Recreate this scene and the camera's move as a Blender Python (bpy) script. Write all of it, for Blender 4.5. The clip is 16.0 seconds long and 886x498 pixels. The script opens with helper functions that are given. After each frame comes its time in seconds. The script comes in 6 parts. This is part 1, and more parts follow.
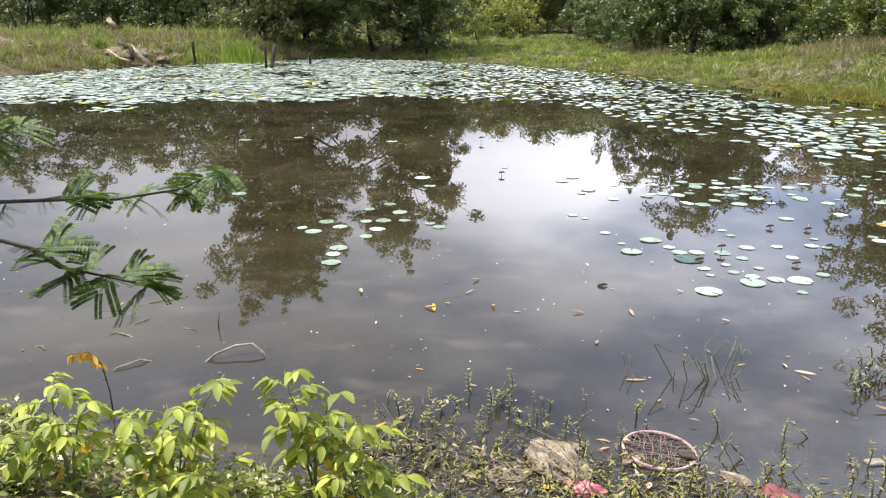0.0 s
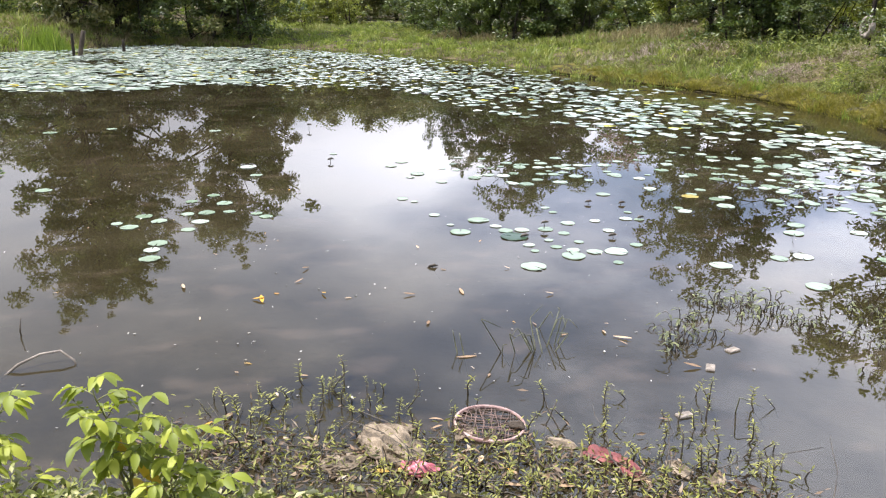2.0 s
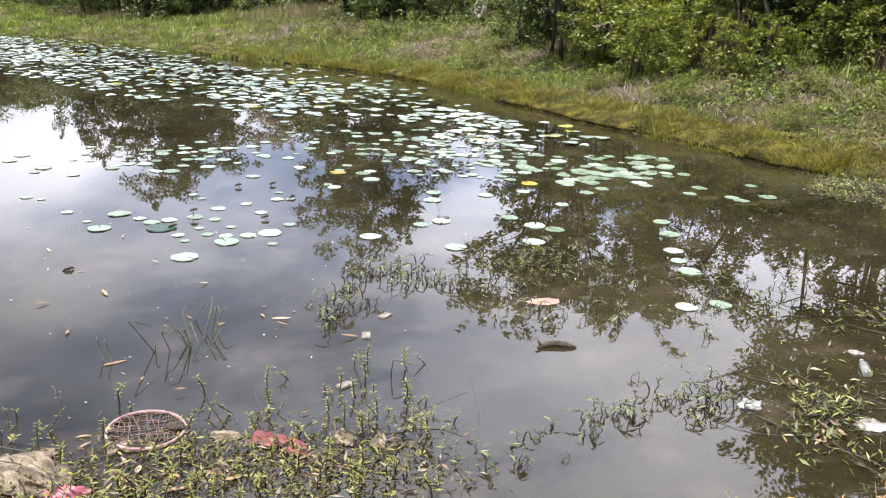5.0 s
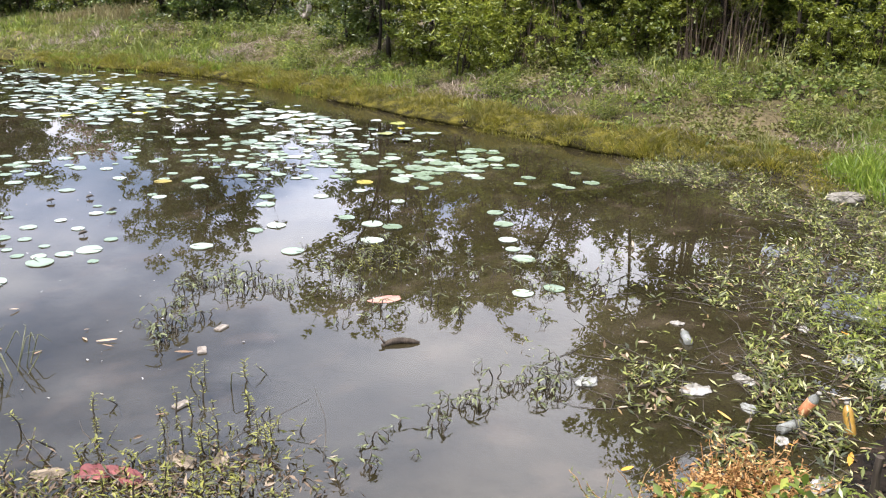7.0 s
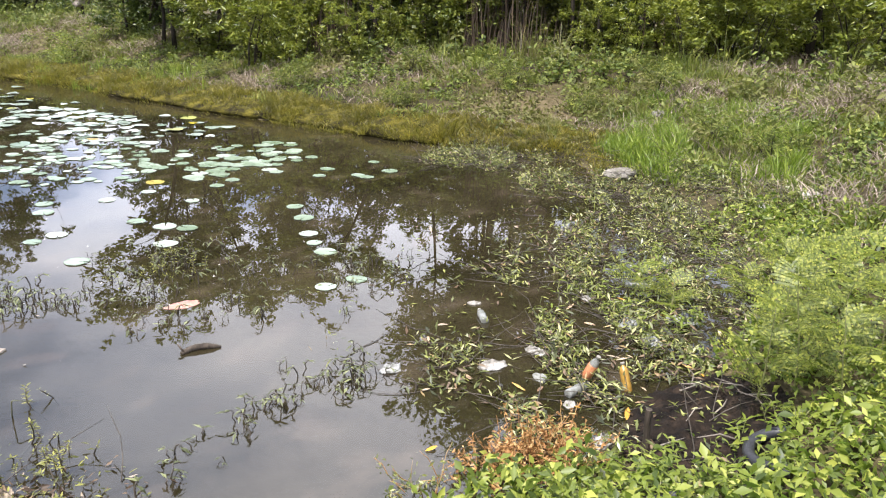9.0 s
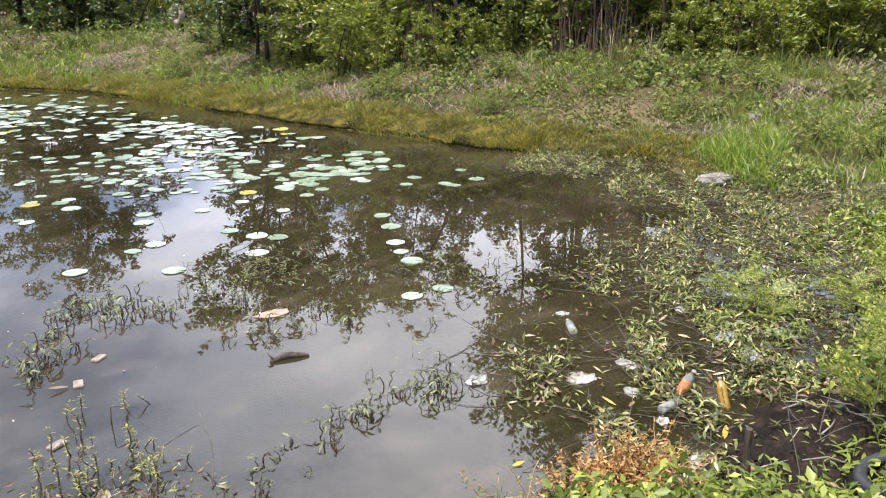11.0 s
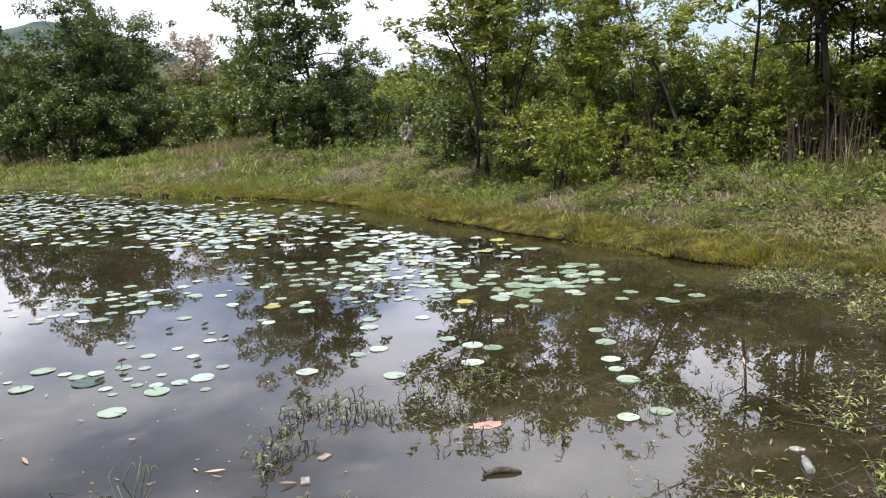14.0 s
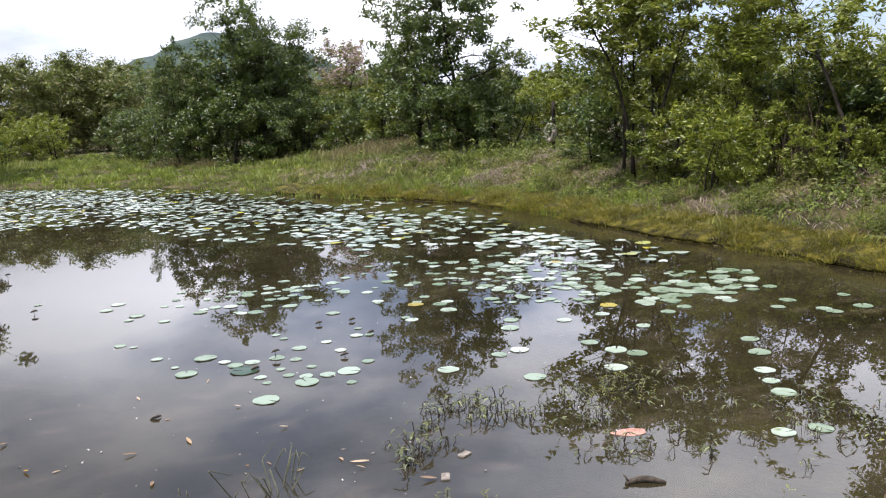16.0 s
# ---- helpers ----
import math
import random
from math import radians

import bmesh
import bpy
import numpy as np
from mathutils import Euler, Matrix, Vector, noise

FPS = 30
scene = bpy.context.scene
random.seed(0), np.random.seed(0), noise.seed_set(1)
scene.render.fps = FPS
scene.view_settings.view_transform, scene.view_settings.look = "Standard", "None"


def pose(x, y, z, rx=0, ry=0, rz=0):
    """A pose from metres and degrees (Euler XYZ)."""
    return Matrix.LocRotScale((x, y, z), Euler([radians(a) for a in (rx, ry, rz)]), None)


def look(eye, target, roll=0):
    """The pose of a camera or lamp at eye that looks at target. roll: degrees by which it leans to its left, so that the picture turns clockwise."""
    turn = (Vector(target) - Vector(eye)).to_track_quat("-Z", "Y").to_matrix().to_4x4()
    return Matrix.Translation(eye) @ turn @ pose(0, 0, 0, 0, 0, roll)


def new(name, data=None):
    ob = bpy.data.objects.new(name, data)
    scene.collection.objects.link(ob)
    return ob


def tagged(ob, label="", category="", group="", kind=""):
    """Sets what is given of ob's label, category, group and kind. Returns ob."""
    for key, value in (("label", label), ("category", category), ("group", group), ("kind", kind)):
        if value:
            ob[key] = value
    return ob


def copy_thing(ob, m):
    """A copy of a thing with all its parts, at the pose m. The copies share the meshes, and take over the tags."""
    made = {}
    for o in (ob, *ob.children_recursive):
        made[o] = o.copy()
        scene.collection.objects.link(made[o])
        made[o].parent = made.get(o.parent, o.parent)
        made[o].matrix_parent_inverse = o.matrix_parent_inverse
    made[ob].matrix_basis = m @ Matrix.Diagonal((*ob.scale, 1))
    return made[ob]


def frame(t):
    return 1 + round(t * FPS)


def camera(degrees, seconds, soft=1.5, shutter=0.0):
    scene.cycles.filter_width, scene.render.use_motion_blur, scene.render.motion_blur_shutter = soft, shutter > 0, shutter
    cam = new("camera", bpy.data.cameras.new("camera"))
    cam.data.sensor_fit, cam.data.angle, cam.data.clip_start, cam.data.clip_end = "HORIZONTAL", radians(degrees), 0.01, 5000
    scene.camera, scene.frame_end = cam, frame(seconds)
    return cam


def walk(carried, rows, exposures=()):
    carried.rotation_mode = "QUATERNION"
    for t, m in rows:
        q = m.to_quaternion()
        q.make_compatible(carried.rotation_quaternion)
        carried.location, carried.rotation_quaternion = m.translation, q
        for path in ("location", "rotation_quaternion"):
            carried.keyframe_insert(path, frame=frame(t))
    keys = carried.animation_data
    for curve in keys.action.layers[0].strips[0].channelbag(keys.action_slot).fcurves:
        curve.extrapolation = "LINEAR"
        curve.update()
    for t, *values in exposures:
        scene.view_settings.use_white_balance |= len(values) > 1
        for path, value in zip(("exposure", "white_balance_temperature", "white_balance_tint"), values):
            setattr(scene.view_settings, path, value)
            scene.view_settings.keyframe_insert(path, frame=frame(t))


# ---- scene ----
cam = camera(57.9, 16.0, 1.2)

PATH = [
    (0, (-0.194, -0.01, 1.989), (-0.226, 1.909, 1.426), 0.1),
    (0.5, (-0.185, -0.025, 1.996), (-0.15, 1.892, 1.428), 0.0),
    (1, (-0.159, 0.002, 1.965), (-0.025, 1.916, 1.399), 0.4),
    (1.5, (-0.128, 0.016, 1.957), (0.107, 1.917, 1.382), -0.0),
    (2, (-0.114, 0.038, 1.949), (0.251, 1.915, 1.36), 0.6),
    (2.5, (-0.107, 0.026, 1.963), (0.375, 1.873, 1.368), 0.6),
    (3, (-0.104, 0.022, 1.963), (0.44, 1.853, 1.37), 0.6),
    (3.5, (-0.081, 0.032, 1.961), (0.623, 1.808, 1.369), 1.4),
    (4, (-0.058, 0.041, 1.956), (0.772, 1.761, 1.364), 1.4),
    (4.5, (-0.033, 0.039, 1.952), (0.936, 1.682, 1.349), 1.5),
    (5, (-0.018, 0.024, 1.954), (1.093, 1.569, 1.337), 2.1),
    (5.2, (-0.021, 0.019, 1.953), (1.113, 1.548, 1.339), 2.2),
    (7.5, (0.047, 0.036, 1.939), (1.521, 1.242, 1.33), 1.2),
    (8, (0.036, -0.01, 1.976), (1.574, 1.112, 1.362), 1.0),
    (8.5, (0.054, -0.037, 1.99), (1.669, 0.966, 1.368), 2.0),
    (8.7, (0.05, -0.056, 1.995), (1.69, 0.905, 1.373), 2.1),
    (10.8, (0.116, -0.036, 1.981), (1.706, 1.01, 1.367), 0.2),
    (11, (0.115, -0.027, 1.987), (1.675, 1.067, 1.377), -0.2),
    (11.5, (0.128, -0.02, 2.002), (1.656, 1.159, 1.477), -0.4),
    (12, (0.111, -0.025, 2.023), (1.595, 1.238, 1.573), -0.7),
    (12.5, (0.107, -0.021, 2.031), (1.567, 1.295, 1.658), -0.7),
    (13, (0.058, -0.038, 2.066), (1.47, 1.336, 1.722), -0.8),
    (13.5, (0.073, -0.011, 2.052), (1.43, 1.417, 1.709), -0.9),
    (14, (0.063, -0.003, 2.043), (1.325, 1.511, 1.702), -1.8),
    (14.5, (0.084, 0.011, 2.026), (1.267, 1.587, 1.688), -2.6),
    (15, (0.084, -0.002, 2.033), (1.212, 1.615, 1.693), -3.0),
    (15.5, (0.076, -0.011, 2.038), (1.135, 1.652, 1.704), -3.0),
    (16, (0.054, 0.006, 2.037), (1.029, 1.722, 1.712), -2.5),
]
# the turn goes on a little past what is seen, and back
PATH.append((9.75, (0.10, -0.055, 1.99), (1.80, 0.78, 1.36), 1.2))
PATH.sort(key=lambda row: row[0])
walk(cam, [(t, look(eye, target, roll)) for t, eye, target, roll in PATH],
     [(0.0, 0.95, 6000, 17), (5.0, 0.94, 6000, 17), (8.0, 1.0, 6000, 17), (12.0, 0.94, 6000, 17), (13.0, 0.70, 6000, 17), (14.0, 0.62, 6000, 17), (16.0, 0.52, 6000, 17)])

# ---------------------------------------------------------------- light
SUN_AZ, SUN_EL = 282.0, 64.0          # compass turn from +y towards +x, and height, in degrees
world = bpy.data.worlds.new("world")
scene.world = world
world.use_nodes = True


def sky_nodes(nt):
    n, l = nt.nodes, nt.links
    n.clear()
    out = n.new("ShaderNodeOutputWorld")
    sky = n.new("ShaderNodeTexSky")
    sky.sky_type, sky.sun_disc = "NISHITA", False
    sky.sun_elevation, sky.sun_rotation = radians(SUN_EL), radians(SUN_AZ)
    sky.dust_density = 2.0
    clear = n.new("ShaderNodeBackground")
    clear.inputs["Strength"].default_value = 0.14
    l.new(sky.outputs[0], clear.inputs[0])
    co = n.new("ShaderNodeTexCoord")
    mp = n.new("ShaderNodeMapping")
    mp.inputs["Scale"].default_value = (1.0, 1.0, 2.6)
    mp.inputs["Location"].default_value = (1.7, 0.6, 0.2)
    l.new(co.outputs["Generated"], mp.inputs[0])
    big = n.new("ShaderNodeTexNoise")
    big.inputs["Scale"].default_value, big.inputs["Detail"].default_value = 2.3, 7.0
    big.inputs["Roughness"].default_value = 0.55
    l.new(mp.outputs[0], big.inputs["Vector"])
    mask = n.new("ShaderNodeValToRGB")
    mask.color_ramp.elements[0].position, mask.color_ramp.elements[1].position = 0.30, 0.46
    l.new(big.outputs[0], mask.inputs[0])
    shade = n.new("ShaderNodeValToRGB")
    shade.color_ramp.elements[0].position, shade.color_ramp.elements[1].position = 0.42, 0.62
    shade.color_ramp.elements[0].color = (0.47, 0.525, 0.63, 1)
    shade.color_ramp.elements[1].color = (1.0, 1.0, 0.99, 1)
    l.new(big.outputs[0], shade.inputs[0])
    cloud = n.new("ShaderNodeBackground")
    l.new(shade.outputs[0], cloud.inputs[0])
    up = n.new("ShaderNodeSeparateXYZ")
    l.new(co.outputs["Generated"], up.inputs[0])
    rise = n.new("ShaderNodeFloatCurve")
    for k, (x, y) in enumerate([(0.0, 0.155), (0.12, 0.215), (0.21, 0.34), (0.36, 0.31), (0.56, 0.41), (0.72, 0.40), (1.0, 0.32)]):
        if k in (0, 6):
            rise.mapping.curves[0].points[0 if k == 0 else -1].location = (x, y)
        else:
            rise.mapping.curves[0].points.new(x, y)
    rise.mapping.update()
    l.new(up.outputs[2], rise.inputs["Value"])
    gain = n.new("ShaderNodeMath")
    gain.operation = "MULTIPLY"
    gain.inputs[1].default_value = CLOUD
    l.new(rise.outputs[0], gain.inputs[0])
    # one tall white cloud stands low over the far bank
    toward = n.new("ShaderNodeVectorMath")
    toward.operation = "DOT_PRODUCT"
    l.new(co.outputs["Generated"], toward.inputs[0])
    toward.inputs[1].default_value = tuple(Vector((math.sin(radians(5.0)), math.cos(radians(5.0)), math.tan(radians(9.0)))).normalized())
    ragged = n.new("ShaderNodeMath")
    ragged.operation = "MULTIPLY_ADD"
    ragged.inputs[1].default_value = 0.022
    l.new(big.outputs[0], ragged.inputs[0])
    l.new(toward.outputs["Value"], ragged.inputs[2])
    tower = n.new("ShaderNodeMapRange")
    tower.interpolation_type = "SMOOTHSTEP"
    for key, value in (("From Min", 0.9985), ("From Max", 1.0075), ("To Min", 1.0), ("To Max", 1.22)):
        tower.inputs[key].default_value = value
    l.new(ragged.outputs[0], tower.inputs["Value"])
    # the clouds that face the sun are brighter
    side = n.new("ShaderNodeVectorMath")
    side.operation = "DOT_PRODUCT"
    l.new(co.outputs["Generated"], side.inputs[0])
    side.inputs[1].default_value = (math.sin(radians(SUN_AZ - 232)), math.cos(radians(SUN_AZ - 232)), 0.0)
    glow = n.new("ShaderNodeMapRange")
    for key, value in (("From Min", 0.52), ("From Max", 0.95), ("To Min", 0.60), ("To Max", 1.50)):
        glow.inputs[key].default_value = value
    l.new(side.outputs["Value"], glow.inputs["Value"])
    sunward = n.new("ShaderNodeMath")
    sunward.operation = "MULTIPLY"
    l.new(gain.outputs[0], sunward.inputs[0])
    l.new(glow.outputs["Result"], sunward.inputs[1])
    lit = n.new("ShaderNodeMath")
    lit.operation = "MULTIPLY"
    l.new(sunward.outputs[0], lit.inputs[0])
    l.new(tower.outputs["Result"], lit.inputs[1])
    l.new(lit.outputs[0], cloud.inputs["Strength"])
    mix = n.new("ShaderNodeMixShader")
    l.new(mask.outputs[0], mix.inputs[0])
    l.new(clear.outputs[0], mix.inputs[1])
    l.new(cloud.outputs[0], mix.inputs[2])
    l.new(mix.outputs[0], out.inputs[0])


CLOUD = 4.2
sky_nodes(world.node_tree)
sun = new("sun", bpy.data.lights.new("sun", "SUN"))
sun.data.energy, sun.data.angle, sun.data.color = 5.0, radians(1.5), (1.0, 0.95, 0.86)
_a, _e = radians(SUN_AZ), radians(SUN_EL)
sun.matrix_world = look((math.sin(_a) * math.cos(_e) * 60, math.cos(_a) * math.cos(_e) * 60, math.sin(_e) * 60), (0, 0, 0))


# ---------------------------------------------------------------- materials
def material(name):
    m = bpy.data.materials.new(name)
    m.use_nodes = True
    m.node_tree.nodes.clear()
    return m, m.node_tree.nodes, m.node_tree.links


def ramp(n, l, source, stops):
    r = n.new("ShaderNodeValToRGB")
    e = r.color_ramp.elements
    while len(e) < len(stops):
        e.new(0.5)
    for el, (p, c) in zip(e, stops):
        el.position, el.color = p, (*c, 1)
    l.new(source, r.inputs[0])
    return r.outputs[0]


def noise_of(n, l, scale, detail=5.0, stretch=None):
    co = n.new("ShaderNodeTexCoord")
    t = n.new("ShaderNodeTexNoise")
    t.inputs["Scale"].default_value, t.inputs["Detail"].default_value = scale, detail
    v = co.outputs["Object"]
    if stretch:
        mp = n.new("ShaderNodeMapping")
        mp.inputs["Scale"].default_value = stretch
        l.new(v, mp.inputs[0])
        v = mp.outputs[0]
    l.new(v, t.inputs["Vector"])
    return t.outputs[0]


def mixed(n, l, fac, a, b, blend="MIX"):
    m = n.new("ShaderNodeMix")
    m.data_type, m.blend_type = "RGBA", blend
    for value, slot in ((fac, 0), (a, 6), (b, 7)):
        if isinstance(value, (int, float)):
            m.inputs[slot].default_value = value
        elif isinstance(value, tuple):
            m.inputs[slot].default_value = (*value, 1)
        else:
            l.new(value, m.inputs[slot])
    return m.outputs[2]


def surface(name, stops, scale, rough=0.8, fine=None, bump=0.0, metal=0.0, stretch=None, coat=0.0):
    """An opaque surface: two scales of noise through a ramp of colours, and fine relief."""
    m, n, l = material(name)
    out, b = n.new("ShaderNodeOutputMaterial"), n.new("ShaderNodeBsdfPrincipled")
    a = noise_of(n, l, scale, 6.0, stretch)
    f = noise_of(n, l, fine or scale * 9, 4.0, stretch)
    add = n.new("ShaderNodeMath")
    add.operation = "MULTIPLY_ADD"
    add.inputs[1].default_value, add.inputs[2].default_value = 0.45, -0.225
    l.new(f, add.inputs[0])
    s = n.new("ShaderNodeMath")
    s.operation = "ADD"
    l.new(add.outputs[0], s.inputs[0])
    l.new(a, s.inputs[1])
    l.new(ramp(n, l, s.outputs[0], stops), b.inputs["Base Color"])
    b.inputs["Roughness"].default_value, b.inputs["Metallic"].default_value = rough, metal
    b.inputs["Coat Weight"].default_value = coat
    b.inputs["Specular IOR Level"].default_value = 0.15 if rough > 0.84 else 0.5
    if bump:
        bp = n.new("ShaderNodeBump")
        bp.inputs["Strength"].default_value, bp.inputs["Distance"].default_value = bump, 0.02
        l.new(f, bp.inputs["Height"])
        l.new(bp.outputs[0], b.inputs["Normal"])
    l.new(b.outputs[0], out.inputs[0])
    return m


def leafy(name, stops, rough=0.45, through_light=0.35, glow=(0.25, 0.4, 0.05), patch=0.6, patch_scale=0.35, patch_color=None, per_object=False, mottle=0.0):
    """Leaves: each island its own shade, larger patches over them, and light that shines through."""
    m, n, l = material(name)
    out, b = n.new("ShaderNodeOutputMaterial"), n.new("ShaderNodeBsdfPrincipled")
    if per_object:
        g = n.new("ShaderNodeObjectInfo").outputs["Random"]
    else:
        g = n.new("ShaderNodeNewGeometry").outputs["Random Per Island"]
    col = ramp(n, l, g, stops)
    if patch_color:
        pn = noise_of(n, l, patch_scale, 4.0)
        fac = ramp(n, l, pn, [(0.47, (0, 0, 0)), (0.62, (patch, patch, patch))])
        col = mixed(n, l, fac, col, patch_color)
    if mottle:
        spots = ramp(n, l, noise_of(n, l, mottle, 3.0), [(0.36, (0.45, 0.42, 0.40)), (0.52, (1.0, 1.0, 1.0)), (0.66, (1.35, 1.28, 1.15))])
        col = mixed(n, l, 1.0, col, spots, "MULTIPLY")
    l.new(col, b.inputs["Base Color"])
    b.inputs["Roughness"].default_value = rough
    if through_light > 0:
        tr = n.new("ShaderNodeBsdfTranslucent")
        l.new(mixed(n, l, 0.6, col, glow), tr.inputs[0])
        mx = n.new("ShaderNodeMixShader")
        mx.inputs[0].default_value = through_light
        l.new(b.outputs[0], mx.inputs[1])
        l.new(tr.outputs[0], mx.inputs[2])
        l.new(mx.outputs[0], out.inputs[0])
    else:
        l.new(b.outputs[0], out.inputs[0])
    return m


def water_material():
    m, n, l = material("pond_water")
    out = n.new("ShaderNodeOutputMaterial")
    body = n.new("ShaderNodeBsdfDiffuse")
    murk = ramp(n, l, noise_of(n, l, 0.55, 6.0), [(0.38, (0.021, 0.0180, 0.0085)), (0.62, (0.047, 0.039, 0.021))])
    silt = ramp(n, l, noise_of(n, l, 2.1, 7.0, (1.0, 1.6, 1.0)), [(0.55, (0, 0, 0)), (0.70, (0.8, 0.8, 0.8))])
    l.new(mixed(n, l, silt, murk, (0.080, 0.062, 0.040)), body.inputs[0])
    clear = n.new("ShaderNodeBsdfTransparent")
    clear.inputs[0].default_value = (0.60, 0.54, 0.42, 1)
    under = n.new("ShaderNodeMixShader")
    under.inputs[0].default_value = 0.34
    l.new(body.outputs[0], under.inputs[1])
    l.new(clear.outputs[0], under.inputs[2])
    gloss = n.new("ShaderNodeBsdfGlossy")
    gloss.inputs["Roughness"].default_value = 0.004
    bp = n.new("ShaderNodeBump")
    bp.inputs["Strength"].default_value, bp.inputs["Distance"].default_value = 0.007, 0.02
    l.new(noise_of(n, l, 3.5, 3.0, (1.0, 0.45, 1.0)), bp.inputs["Height"])
    l.new(bp.outputs[0], gloss.inputs["Normal"])
    fr = n.new("ShaderNodeFresnel")
    fr.inputs[0].default_value = 1.54
    l.new(bp.outputs[0], fr.inputs["Normal"])
    mx = n.new("ShaderNodeMixShader")
    l.new(fr.outputs[0], mx.inputs[0])
    l.new(under.outputs[0], mx.inputs[1])
    l.new(gloss.outputs[0], mx.inputs[2])
    l.new(mx.outputs[0], out.inputs[0])
    return m


M_WATER = water_material()
M_GROUND = surface("soil_and_thatch", [(0.3, (0.026, 0.022, 0.011)), (0.5, (0.052, 0.043, 0.019)), (0.7, (0.120, 0.094, 0.050))], 0.8, 0.95, 14, 0.6)
M_BARK = surface("grey_bark", [(0.3, (0.013, 0.0105, 0.008)), (0.7, (0.062, 0.051, 0.038))], 5, 0.9, 30, 0.8, stretch=(1, 1, 0.25))
M_LEAF_DARK = leafy("dark_green_leaves", [(0.0, (0.014, 0.027, 0.006)), (0.55, (0.045, 0.078, 0.014)), (0.9, (0.110, 0.155, 0.026)), (1.0, (0.19, 0.21, 0.05))], 0.42, 0.22, (0.20, 0.28, 0.03), 0.55, 0.8, (0.10, 0.105, 0.018))
M_LEAF_MID = leafy("green_leaves", [(0.0, (0.030, 0.044, 0.007)), (0.55, (0.110, 0.145, 0.016)), (0.9, (0.25, 0.27, 0.040)), (1.0, (0.33, 0.34, 0.12))], 0.42, 0.34, (0.32, 0.37, 0.03), 0.5, 0.9, (0.15, 0.125, 0.022))
# greens lightened, so that sun on the leaves is put into their colour
M_LEAF_LIGHT = leafy("bright_green_leaves", [(0.0, (0.045, 0.066, 0.008)), (0.6, (0.15, 0.185, 0.018)), (1.0, (0.34, 0.35, 0.06))], 0.38, 0.34, (0.36, 0.41, 0.03))
M_LEAF_OLIVE = leafy("olive_leaves", [(0.0, (0.053, 0.062, 0.017)), (0.6, (0.133, 0.137, 0.036)), (1.0, (0.280, 0.245, 0.070))], 0.5, 0.22, patch=0.5, patch_scale=0.5, patch_color=(0.13, 0.10, 0.03))
M_LEAF_MATTE = leafy("matte_herb_leaves", [(0.0, (0.031, 0.050, 0.010)), (0.55, (0.108, 0.150, 0.022)), (1.0, (0.252, 0.276, 0.060))], 0.75, 0.25, (0.28, 0.34, 0.04), 0.6, 0.8, (0.15, 0.12, 0.05))
M_BLOSSOM = leafy("pink_blossom", [(0.0, (0.36, 0.25, 0.25)), (1.0, (0.58, 0.46, 0.44))], 0.6, 0.3, (0.5, 0.3, 0.3))
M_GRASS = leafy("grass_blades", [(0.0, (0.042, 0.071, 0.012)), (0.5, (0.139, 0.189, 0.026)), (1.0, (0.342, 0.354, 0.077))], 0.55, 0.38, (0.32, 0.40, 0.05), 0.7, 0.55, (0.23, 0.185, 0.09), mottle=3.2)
M_GRASS_LUSH = leafy("lush_grass_blades", [(0.0, (0.07, 0.11, 0.010)), (0.6, (0.165, 0.235, 0.02)), (1.0, (0.31, 0.36, 0.05))], 0.5, 0.35, (0.3, 0.45, 0.05))
M_GRASS_DRY = leafy("dry_grass_blades", [(0.0, (0.11, 0.10, 0.035)), (0.6, (0.22, 0.19, 0.08)), (1.0, (0.38, 0.32, 0.17))], 0.8, 0.25, (0.4, 0.3, 0.15))
M_STRAW = leafy("dead_straw", [(0.0, (0.11, 0.085, 0.058)), (0.6, (0.25, 0.20, 0.145)), (1.0, (0.46, 0.38, 0.30))], 0.7, 0.2, (0.45, 0.35, 0.24))
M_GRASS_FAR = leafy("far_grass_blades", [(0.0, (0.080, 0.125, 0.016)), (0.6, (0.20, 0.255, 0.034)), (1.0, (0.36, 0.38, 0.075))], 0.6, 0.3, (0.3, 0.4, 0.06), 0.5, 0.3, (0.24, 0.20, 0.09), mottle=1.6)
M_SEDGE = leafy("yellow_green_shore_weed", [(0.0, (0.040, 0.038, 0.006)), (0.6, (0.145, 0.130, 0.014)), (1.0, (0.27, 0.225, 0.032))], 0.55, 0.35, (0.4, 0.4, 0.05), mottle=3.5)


# ---------------------------------------------------------------- mesh helpers
def mesh_of(name, verts, faces, mat, smooth=False):
    me = bpy.data.meshes.new(name)
    me.from_pydata([tuple(v) for v in verts], [], [tuple(f) for f in faces])
    me.materials.append(mat)
    if smooth:
        me.polygons.foreach_set("use_smooth", [True] * len(me.polygons))
    me.update()
    return me


def fast_mesh(name, verts, corners, per, mat, smooth=False):
    """A mesh of many alike faces: verts (n, 3) and corner numbers, per corners a face."""
    verts = np.asarray(verts, dtype=np.float32).reshape(-1, 3)
    corners = np.asarray(corners, dtype=np.int32).ravel()
    count = len(corners) // per
    me = bpy.data.meshes.new(name)
    me.vertices.add(len(verts))
    me.vertices.foreach_set("co", verts.ravel())
    me.loops.add(len(corners))
    me.loops.foreach_set("vertex_index", corners)
    me.polygons.add(count)
    me.polygons.foreach_set("loop_start", np.arange(count, dtype=np.int32) * per)
    if smooth:
        me.polygons.foreach_set("use_smooth", np.ones(count, dtype=bool))
    me.materials.append(mat)
    me.update(calc_edges=True)
    return me


def child(name, mesh, parent, label=""):
    ob = new(name, mesh)
    ob.parent = parent
    if label:
        tagged(ob, label)
    return ob


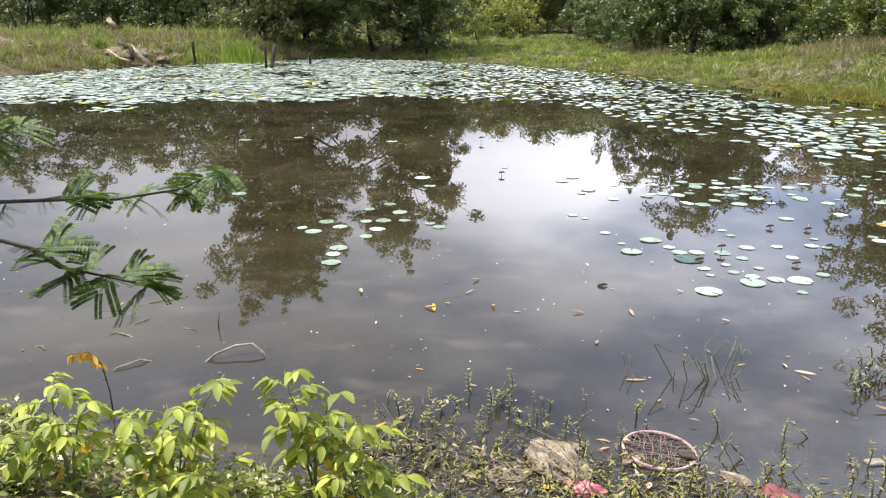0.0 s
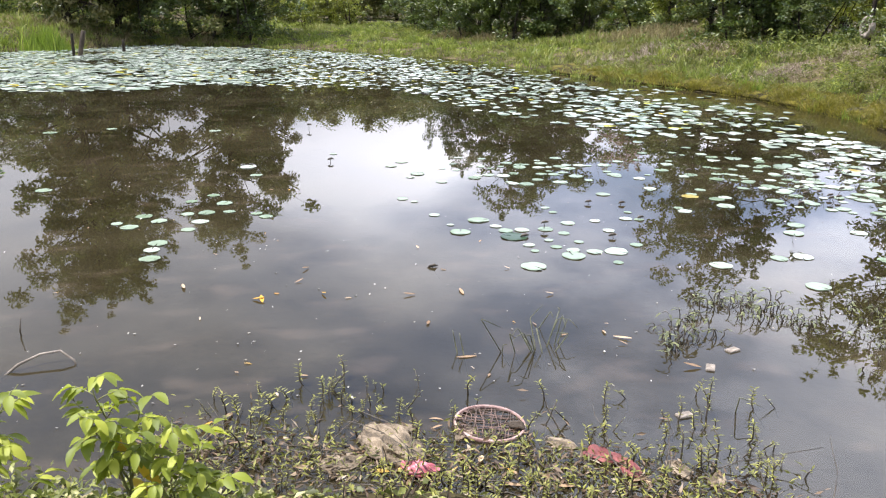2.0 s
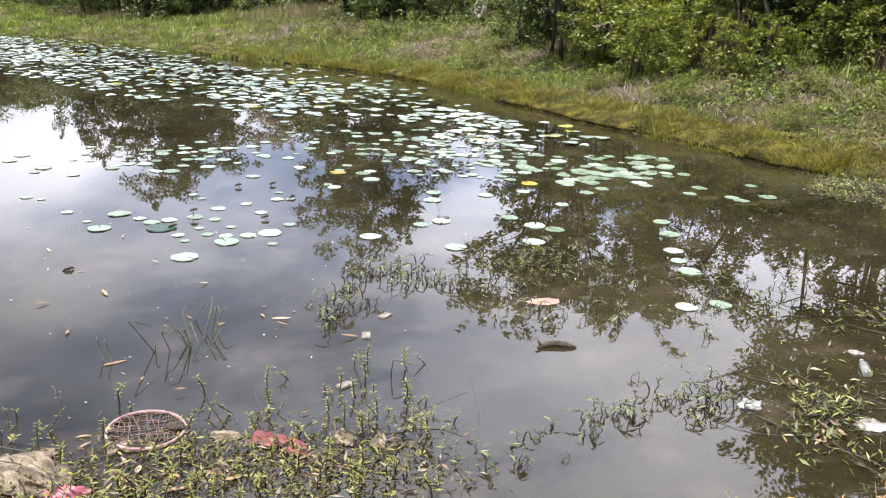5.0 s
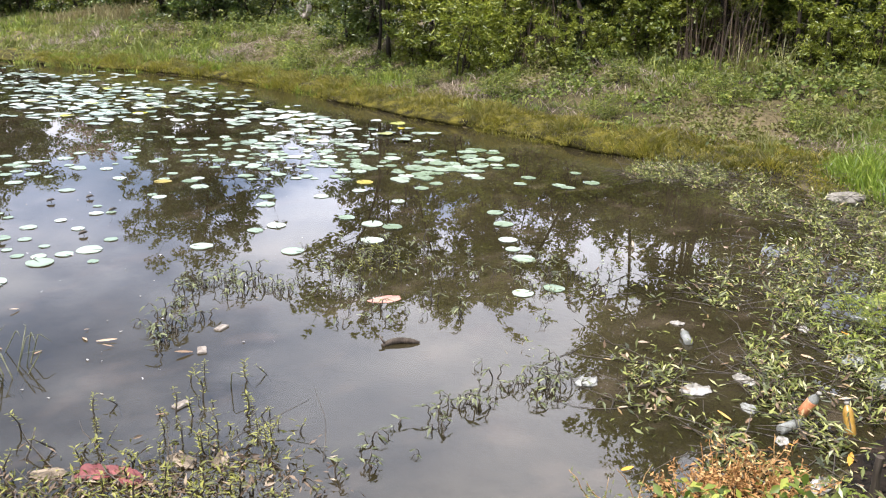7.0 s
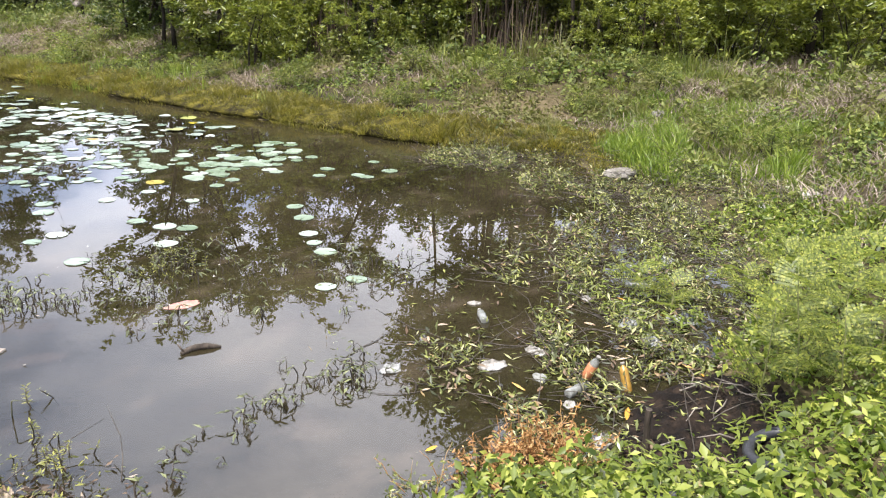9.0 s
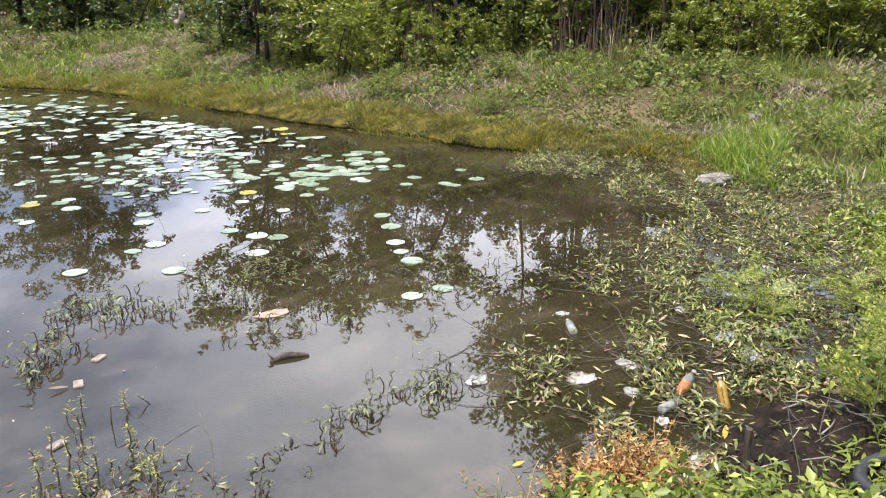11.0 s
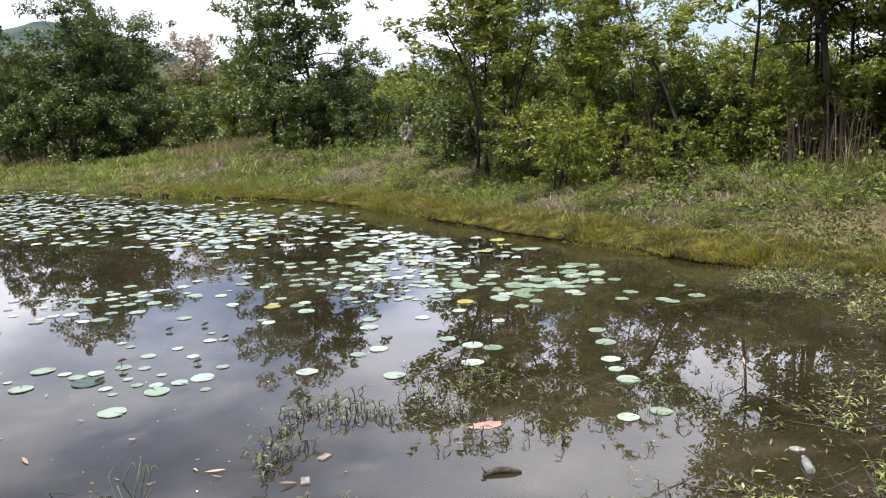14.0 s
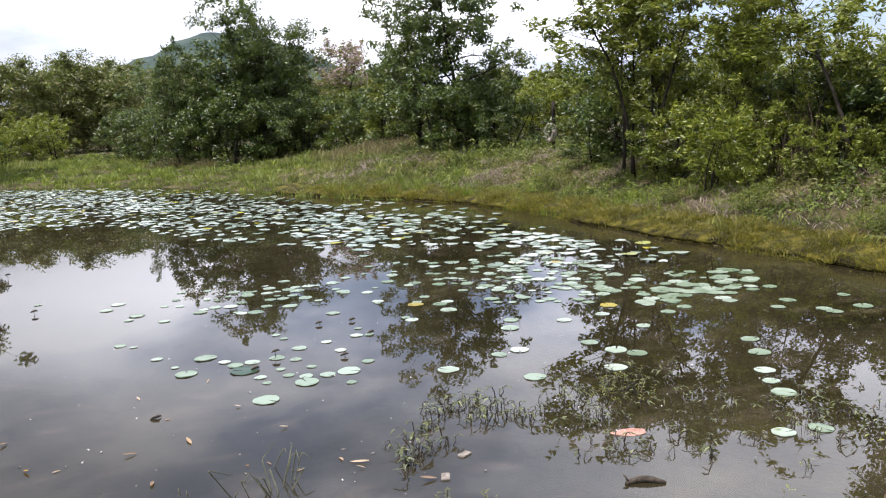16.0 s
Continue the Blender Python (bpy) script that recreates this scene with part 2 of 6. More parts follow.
def part(name, bm, mat, parent, label="", smooth=True):
    me = bpy.data.meshes.new(name)
    bm.to_mesh(me)
    bm.free()
    me.materials.append(mat)
    if smooth:
        me.polygons.foreach_set("use_smooth", [True] * len(me.polygons))
    return child(name, me, parent, label)


def tube(points, radii, sides=6):
    """Vertices and faces of a round, tapered tube along points."""
    v, f = [], []
    pts = [Vector(p) for p in points]
    for i, p in enumerate(pts):
        d = (pts[min(i + 1, len(pts) - 1)] - pts[max(i - 1, 0)]).normalized()
        a = d.cross(Vector((0.31, 0.95, 0.08)))
        if a.length < 0.05:
            a = d.cross(Vector((1, 0, 0)))
        a.normalize()
        b = d.cross(a)
        for k in range(sides):
            w = 2 * math.pi * k / sides
            v.append(p + (a * math.cos(w) + b * math.sin(w)) * radii[i])
    for i in range(len(pts) - 1):
        for k in range(sides):
            q = (k + 1) % sides
            f.append((i * sides + k, i * sides + q, (i + 1) * sides + q, (i + 1) * sides + k))
    f.append(tuple(range(sides - 1, -1, -1)))
    f.append(tuple((len(pts) - 1) * sides + k for k in range(sides)))
    return v, f


def join(lists):
    v, f = [], []
    for a, b in lists:
        o = len(v)
        v += list(a)
        f += [tuple(i + o for i in q) for q in b]
    return v, f


def leaf_quads(rng, centres, length, width, up=0.45, spread=0.35, fold=0.12, facing=None):
    """Pointed leaves (four corners, creased along the midrib as two triangles) at the given places, turned at random."""
    n = len(centres)
    d = rng.normal(size=(n, 3))
    d[:, 2] = d[:, 2] * 0.6 - 0.15
    d /= np.linalg.norm(d, axis=1)[:, None]
    nm = rng.normal(size=(n, 3)) * (1 - up)
    nm[:, 2] += up * 1.6
    if facing is not None:
        nm = facing + rng.normal(size=(n, 3)) * 0.42
    s = np.cross(d, nm)
    s /= np.linalg.norm(s, axis=1)[:, None] + 1e-9
    nm = np.cross(s, d)
    ln = (length * (1 + spread * rng.uniform(-1, 1, n)))[:, None]
    wd = ln * (width / length)
    c = np.asarray(centres)
    a = c - d * ln * 0.5
    tip = c + d * ln * 0.5 - nm * ln * 0.08
    le = c + s * wd * 0.5 + nm * wd * fold
    ri = c - s * wd * 0.5 + nm * wd * fold
    verts = np.stack([a, ri, tip, le], axis=1).reshape(-1, 3)
    base = np.arange(n)[:, None] * 4
    tris = np.concatenate([base + np.array([0, 1, 2]), base + np.array([0, 2, 3])], axis=1).reshape(-1, 3)
    return verts, tris


# ---------------------------------------------------------------- the lie of the land
SHORE = np.array([
    (-6.0, 4.7), (-2.8, 3.8), (-1.2, 3.15), (0.3, 2.9), (0.9, 2.65), (1.5, 2.2), (2.2, 1.6), (2.9, 1.05), (3.5, 0.8), (4.3, 0.55), (5.6, 0.4),
    (6.9, 0.8), (7.8, 1.5), (8.5, 2.3), (9.35, 3.1), (9.3, 4.4), (9.2, 6.0), (9.3, 8.0), (9.5, 10.0), (9.8, 12.3), (10.0, 15.8), (9.3, 18.5),
    (8.3, 20.5), (7.6, 23.5), (6.6, 27.5), (4.6, 31.5), (2.5, 34.0), (-0.4, 36.6), (-6.0, 39.5), (-8.5, 36.5), (-11.0, 34.0), (-12.7, 33.0), (-14.5, 30.4),
    (-15.3, 26.7), (-18.0, 22.0), (-18.5, 14.0), (-13.0, 7.5)])


def shore_distance(x, y):
    """Metres from the shoreline, below nought over the water."""
    x, y = np.asarray(x, dtype=float), np.asarray(y, dtype=float)
    best = np.full(x.shape, 1e9)
    inside = np.zeros(x.shape, dtype=bool)
    a = SHORE
    b = np.roll(SHORE, -1, axis=0)
    for (x0, y0), (x1, y1) in zip(a, b):
        ex, ey = x1 - x0, y1 - y0
        t = np.clip(((x - x0) * ex + (y - y0) * ey) / (ex * ex + ey * ey), 0, 1)
        best = np.minimum(best, np.hypot(x - x0 - t * ex, y - y0 - t * ey))
        cross = ((y0 > y) != (y1 > y)) & (x < (x1 - x0) * (y - y0) / ((y1 - y0) + 1e-12) + x0)
        inside ^= cross
    return np.where(inside, -best, best)


def wobble(x, y, scale, seed):
    """Smooth unevenness from a few sines, about -1 to 1."""
    r = np.random.RandomState(seed)
    total = 0
    for k in range(7):
        a, p = r.uniform(0, 2 * math.pi, 2)
        q = scale * r.uniform(0.5, 2.2)
        total = total + np.sin((x * math.cos(a) + y * math.sin(a)) * q + p) / 7 ** 0.5
    return total * 0.8


def height(x, y):
    x, y = np.asarray(x, dtype=float), np.asarray(y, dtype=float)
    d = shore_distance(x, y) + 0.10 * wobble(x, y, 2.3, 3)
    right = np.interp(d, [0, 0.25, 0.9, 3.2, 5.0, 12, 60], [0.0, 0.12, 0.24, 0.78, 0.92, 0.95, 0.8])
    far = np.interp(d, [0, 0.4, 2.5, 7, 15, 60], [0.0, 0.10, 0.28, 0.52, 0.62, 0.6])
    left = np.interp(d, [0, 0.4, 2.0, 5.0, 15, 60], [0.0, 0.15, 0.7, 1.05, 1.05, 0.8])
    near = np.interp(d, [0, 0.5, 1.6, 3.0, 10, 60], [0.0, 0.12, 0.36, 0.5, 0.6, 0.6])
    az = np.degrees(np.arctan2(x, y - 0.3))
    wl = np.clip((-8 - az) / 6, 0, 1) * (y > 12)
    wr = np.clip((az - 17) / 9, 0, 1)
    wn = np.clip((6.5 - np.hypot(x, y - 0.5)) / 2.5, 0, 1)
    h = far * (1 - wl) * (1 - wr) + left * wl + right * wr * (1 - wl)
    wl2 = ((y <= 12) & (x < 0)).astype(float)
    h = h * (1 - wl2) + near * wl2
    h = h * (1 - wn) + near * wn
    rough = np.clip(d / 2.0, 0, 1)
    h = h + rough * (0.05 * wobble(x, y, 1.7, 5) + 0.03 * wobble(x, y, 5.0, 6)) * (np.hypot(x, y) < 150)
    bed = np.interp(-d, [0, 0.4, 1.5, 4, 8], [0.0, -0.06, -0.16, -0.35, -0.6]) + 0.03 * wobble(x, y, 3.0, 8) * np.clip(-d, 0, 1)
    return np.where(d >= 0, np.maximum(h, 0.012 * np.clip(d * 10, 0, 1)), bed)


def ground_z(x, y):
    return float(height(np.array([x]), np.array([y]))[0])


def build_ground():
    radii = np.concatenate([np.geomspace(0.4, 70, 330), np.geomspace(75, 4000, 28)])
    turns = np.arange(400) * 2 * math.pi / 400
    rr, tt = np.meshgrid(radii, turns, indexing="ij")
    x, y = rr * np.sin(tt), rr * np.cos(tt) + 0.3
    z = height(x, y)
    verts = np.concatenate([np.stack([x, y, z], -1).reshape(-1, 3), [[0, 0.3, ground_z(0, 0.3)]]])
    i, k = np.meshgrid(np.arange(len(radii) - 1), np.arange(400), indexing="ij")
    q = (k + 1) % 400
    quads = np.stack([i * 400 + k, (i + 1) * 400 + k, (i + 1) * 400 + q, i * 400 + q], -1).reshape(-1, 4)
    me = fast_mesh("ground", verts, quads, 4, M_GROUND, True)
    ob = tagged(new("ground", me), "sloping earth banks and muddy bed round a pond", "ground", kind="structure")
    cap = [(len(verts) - 1, k, (k + 1) % 400) for k in range(400)]
    bm = bmesh.new()
    bm.from_mesh(me)
    bm.verts.ensure_lookup_table()
    for f in cap:
        bm.faces.new([bm.verts[j] for j in (f[0], f[2], f[1])])
    bm.normal_update()
    bm.to_mesh(me)
    bm.free()
    return ob


build_ground()
water = tagged(new("water", mesh_of("water", [(-30, -3, 0), (14, -3, 0), (14, 44, 0), (-30, 44, 0)], [(0, 1, 2, 3)], M_WATER)),
               "still murky brown pond water mirroring sky and trees", "water", kind="structure")


# ---------------------------------------------------------------- trees and bushes
def limb_points(rng, start, way, length, bends=4, droop=0.0, jitter=0.12):
    pts, p, d = [Vector(start)], Vector(start), Vector(way).normalized()
    for k in range(bends):
        d = (d + Vector(rng.normal(size=3)) * jitter + Vector((0, 0, -droop))).normalized()
        p = p + d * (length / bends)
        pts.append(p.copy())
    return pts


def tree(name, seed, tall, wide, bare, stem, leaves, leaf_len, mat, label, bark=None, clumps=16, lean=0.05, stems=1, width_ratio=0.42, clump_size=0.22, blossom=None, shoots=10, twigs=4):
    """A tapered trunk with limbs and twigs, and sprays of leaves at the twigs' ends. Stands at the origin."""
    rng = np.random.RandomState(seed)
    tubes, ends, sizes = [], [], []

    def spray(p, size):
        ends.append(tuple(p))
        sizes.append(size)

    full = wide * clump_size
    per = max(3, clumps // stems)
    for s in range(stems):
        a = rng.uniform(0, 6.28)
        off = 0 if stems == 1 else wide * 0.10
        base = (math.cos(a) * off, math.sin(a) * off, -0.15)
        way = (math.cos(a) * (lean + 0.12 * (stems > 1)), math.sin(a) * (lean + 0.12 * (stems > 1)), 1)
        trunk = limb_points(rng, base, way, tall * 0.84, 7, 0, 0.08)
        rad = [stem * (1.15 if i == 0 else 1 - 0.80 * i / 7) for i in range(8)]
        tubes.append(tube(trunk, rad, 8))
        spray(trunk[-1], full * 0.6)
        for k in range(per):
            u = bare + (1 - bare) * (k + rng.uniform(0, 1)) / per
            i = min(6, int(u * 7))
            p = trunk[i].lerp(trunk[i + 1], u * 7 - i)
            w = rng.uniform(0, 6.28)
            reach = wide * 0.5 * (0.55 + 0.6 * math.sin(math.pi * min(1, max(0.12, (u - bare) / (1 - bare) * 0.8 + 0.15)))) * rng.uniform(0.5, 1.15)
            limb = limb_points(rng, p, (math.cos(w), math.sin(w), rng.uniform(0.15, 0.9)), reach, 4, 0.04, 0.16)
            r0 = stem * (1 - 0.75 * u) * 0.45
            tubes.append(tube(limb, [r0 * (1 - 0.8 * j / 4) for j in range(5)], 5))
            spray(limb[-1], full * rng.uniform(0.45, 0.75))
            for _ in range(twigs):
                q = limb[rng.randint(1, 4)]
                tw = limb_points(rng, q, rng.normal(size=3) + np.array([0, 0, 0.35]), reach * rng.uniform(0.35, 0.7), 3, 0.03, 0.2)
                tubes.append(tube(tw, [r0 * 0.35 * (1 - 0.7 * j / 3) for j in range(4)], 4))
                spray(tw[-1], full * rng.uniform(0.30, 0.72))
    # thin shoots stand out of the crown and break up its outline
    crown = np.array(ends)
    high = crown[crown[:, 2] > np.percentile(crown[:, 2], 45)]
    mid = np.median(crown, axis=0)
    for _ in range(shoots):
        p = Vector(high[rng.randint(0, len(high))])
        way = (p - Vector(mid)).normalized() * 0.8 + Vector((rng.normal() * 0.4, rng.normal() * 0.4, 0.9))
        sh = limb_points(rng, p, way, tall * rng.uniform(0.07, 0.16), 4, 0.03, 0.14)
        tubes.append(tube(sh, [stem * 0.08 * (1 - 0.7 * j / 4) for j in range(5)], 4))
        for q in sh[2:]:
            spray(q, full * rng.uniform(0.16, 0.30))
    v, f = join(tubes)
    root = new(name)
    root.empty_display_size = 0.2
    child("trunk", mesh_of("trunk", v, f, bark or M_BARK, True), root)
    ends, size = np.array(ends), np.array(sizes)
    pick = rng.choice(len(ends), leaves, p=size ** 1.7 / (size ** 1.7).sum())
    off = rng.normal(size=(leaves, 3))
    off /= np.linalg.norm(off, axis=1)[:, None] + 1e-9
    c = ends[pick] + off * (rng.uniform(0, 1, leaves) ** 0.5 * size[pick])[:, None] * np.array([1, 1, 0.62])
    c[:, 2] = np.maximum(c[:, 2], 0.05)
    facing = off * 0.8 + np.array([0, 0, 0.55])
    if blossom is not None:
        flower = rng.uniform(0, 1, leaves) < 0.5 * (c[:, 2] > tall * 0.55)
        fv, ft = leaf_quads(rng, c[flower], leaf_len * 0.8, leaf_len * 0.6)
        child("blossom", fast_mesh("blossom", fv, ft, 3, blossom), root, "pale pink blossom")
        c, facing = c[~flower], facing[~flower]
    lv, lt = leaf_quads(rng, c, leaf_len, leaf_len * width_ratio, facing=facing)
    child("crown", fast_mesh("crown", lv, lt, 3, mat), root)
    return tagged(root, label, "tree" if tall > 2.8 else "bush")


def polar(az, d):
    return d * math.sin(radians(az)), d * math.cos(radians(az))


def stand(ob, az, d, turn=0.0, size=1.0, sink=0.0, high=None):
    x, y = polar(az, d)
    m = Matrix.LocRotScale((x, y, ground_z(x, y) - sink), Euler((0, 0, radians(turn))), (size, size, high or size))
    return m


def plant(proto, used, az, d, turn=0.0, size=1.0, high=None, label=""):
    """Places a prototype at its first use, and copies of it afterwards."""
    m = stand(proto, az, d, turn, size, 0.0, high)
    if proto.name in used:
        ob = copy_thing(proto, m @ Matrix.Diagonal((1 / proto.scale[0], 1 / proto.scale[1], 1 / proto.scale[2], 1)))
    else:
        used.add(proto.name)
        proto.matrix_basis = m
        ob = proto
        bpy.context.view_layer.update()
    if label:
        tagged(ob, label)
    return ob

USED = set()
T_DARK = tree("dark_tree", 11, 7.0, 5.6, 0.10, 0.13, 13000, 0.19, M_LEAF_DARK, "dense dark green tree branching close to the ground", clumps=26, clump_size=0.17, shoots=16)
T_HILLY = tree("green_tree", 12, 6.4, 4.6, 0.12, 0.12, 10500, 0.17, M_LEAF_DARK, "leafy green tree at the edge of the grass", clumps=24, clump_size=0.17, shoots=14)
T_NEAR = tree("bank_tree", 18, 6.2, 4.0, 0.30, 0.08, 5200, 0.155, M_LEAF_MID, "leafy tree with dark leaning trunk on the bank", clumps=18, lean=0.12, clump_size=0.17)
T_AIRY = tree("slender_tree", 13, 8.6, 4.0, 0.32, 0.085, 4400, 0.165, M_LEAF_MID, "slender open-crowned tree with a dark bare trunk", clumps=16, lean=0.08, clump_size=0.17)
T_CROWN = tree("broad_crowned_tree", 33, 8.8, 4.6, 0.46, 0.085, 7500, 0.165, M_LEAF_MID, "tall tree with a broad dark green crown on the bank", clumps=20, lean=0.05, clump_size=0.18)
T_BRIGHT = tree("sunlit_tree", 19, 4.6, 3.2, 0.14, 0.04, 4300, 0.15, M_LEAF_LIGHT, "small tree with sunlit yellow-green leaves", clumps=20, lean=0.10, stems=2, clump_size=0.15, width_ratio=0.3)
T_TALL = tree("tall_tree", 14, 12.5, 7.0, 0.06, 0.22, 26000, 0.24, M_LEAF_OLIVE, "tall olive-green tree on the far bank", clumps=36, clump_size=0.17, shoots=16)
T_OLIVE = tree("olive_tree", 15, 6.0, 6.0, 0.10, 0.12, 10000, 0.22, M_LEAF_OLIVE, "brownish olive tree far behind the pond", clumps=22)
T_PINK = tree("flowering_tree", 16, 5.4, 3.6, 0.25, 0.10, 7500, 0.14, M_LEAF_MID, "tree with pale pink blossom over green leaves", clumps=16, blossom=M_BLOSSOM)
T_POLE = tree("bare_stemmed_tree", 29, 7.4, 3.0, 0.48, 0.055, 2400, 0.16, M_LEAF_MID, "thin tree with a long bare dark stem", clumps=13, lean=0.07, clump_size=0.17)
B_DARK = tree("dark_bush", 21, 2.4, 3.4, 0.05, 0.05, 7500, 0.12, M_LEAF_DARK, "dense dark green bush", clumps=20, stems=3, clump_size=0.17, shoots=14)
B_MID = tree("green_bush", 22, 2.3, 3.0, 0.05, 0.035, 4200, 0.14, M_LEAF_MID, "leafy green bush in the hedge", clumps=18, stems=3, clump_size=0.16, shoots=14)
B_LIGHT = tree("bright_bush", 23, 2.0, 2.3, 0.08, 0.026, 2600, 0.125, M_LEAF_LIGHT, "sunlit yellow-green bush with upright twigs", clumps=18, stems=4, clump_size=0.15, shoots=14, width_ratio=0.3)

for az, d, turn, size, high in [(65.0, 16.6, 0, 0.66, 0.82), (68.6, 16.3, 120, 0.8, 0.9), (73.5, 16.6, 240, 0.85, 0.88)]:
    plant(T_CROWN, USED, az, d, turn, size, high)
for az, d, turn, size, high in [
        (-36, 56, 300, 1.2, 1.1), (-31, 55, 0, 1.2, 1.0), (-26.5, 53, 70, 1.2, 0.95), (-22.5, 54, 140, 1.15, 1.0), (-18.5, 52, 200, 1.15, 0.95), (-15.0, 50, 250, 1.0, 0.95),
        (15.6, 37, 40, 0.88, 1.0), (18.9, 38, 110, 0.82, 0.90), (12.2, 38, 210, 0.45, 0.70)]:
    plant(T_DARK, USED, az, d, turn, size, high)
for az, d, turn, size, high in [(-13.6, 41, 0, 0.85, 1.12), (-10.6, 41.5, 60, 0.72, 1.05), (-3.9, 40, 120, 0.72, 0.84), (-2.0, 41.0, 300, 0.42, 0.70)]:
    plant(T_TALL, USED, az, d, turn, size, high)
for az, d, turn, size, high in [(28.6, 26.5, 20, 0.72, 0.82), (31.3, 26, 100, 0.78, 0.95), (33.0, 27, 250, 0.40, 0.50), (26.6, 33, 190, 0.70, 0.66), (14.0, 37.5, 60, 0.65, 0.82), (17.2, 37, 160, 0.65, 0.95), (20.2, 39, 10, 0.55, 0.78)]:
    plant(T_HILLY, USED, az, d, turn, size, high)
for az, d, turn, size, high in [(43.2, 18.3, 0, 0.46, 0.82), (44.4, 18, 80, 0.60, 0.86), (45.2, 18.4, 200, 0.55, 0.78), (50.2, 18, 40, 0.60, 0.80), (51.2, 17.6, 290, 0.45, 0.74), (66.9, 16.0, 130, 0.62, 0.74), (69.2, 17.0, 10, 0.6, 0.7), (64.4, 16.6, 220, 0.5, 0.72)]:
    plant(T_NEAR, USED, az, d, turn, size, high)
for az, d, turn, size, high in [(42.6, 18.0, 30, 0.7, 0.72), (43.3, 17.6, 140, 0.9, 0.72), (44.8, 17.4, 260, 0.8, 0.66), (56.6, 15.3, 80, 0.9, 0.55), (61.0, 15.6, 200, 0.8, 0.8), (65.2, 15.2, 10, 1.3, 0.95), (65.9, 15.4, 100, 0.8, 0.85), (70.2, 15.2, 120, 0.7, 0.9), (72.0, 15.0, 240, 0.6, 0.9),
                                (74.6, 14.9, 60, 1.1, 0.95), (79.2, 15.0, 170, 1.1, 0.9), (85.2, 14.4, 300, 1.2, 0.9)]:
    plant(T_POLE, USED, az, d, turn, size, high)
for az, d, turn, size, high in [(65.0, 16.2, 300, 0.75, 0.92), (73.6, 17.2, 170, 0.5, 0.8), (79.0, 16.5, 250, 0.8, 0.85), (85.0, 15, 60, 0.85, 0.85),
                                (91.0, 15, 140, 0.85, 0.85), (98, 14, 200, 0.8, 0.85)]:
    plant(T_AIRY, USED, az, d, turn, size, high)
for az, d, turn, size, high in [(47.5, 18.6, 20, 0.8, 0.64), (54.0, 16.2, 0, 0.6, 0.8), (59.0, 17.2, 200, 0.6, 0.48), (49.2, 17.4, 290, 0.5, 0.8), (62.8, 17, 70, 0.6, 0.55), (76.8, 18, 250, 0.7, 0.62),
                                (82, 18, 20, 0.9, 0.62), (88.5, 17, 120, 0.9, 0.62)]:
    plant(T_BRIGHT, USED, az, d, turn, size, high)
for az, d, turn, size, high in [(0.0, 66, 0, 1.15, 1.0), (3.0, 68, 90, 1.15, 1.08), (6.0, 66, 180, 1.1, 1.05), (9.0, 62, 270, 1.0, 0.95), (-3, 70, 40, 1.2, 1.0), (11.6, 58, 130, 0.9, 0.9), (21.5, 50, 40, 0.8, 0.72), (25, 50, 140, 0.8, 0.72)]:
    plant(T_OLIVE, USED, az, d, turn, size, high)
for az, d, turn, size, high in [(1.5, 63, 30, 1.1, 1.05), (4.6, 64, 150, 1.1, 1.1), (7.6, 62, 250, 1.05, 1.05), (-1.6, 65, 90, 1.1, 1.0)]:
    plant(T_OLIVE, USED, az, d, turn, size, high)
plant(T_PINK, USED, 23.2, 40, 0, 1.0, 1.0)
for az, d, turn, size in [(-28, 50, 0, 1.2), (-24, 49, 80, 1.2), (-20, 49, 160, 1.2), (-16.5, 47, 240, 1.2), (9.0, 43, 80, 1.1), (11.0, 40, 140, 1.0), (24.0, 34, 20, 1.0), (26.0, 31.5, 80, 1.0), (32.5, 25.6, 30, 0.9), (34.5, 25.2, 160, 0.7), (41.2, 20.0, 110, 0.7), (55.0, 17.2, 0, 0.8), (58.2, 16.6, 60, 0.7), (68.0, 16.6, 90, 0.7), (74.0, 16.4, 200, 0.7), (-12.5, 41.5, 30, 1.3), (-9, 41, 110, 1.2), (-5.5, 40, 190, 1.3), (-2.6, 39, 270, 1.5),
                          (12.5, 36.5, 20, 1.0), (15.2, 35.5, 120, 1.15), (17.8, 35.5, 220, 1.1), (20, 36, 300, 1.0), (29.8, 25.5, 60, 0.95), (43.5, 20.5, 150, 1.0)]:
    plant(B_DARK, USED, az, d, turn, size)
for az, d, turn, size in [(0.5, 52, 0, 1.2), (3, 50, 60, 1.1), (9.8, 44, 180, 1.0), (22, 37, 240, 1.0), (24.5, 35, 300, 1.0), (27, 31, 10, 1.0), (35.2, 35, 70, 1.2), (37.4, 36, 130, 1.3), (39.6, 34, 190, 1.25),
                          (33.2, 30, 250, 1.1), (45.6, 17.0, 30, 0.65), (53, 16.9, 310, 0.6), (60.5, 15.8, 60, 0.7), (63, 15.6, 110, 0.65), (66.6, 15.6, 170, 0.7), (70, 16.0, 140, 0.6), (72.0, 17.6, 10, 0.6), (78.5, 18, 260, 0.9), (83, 18, 320, 0.9), (88, 17, 40, 1.0), (94, 16, 100, 1.0)]:
    plant(B_MID, USED, az, d, turn, size)
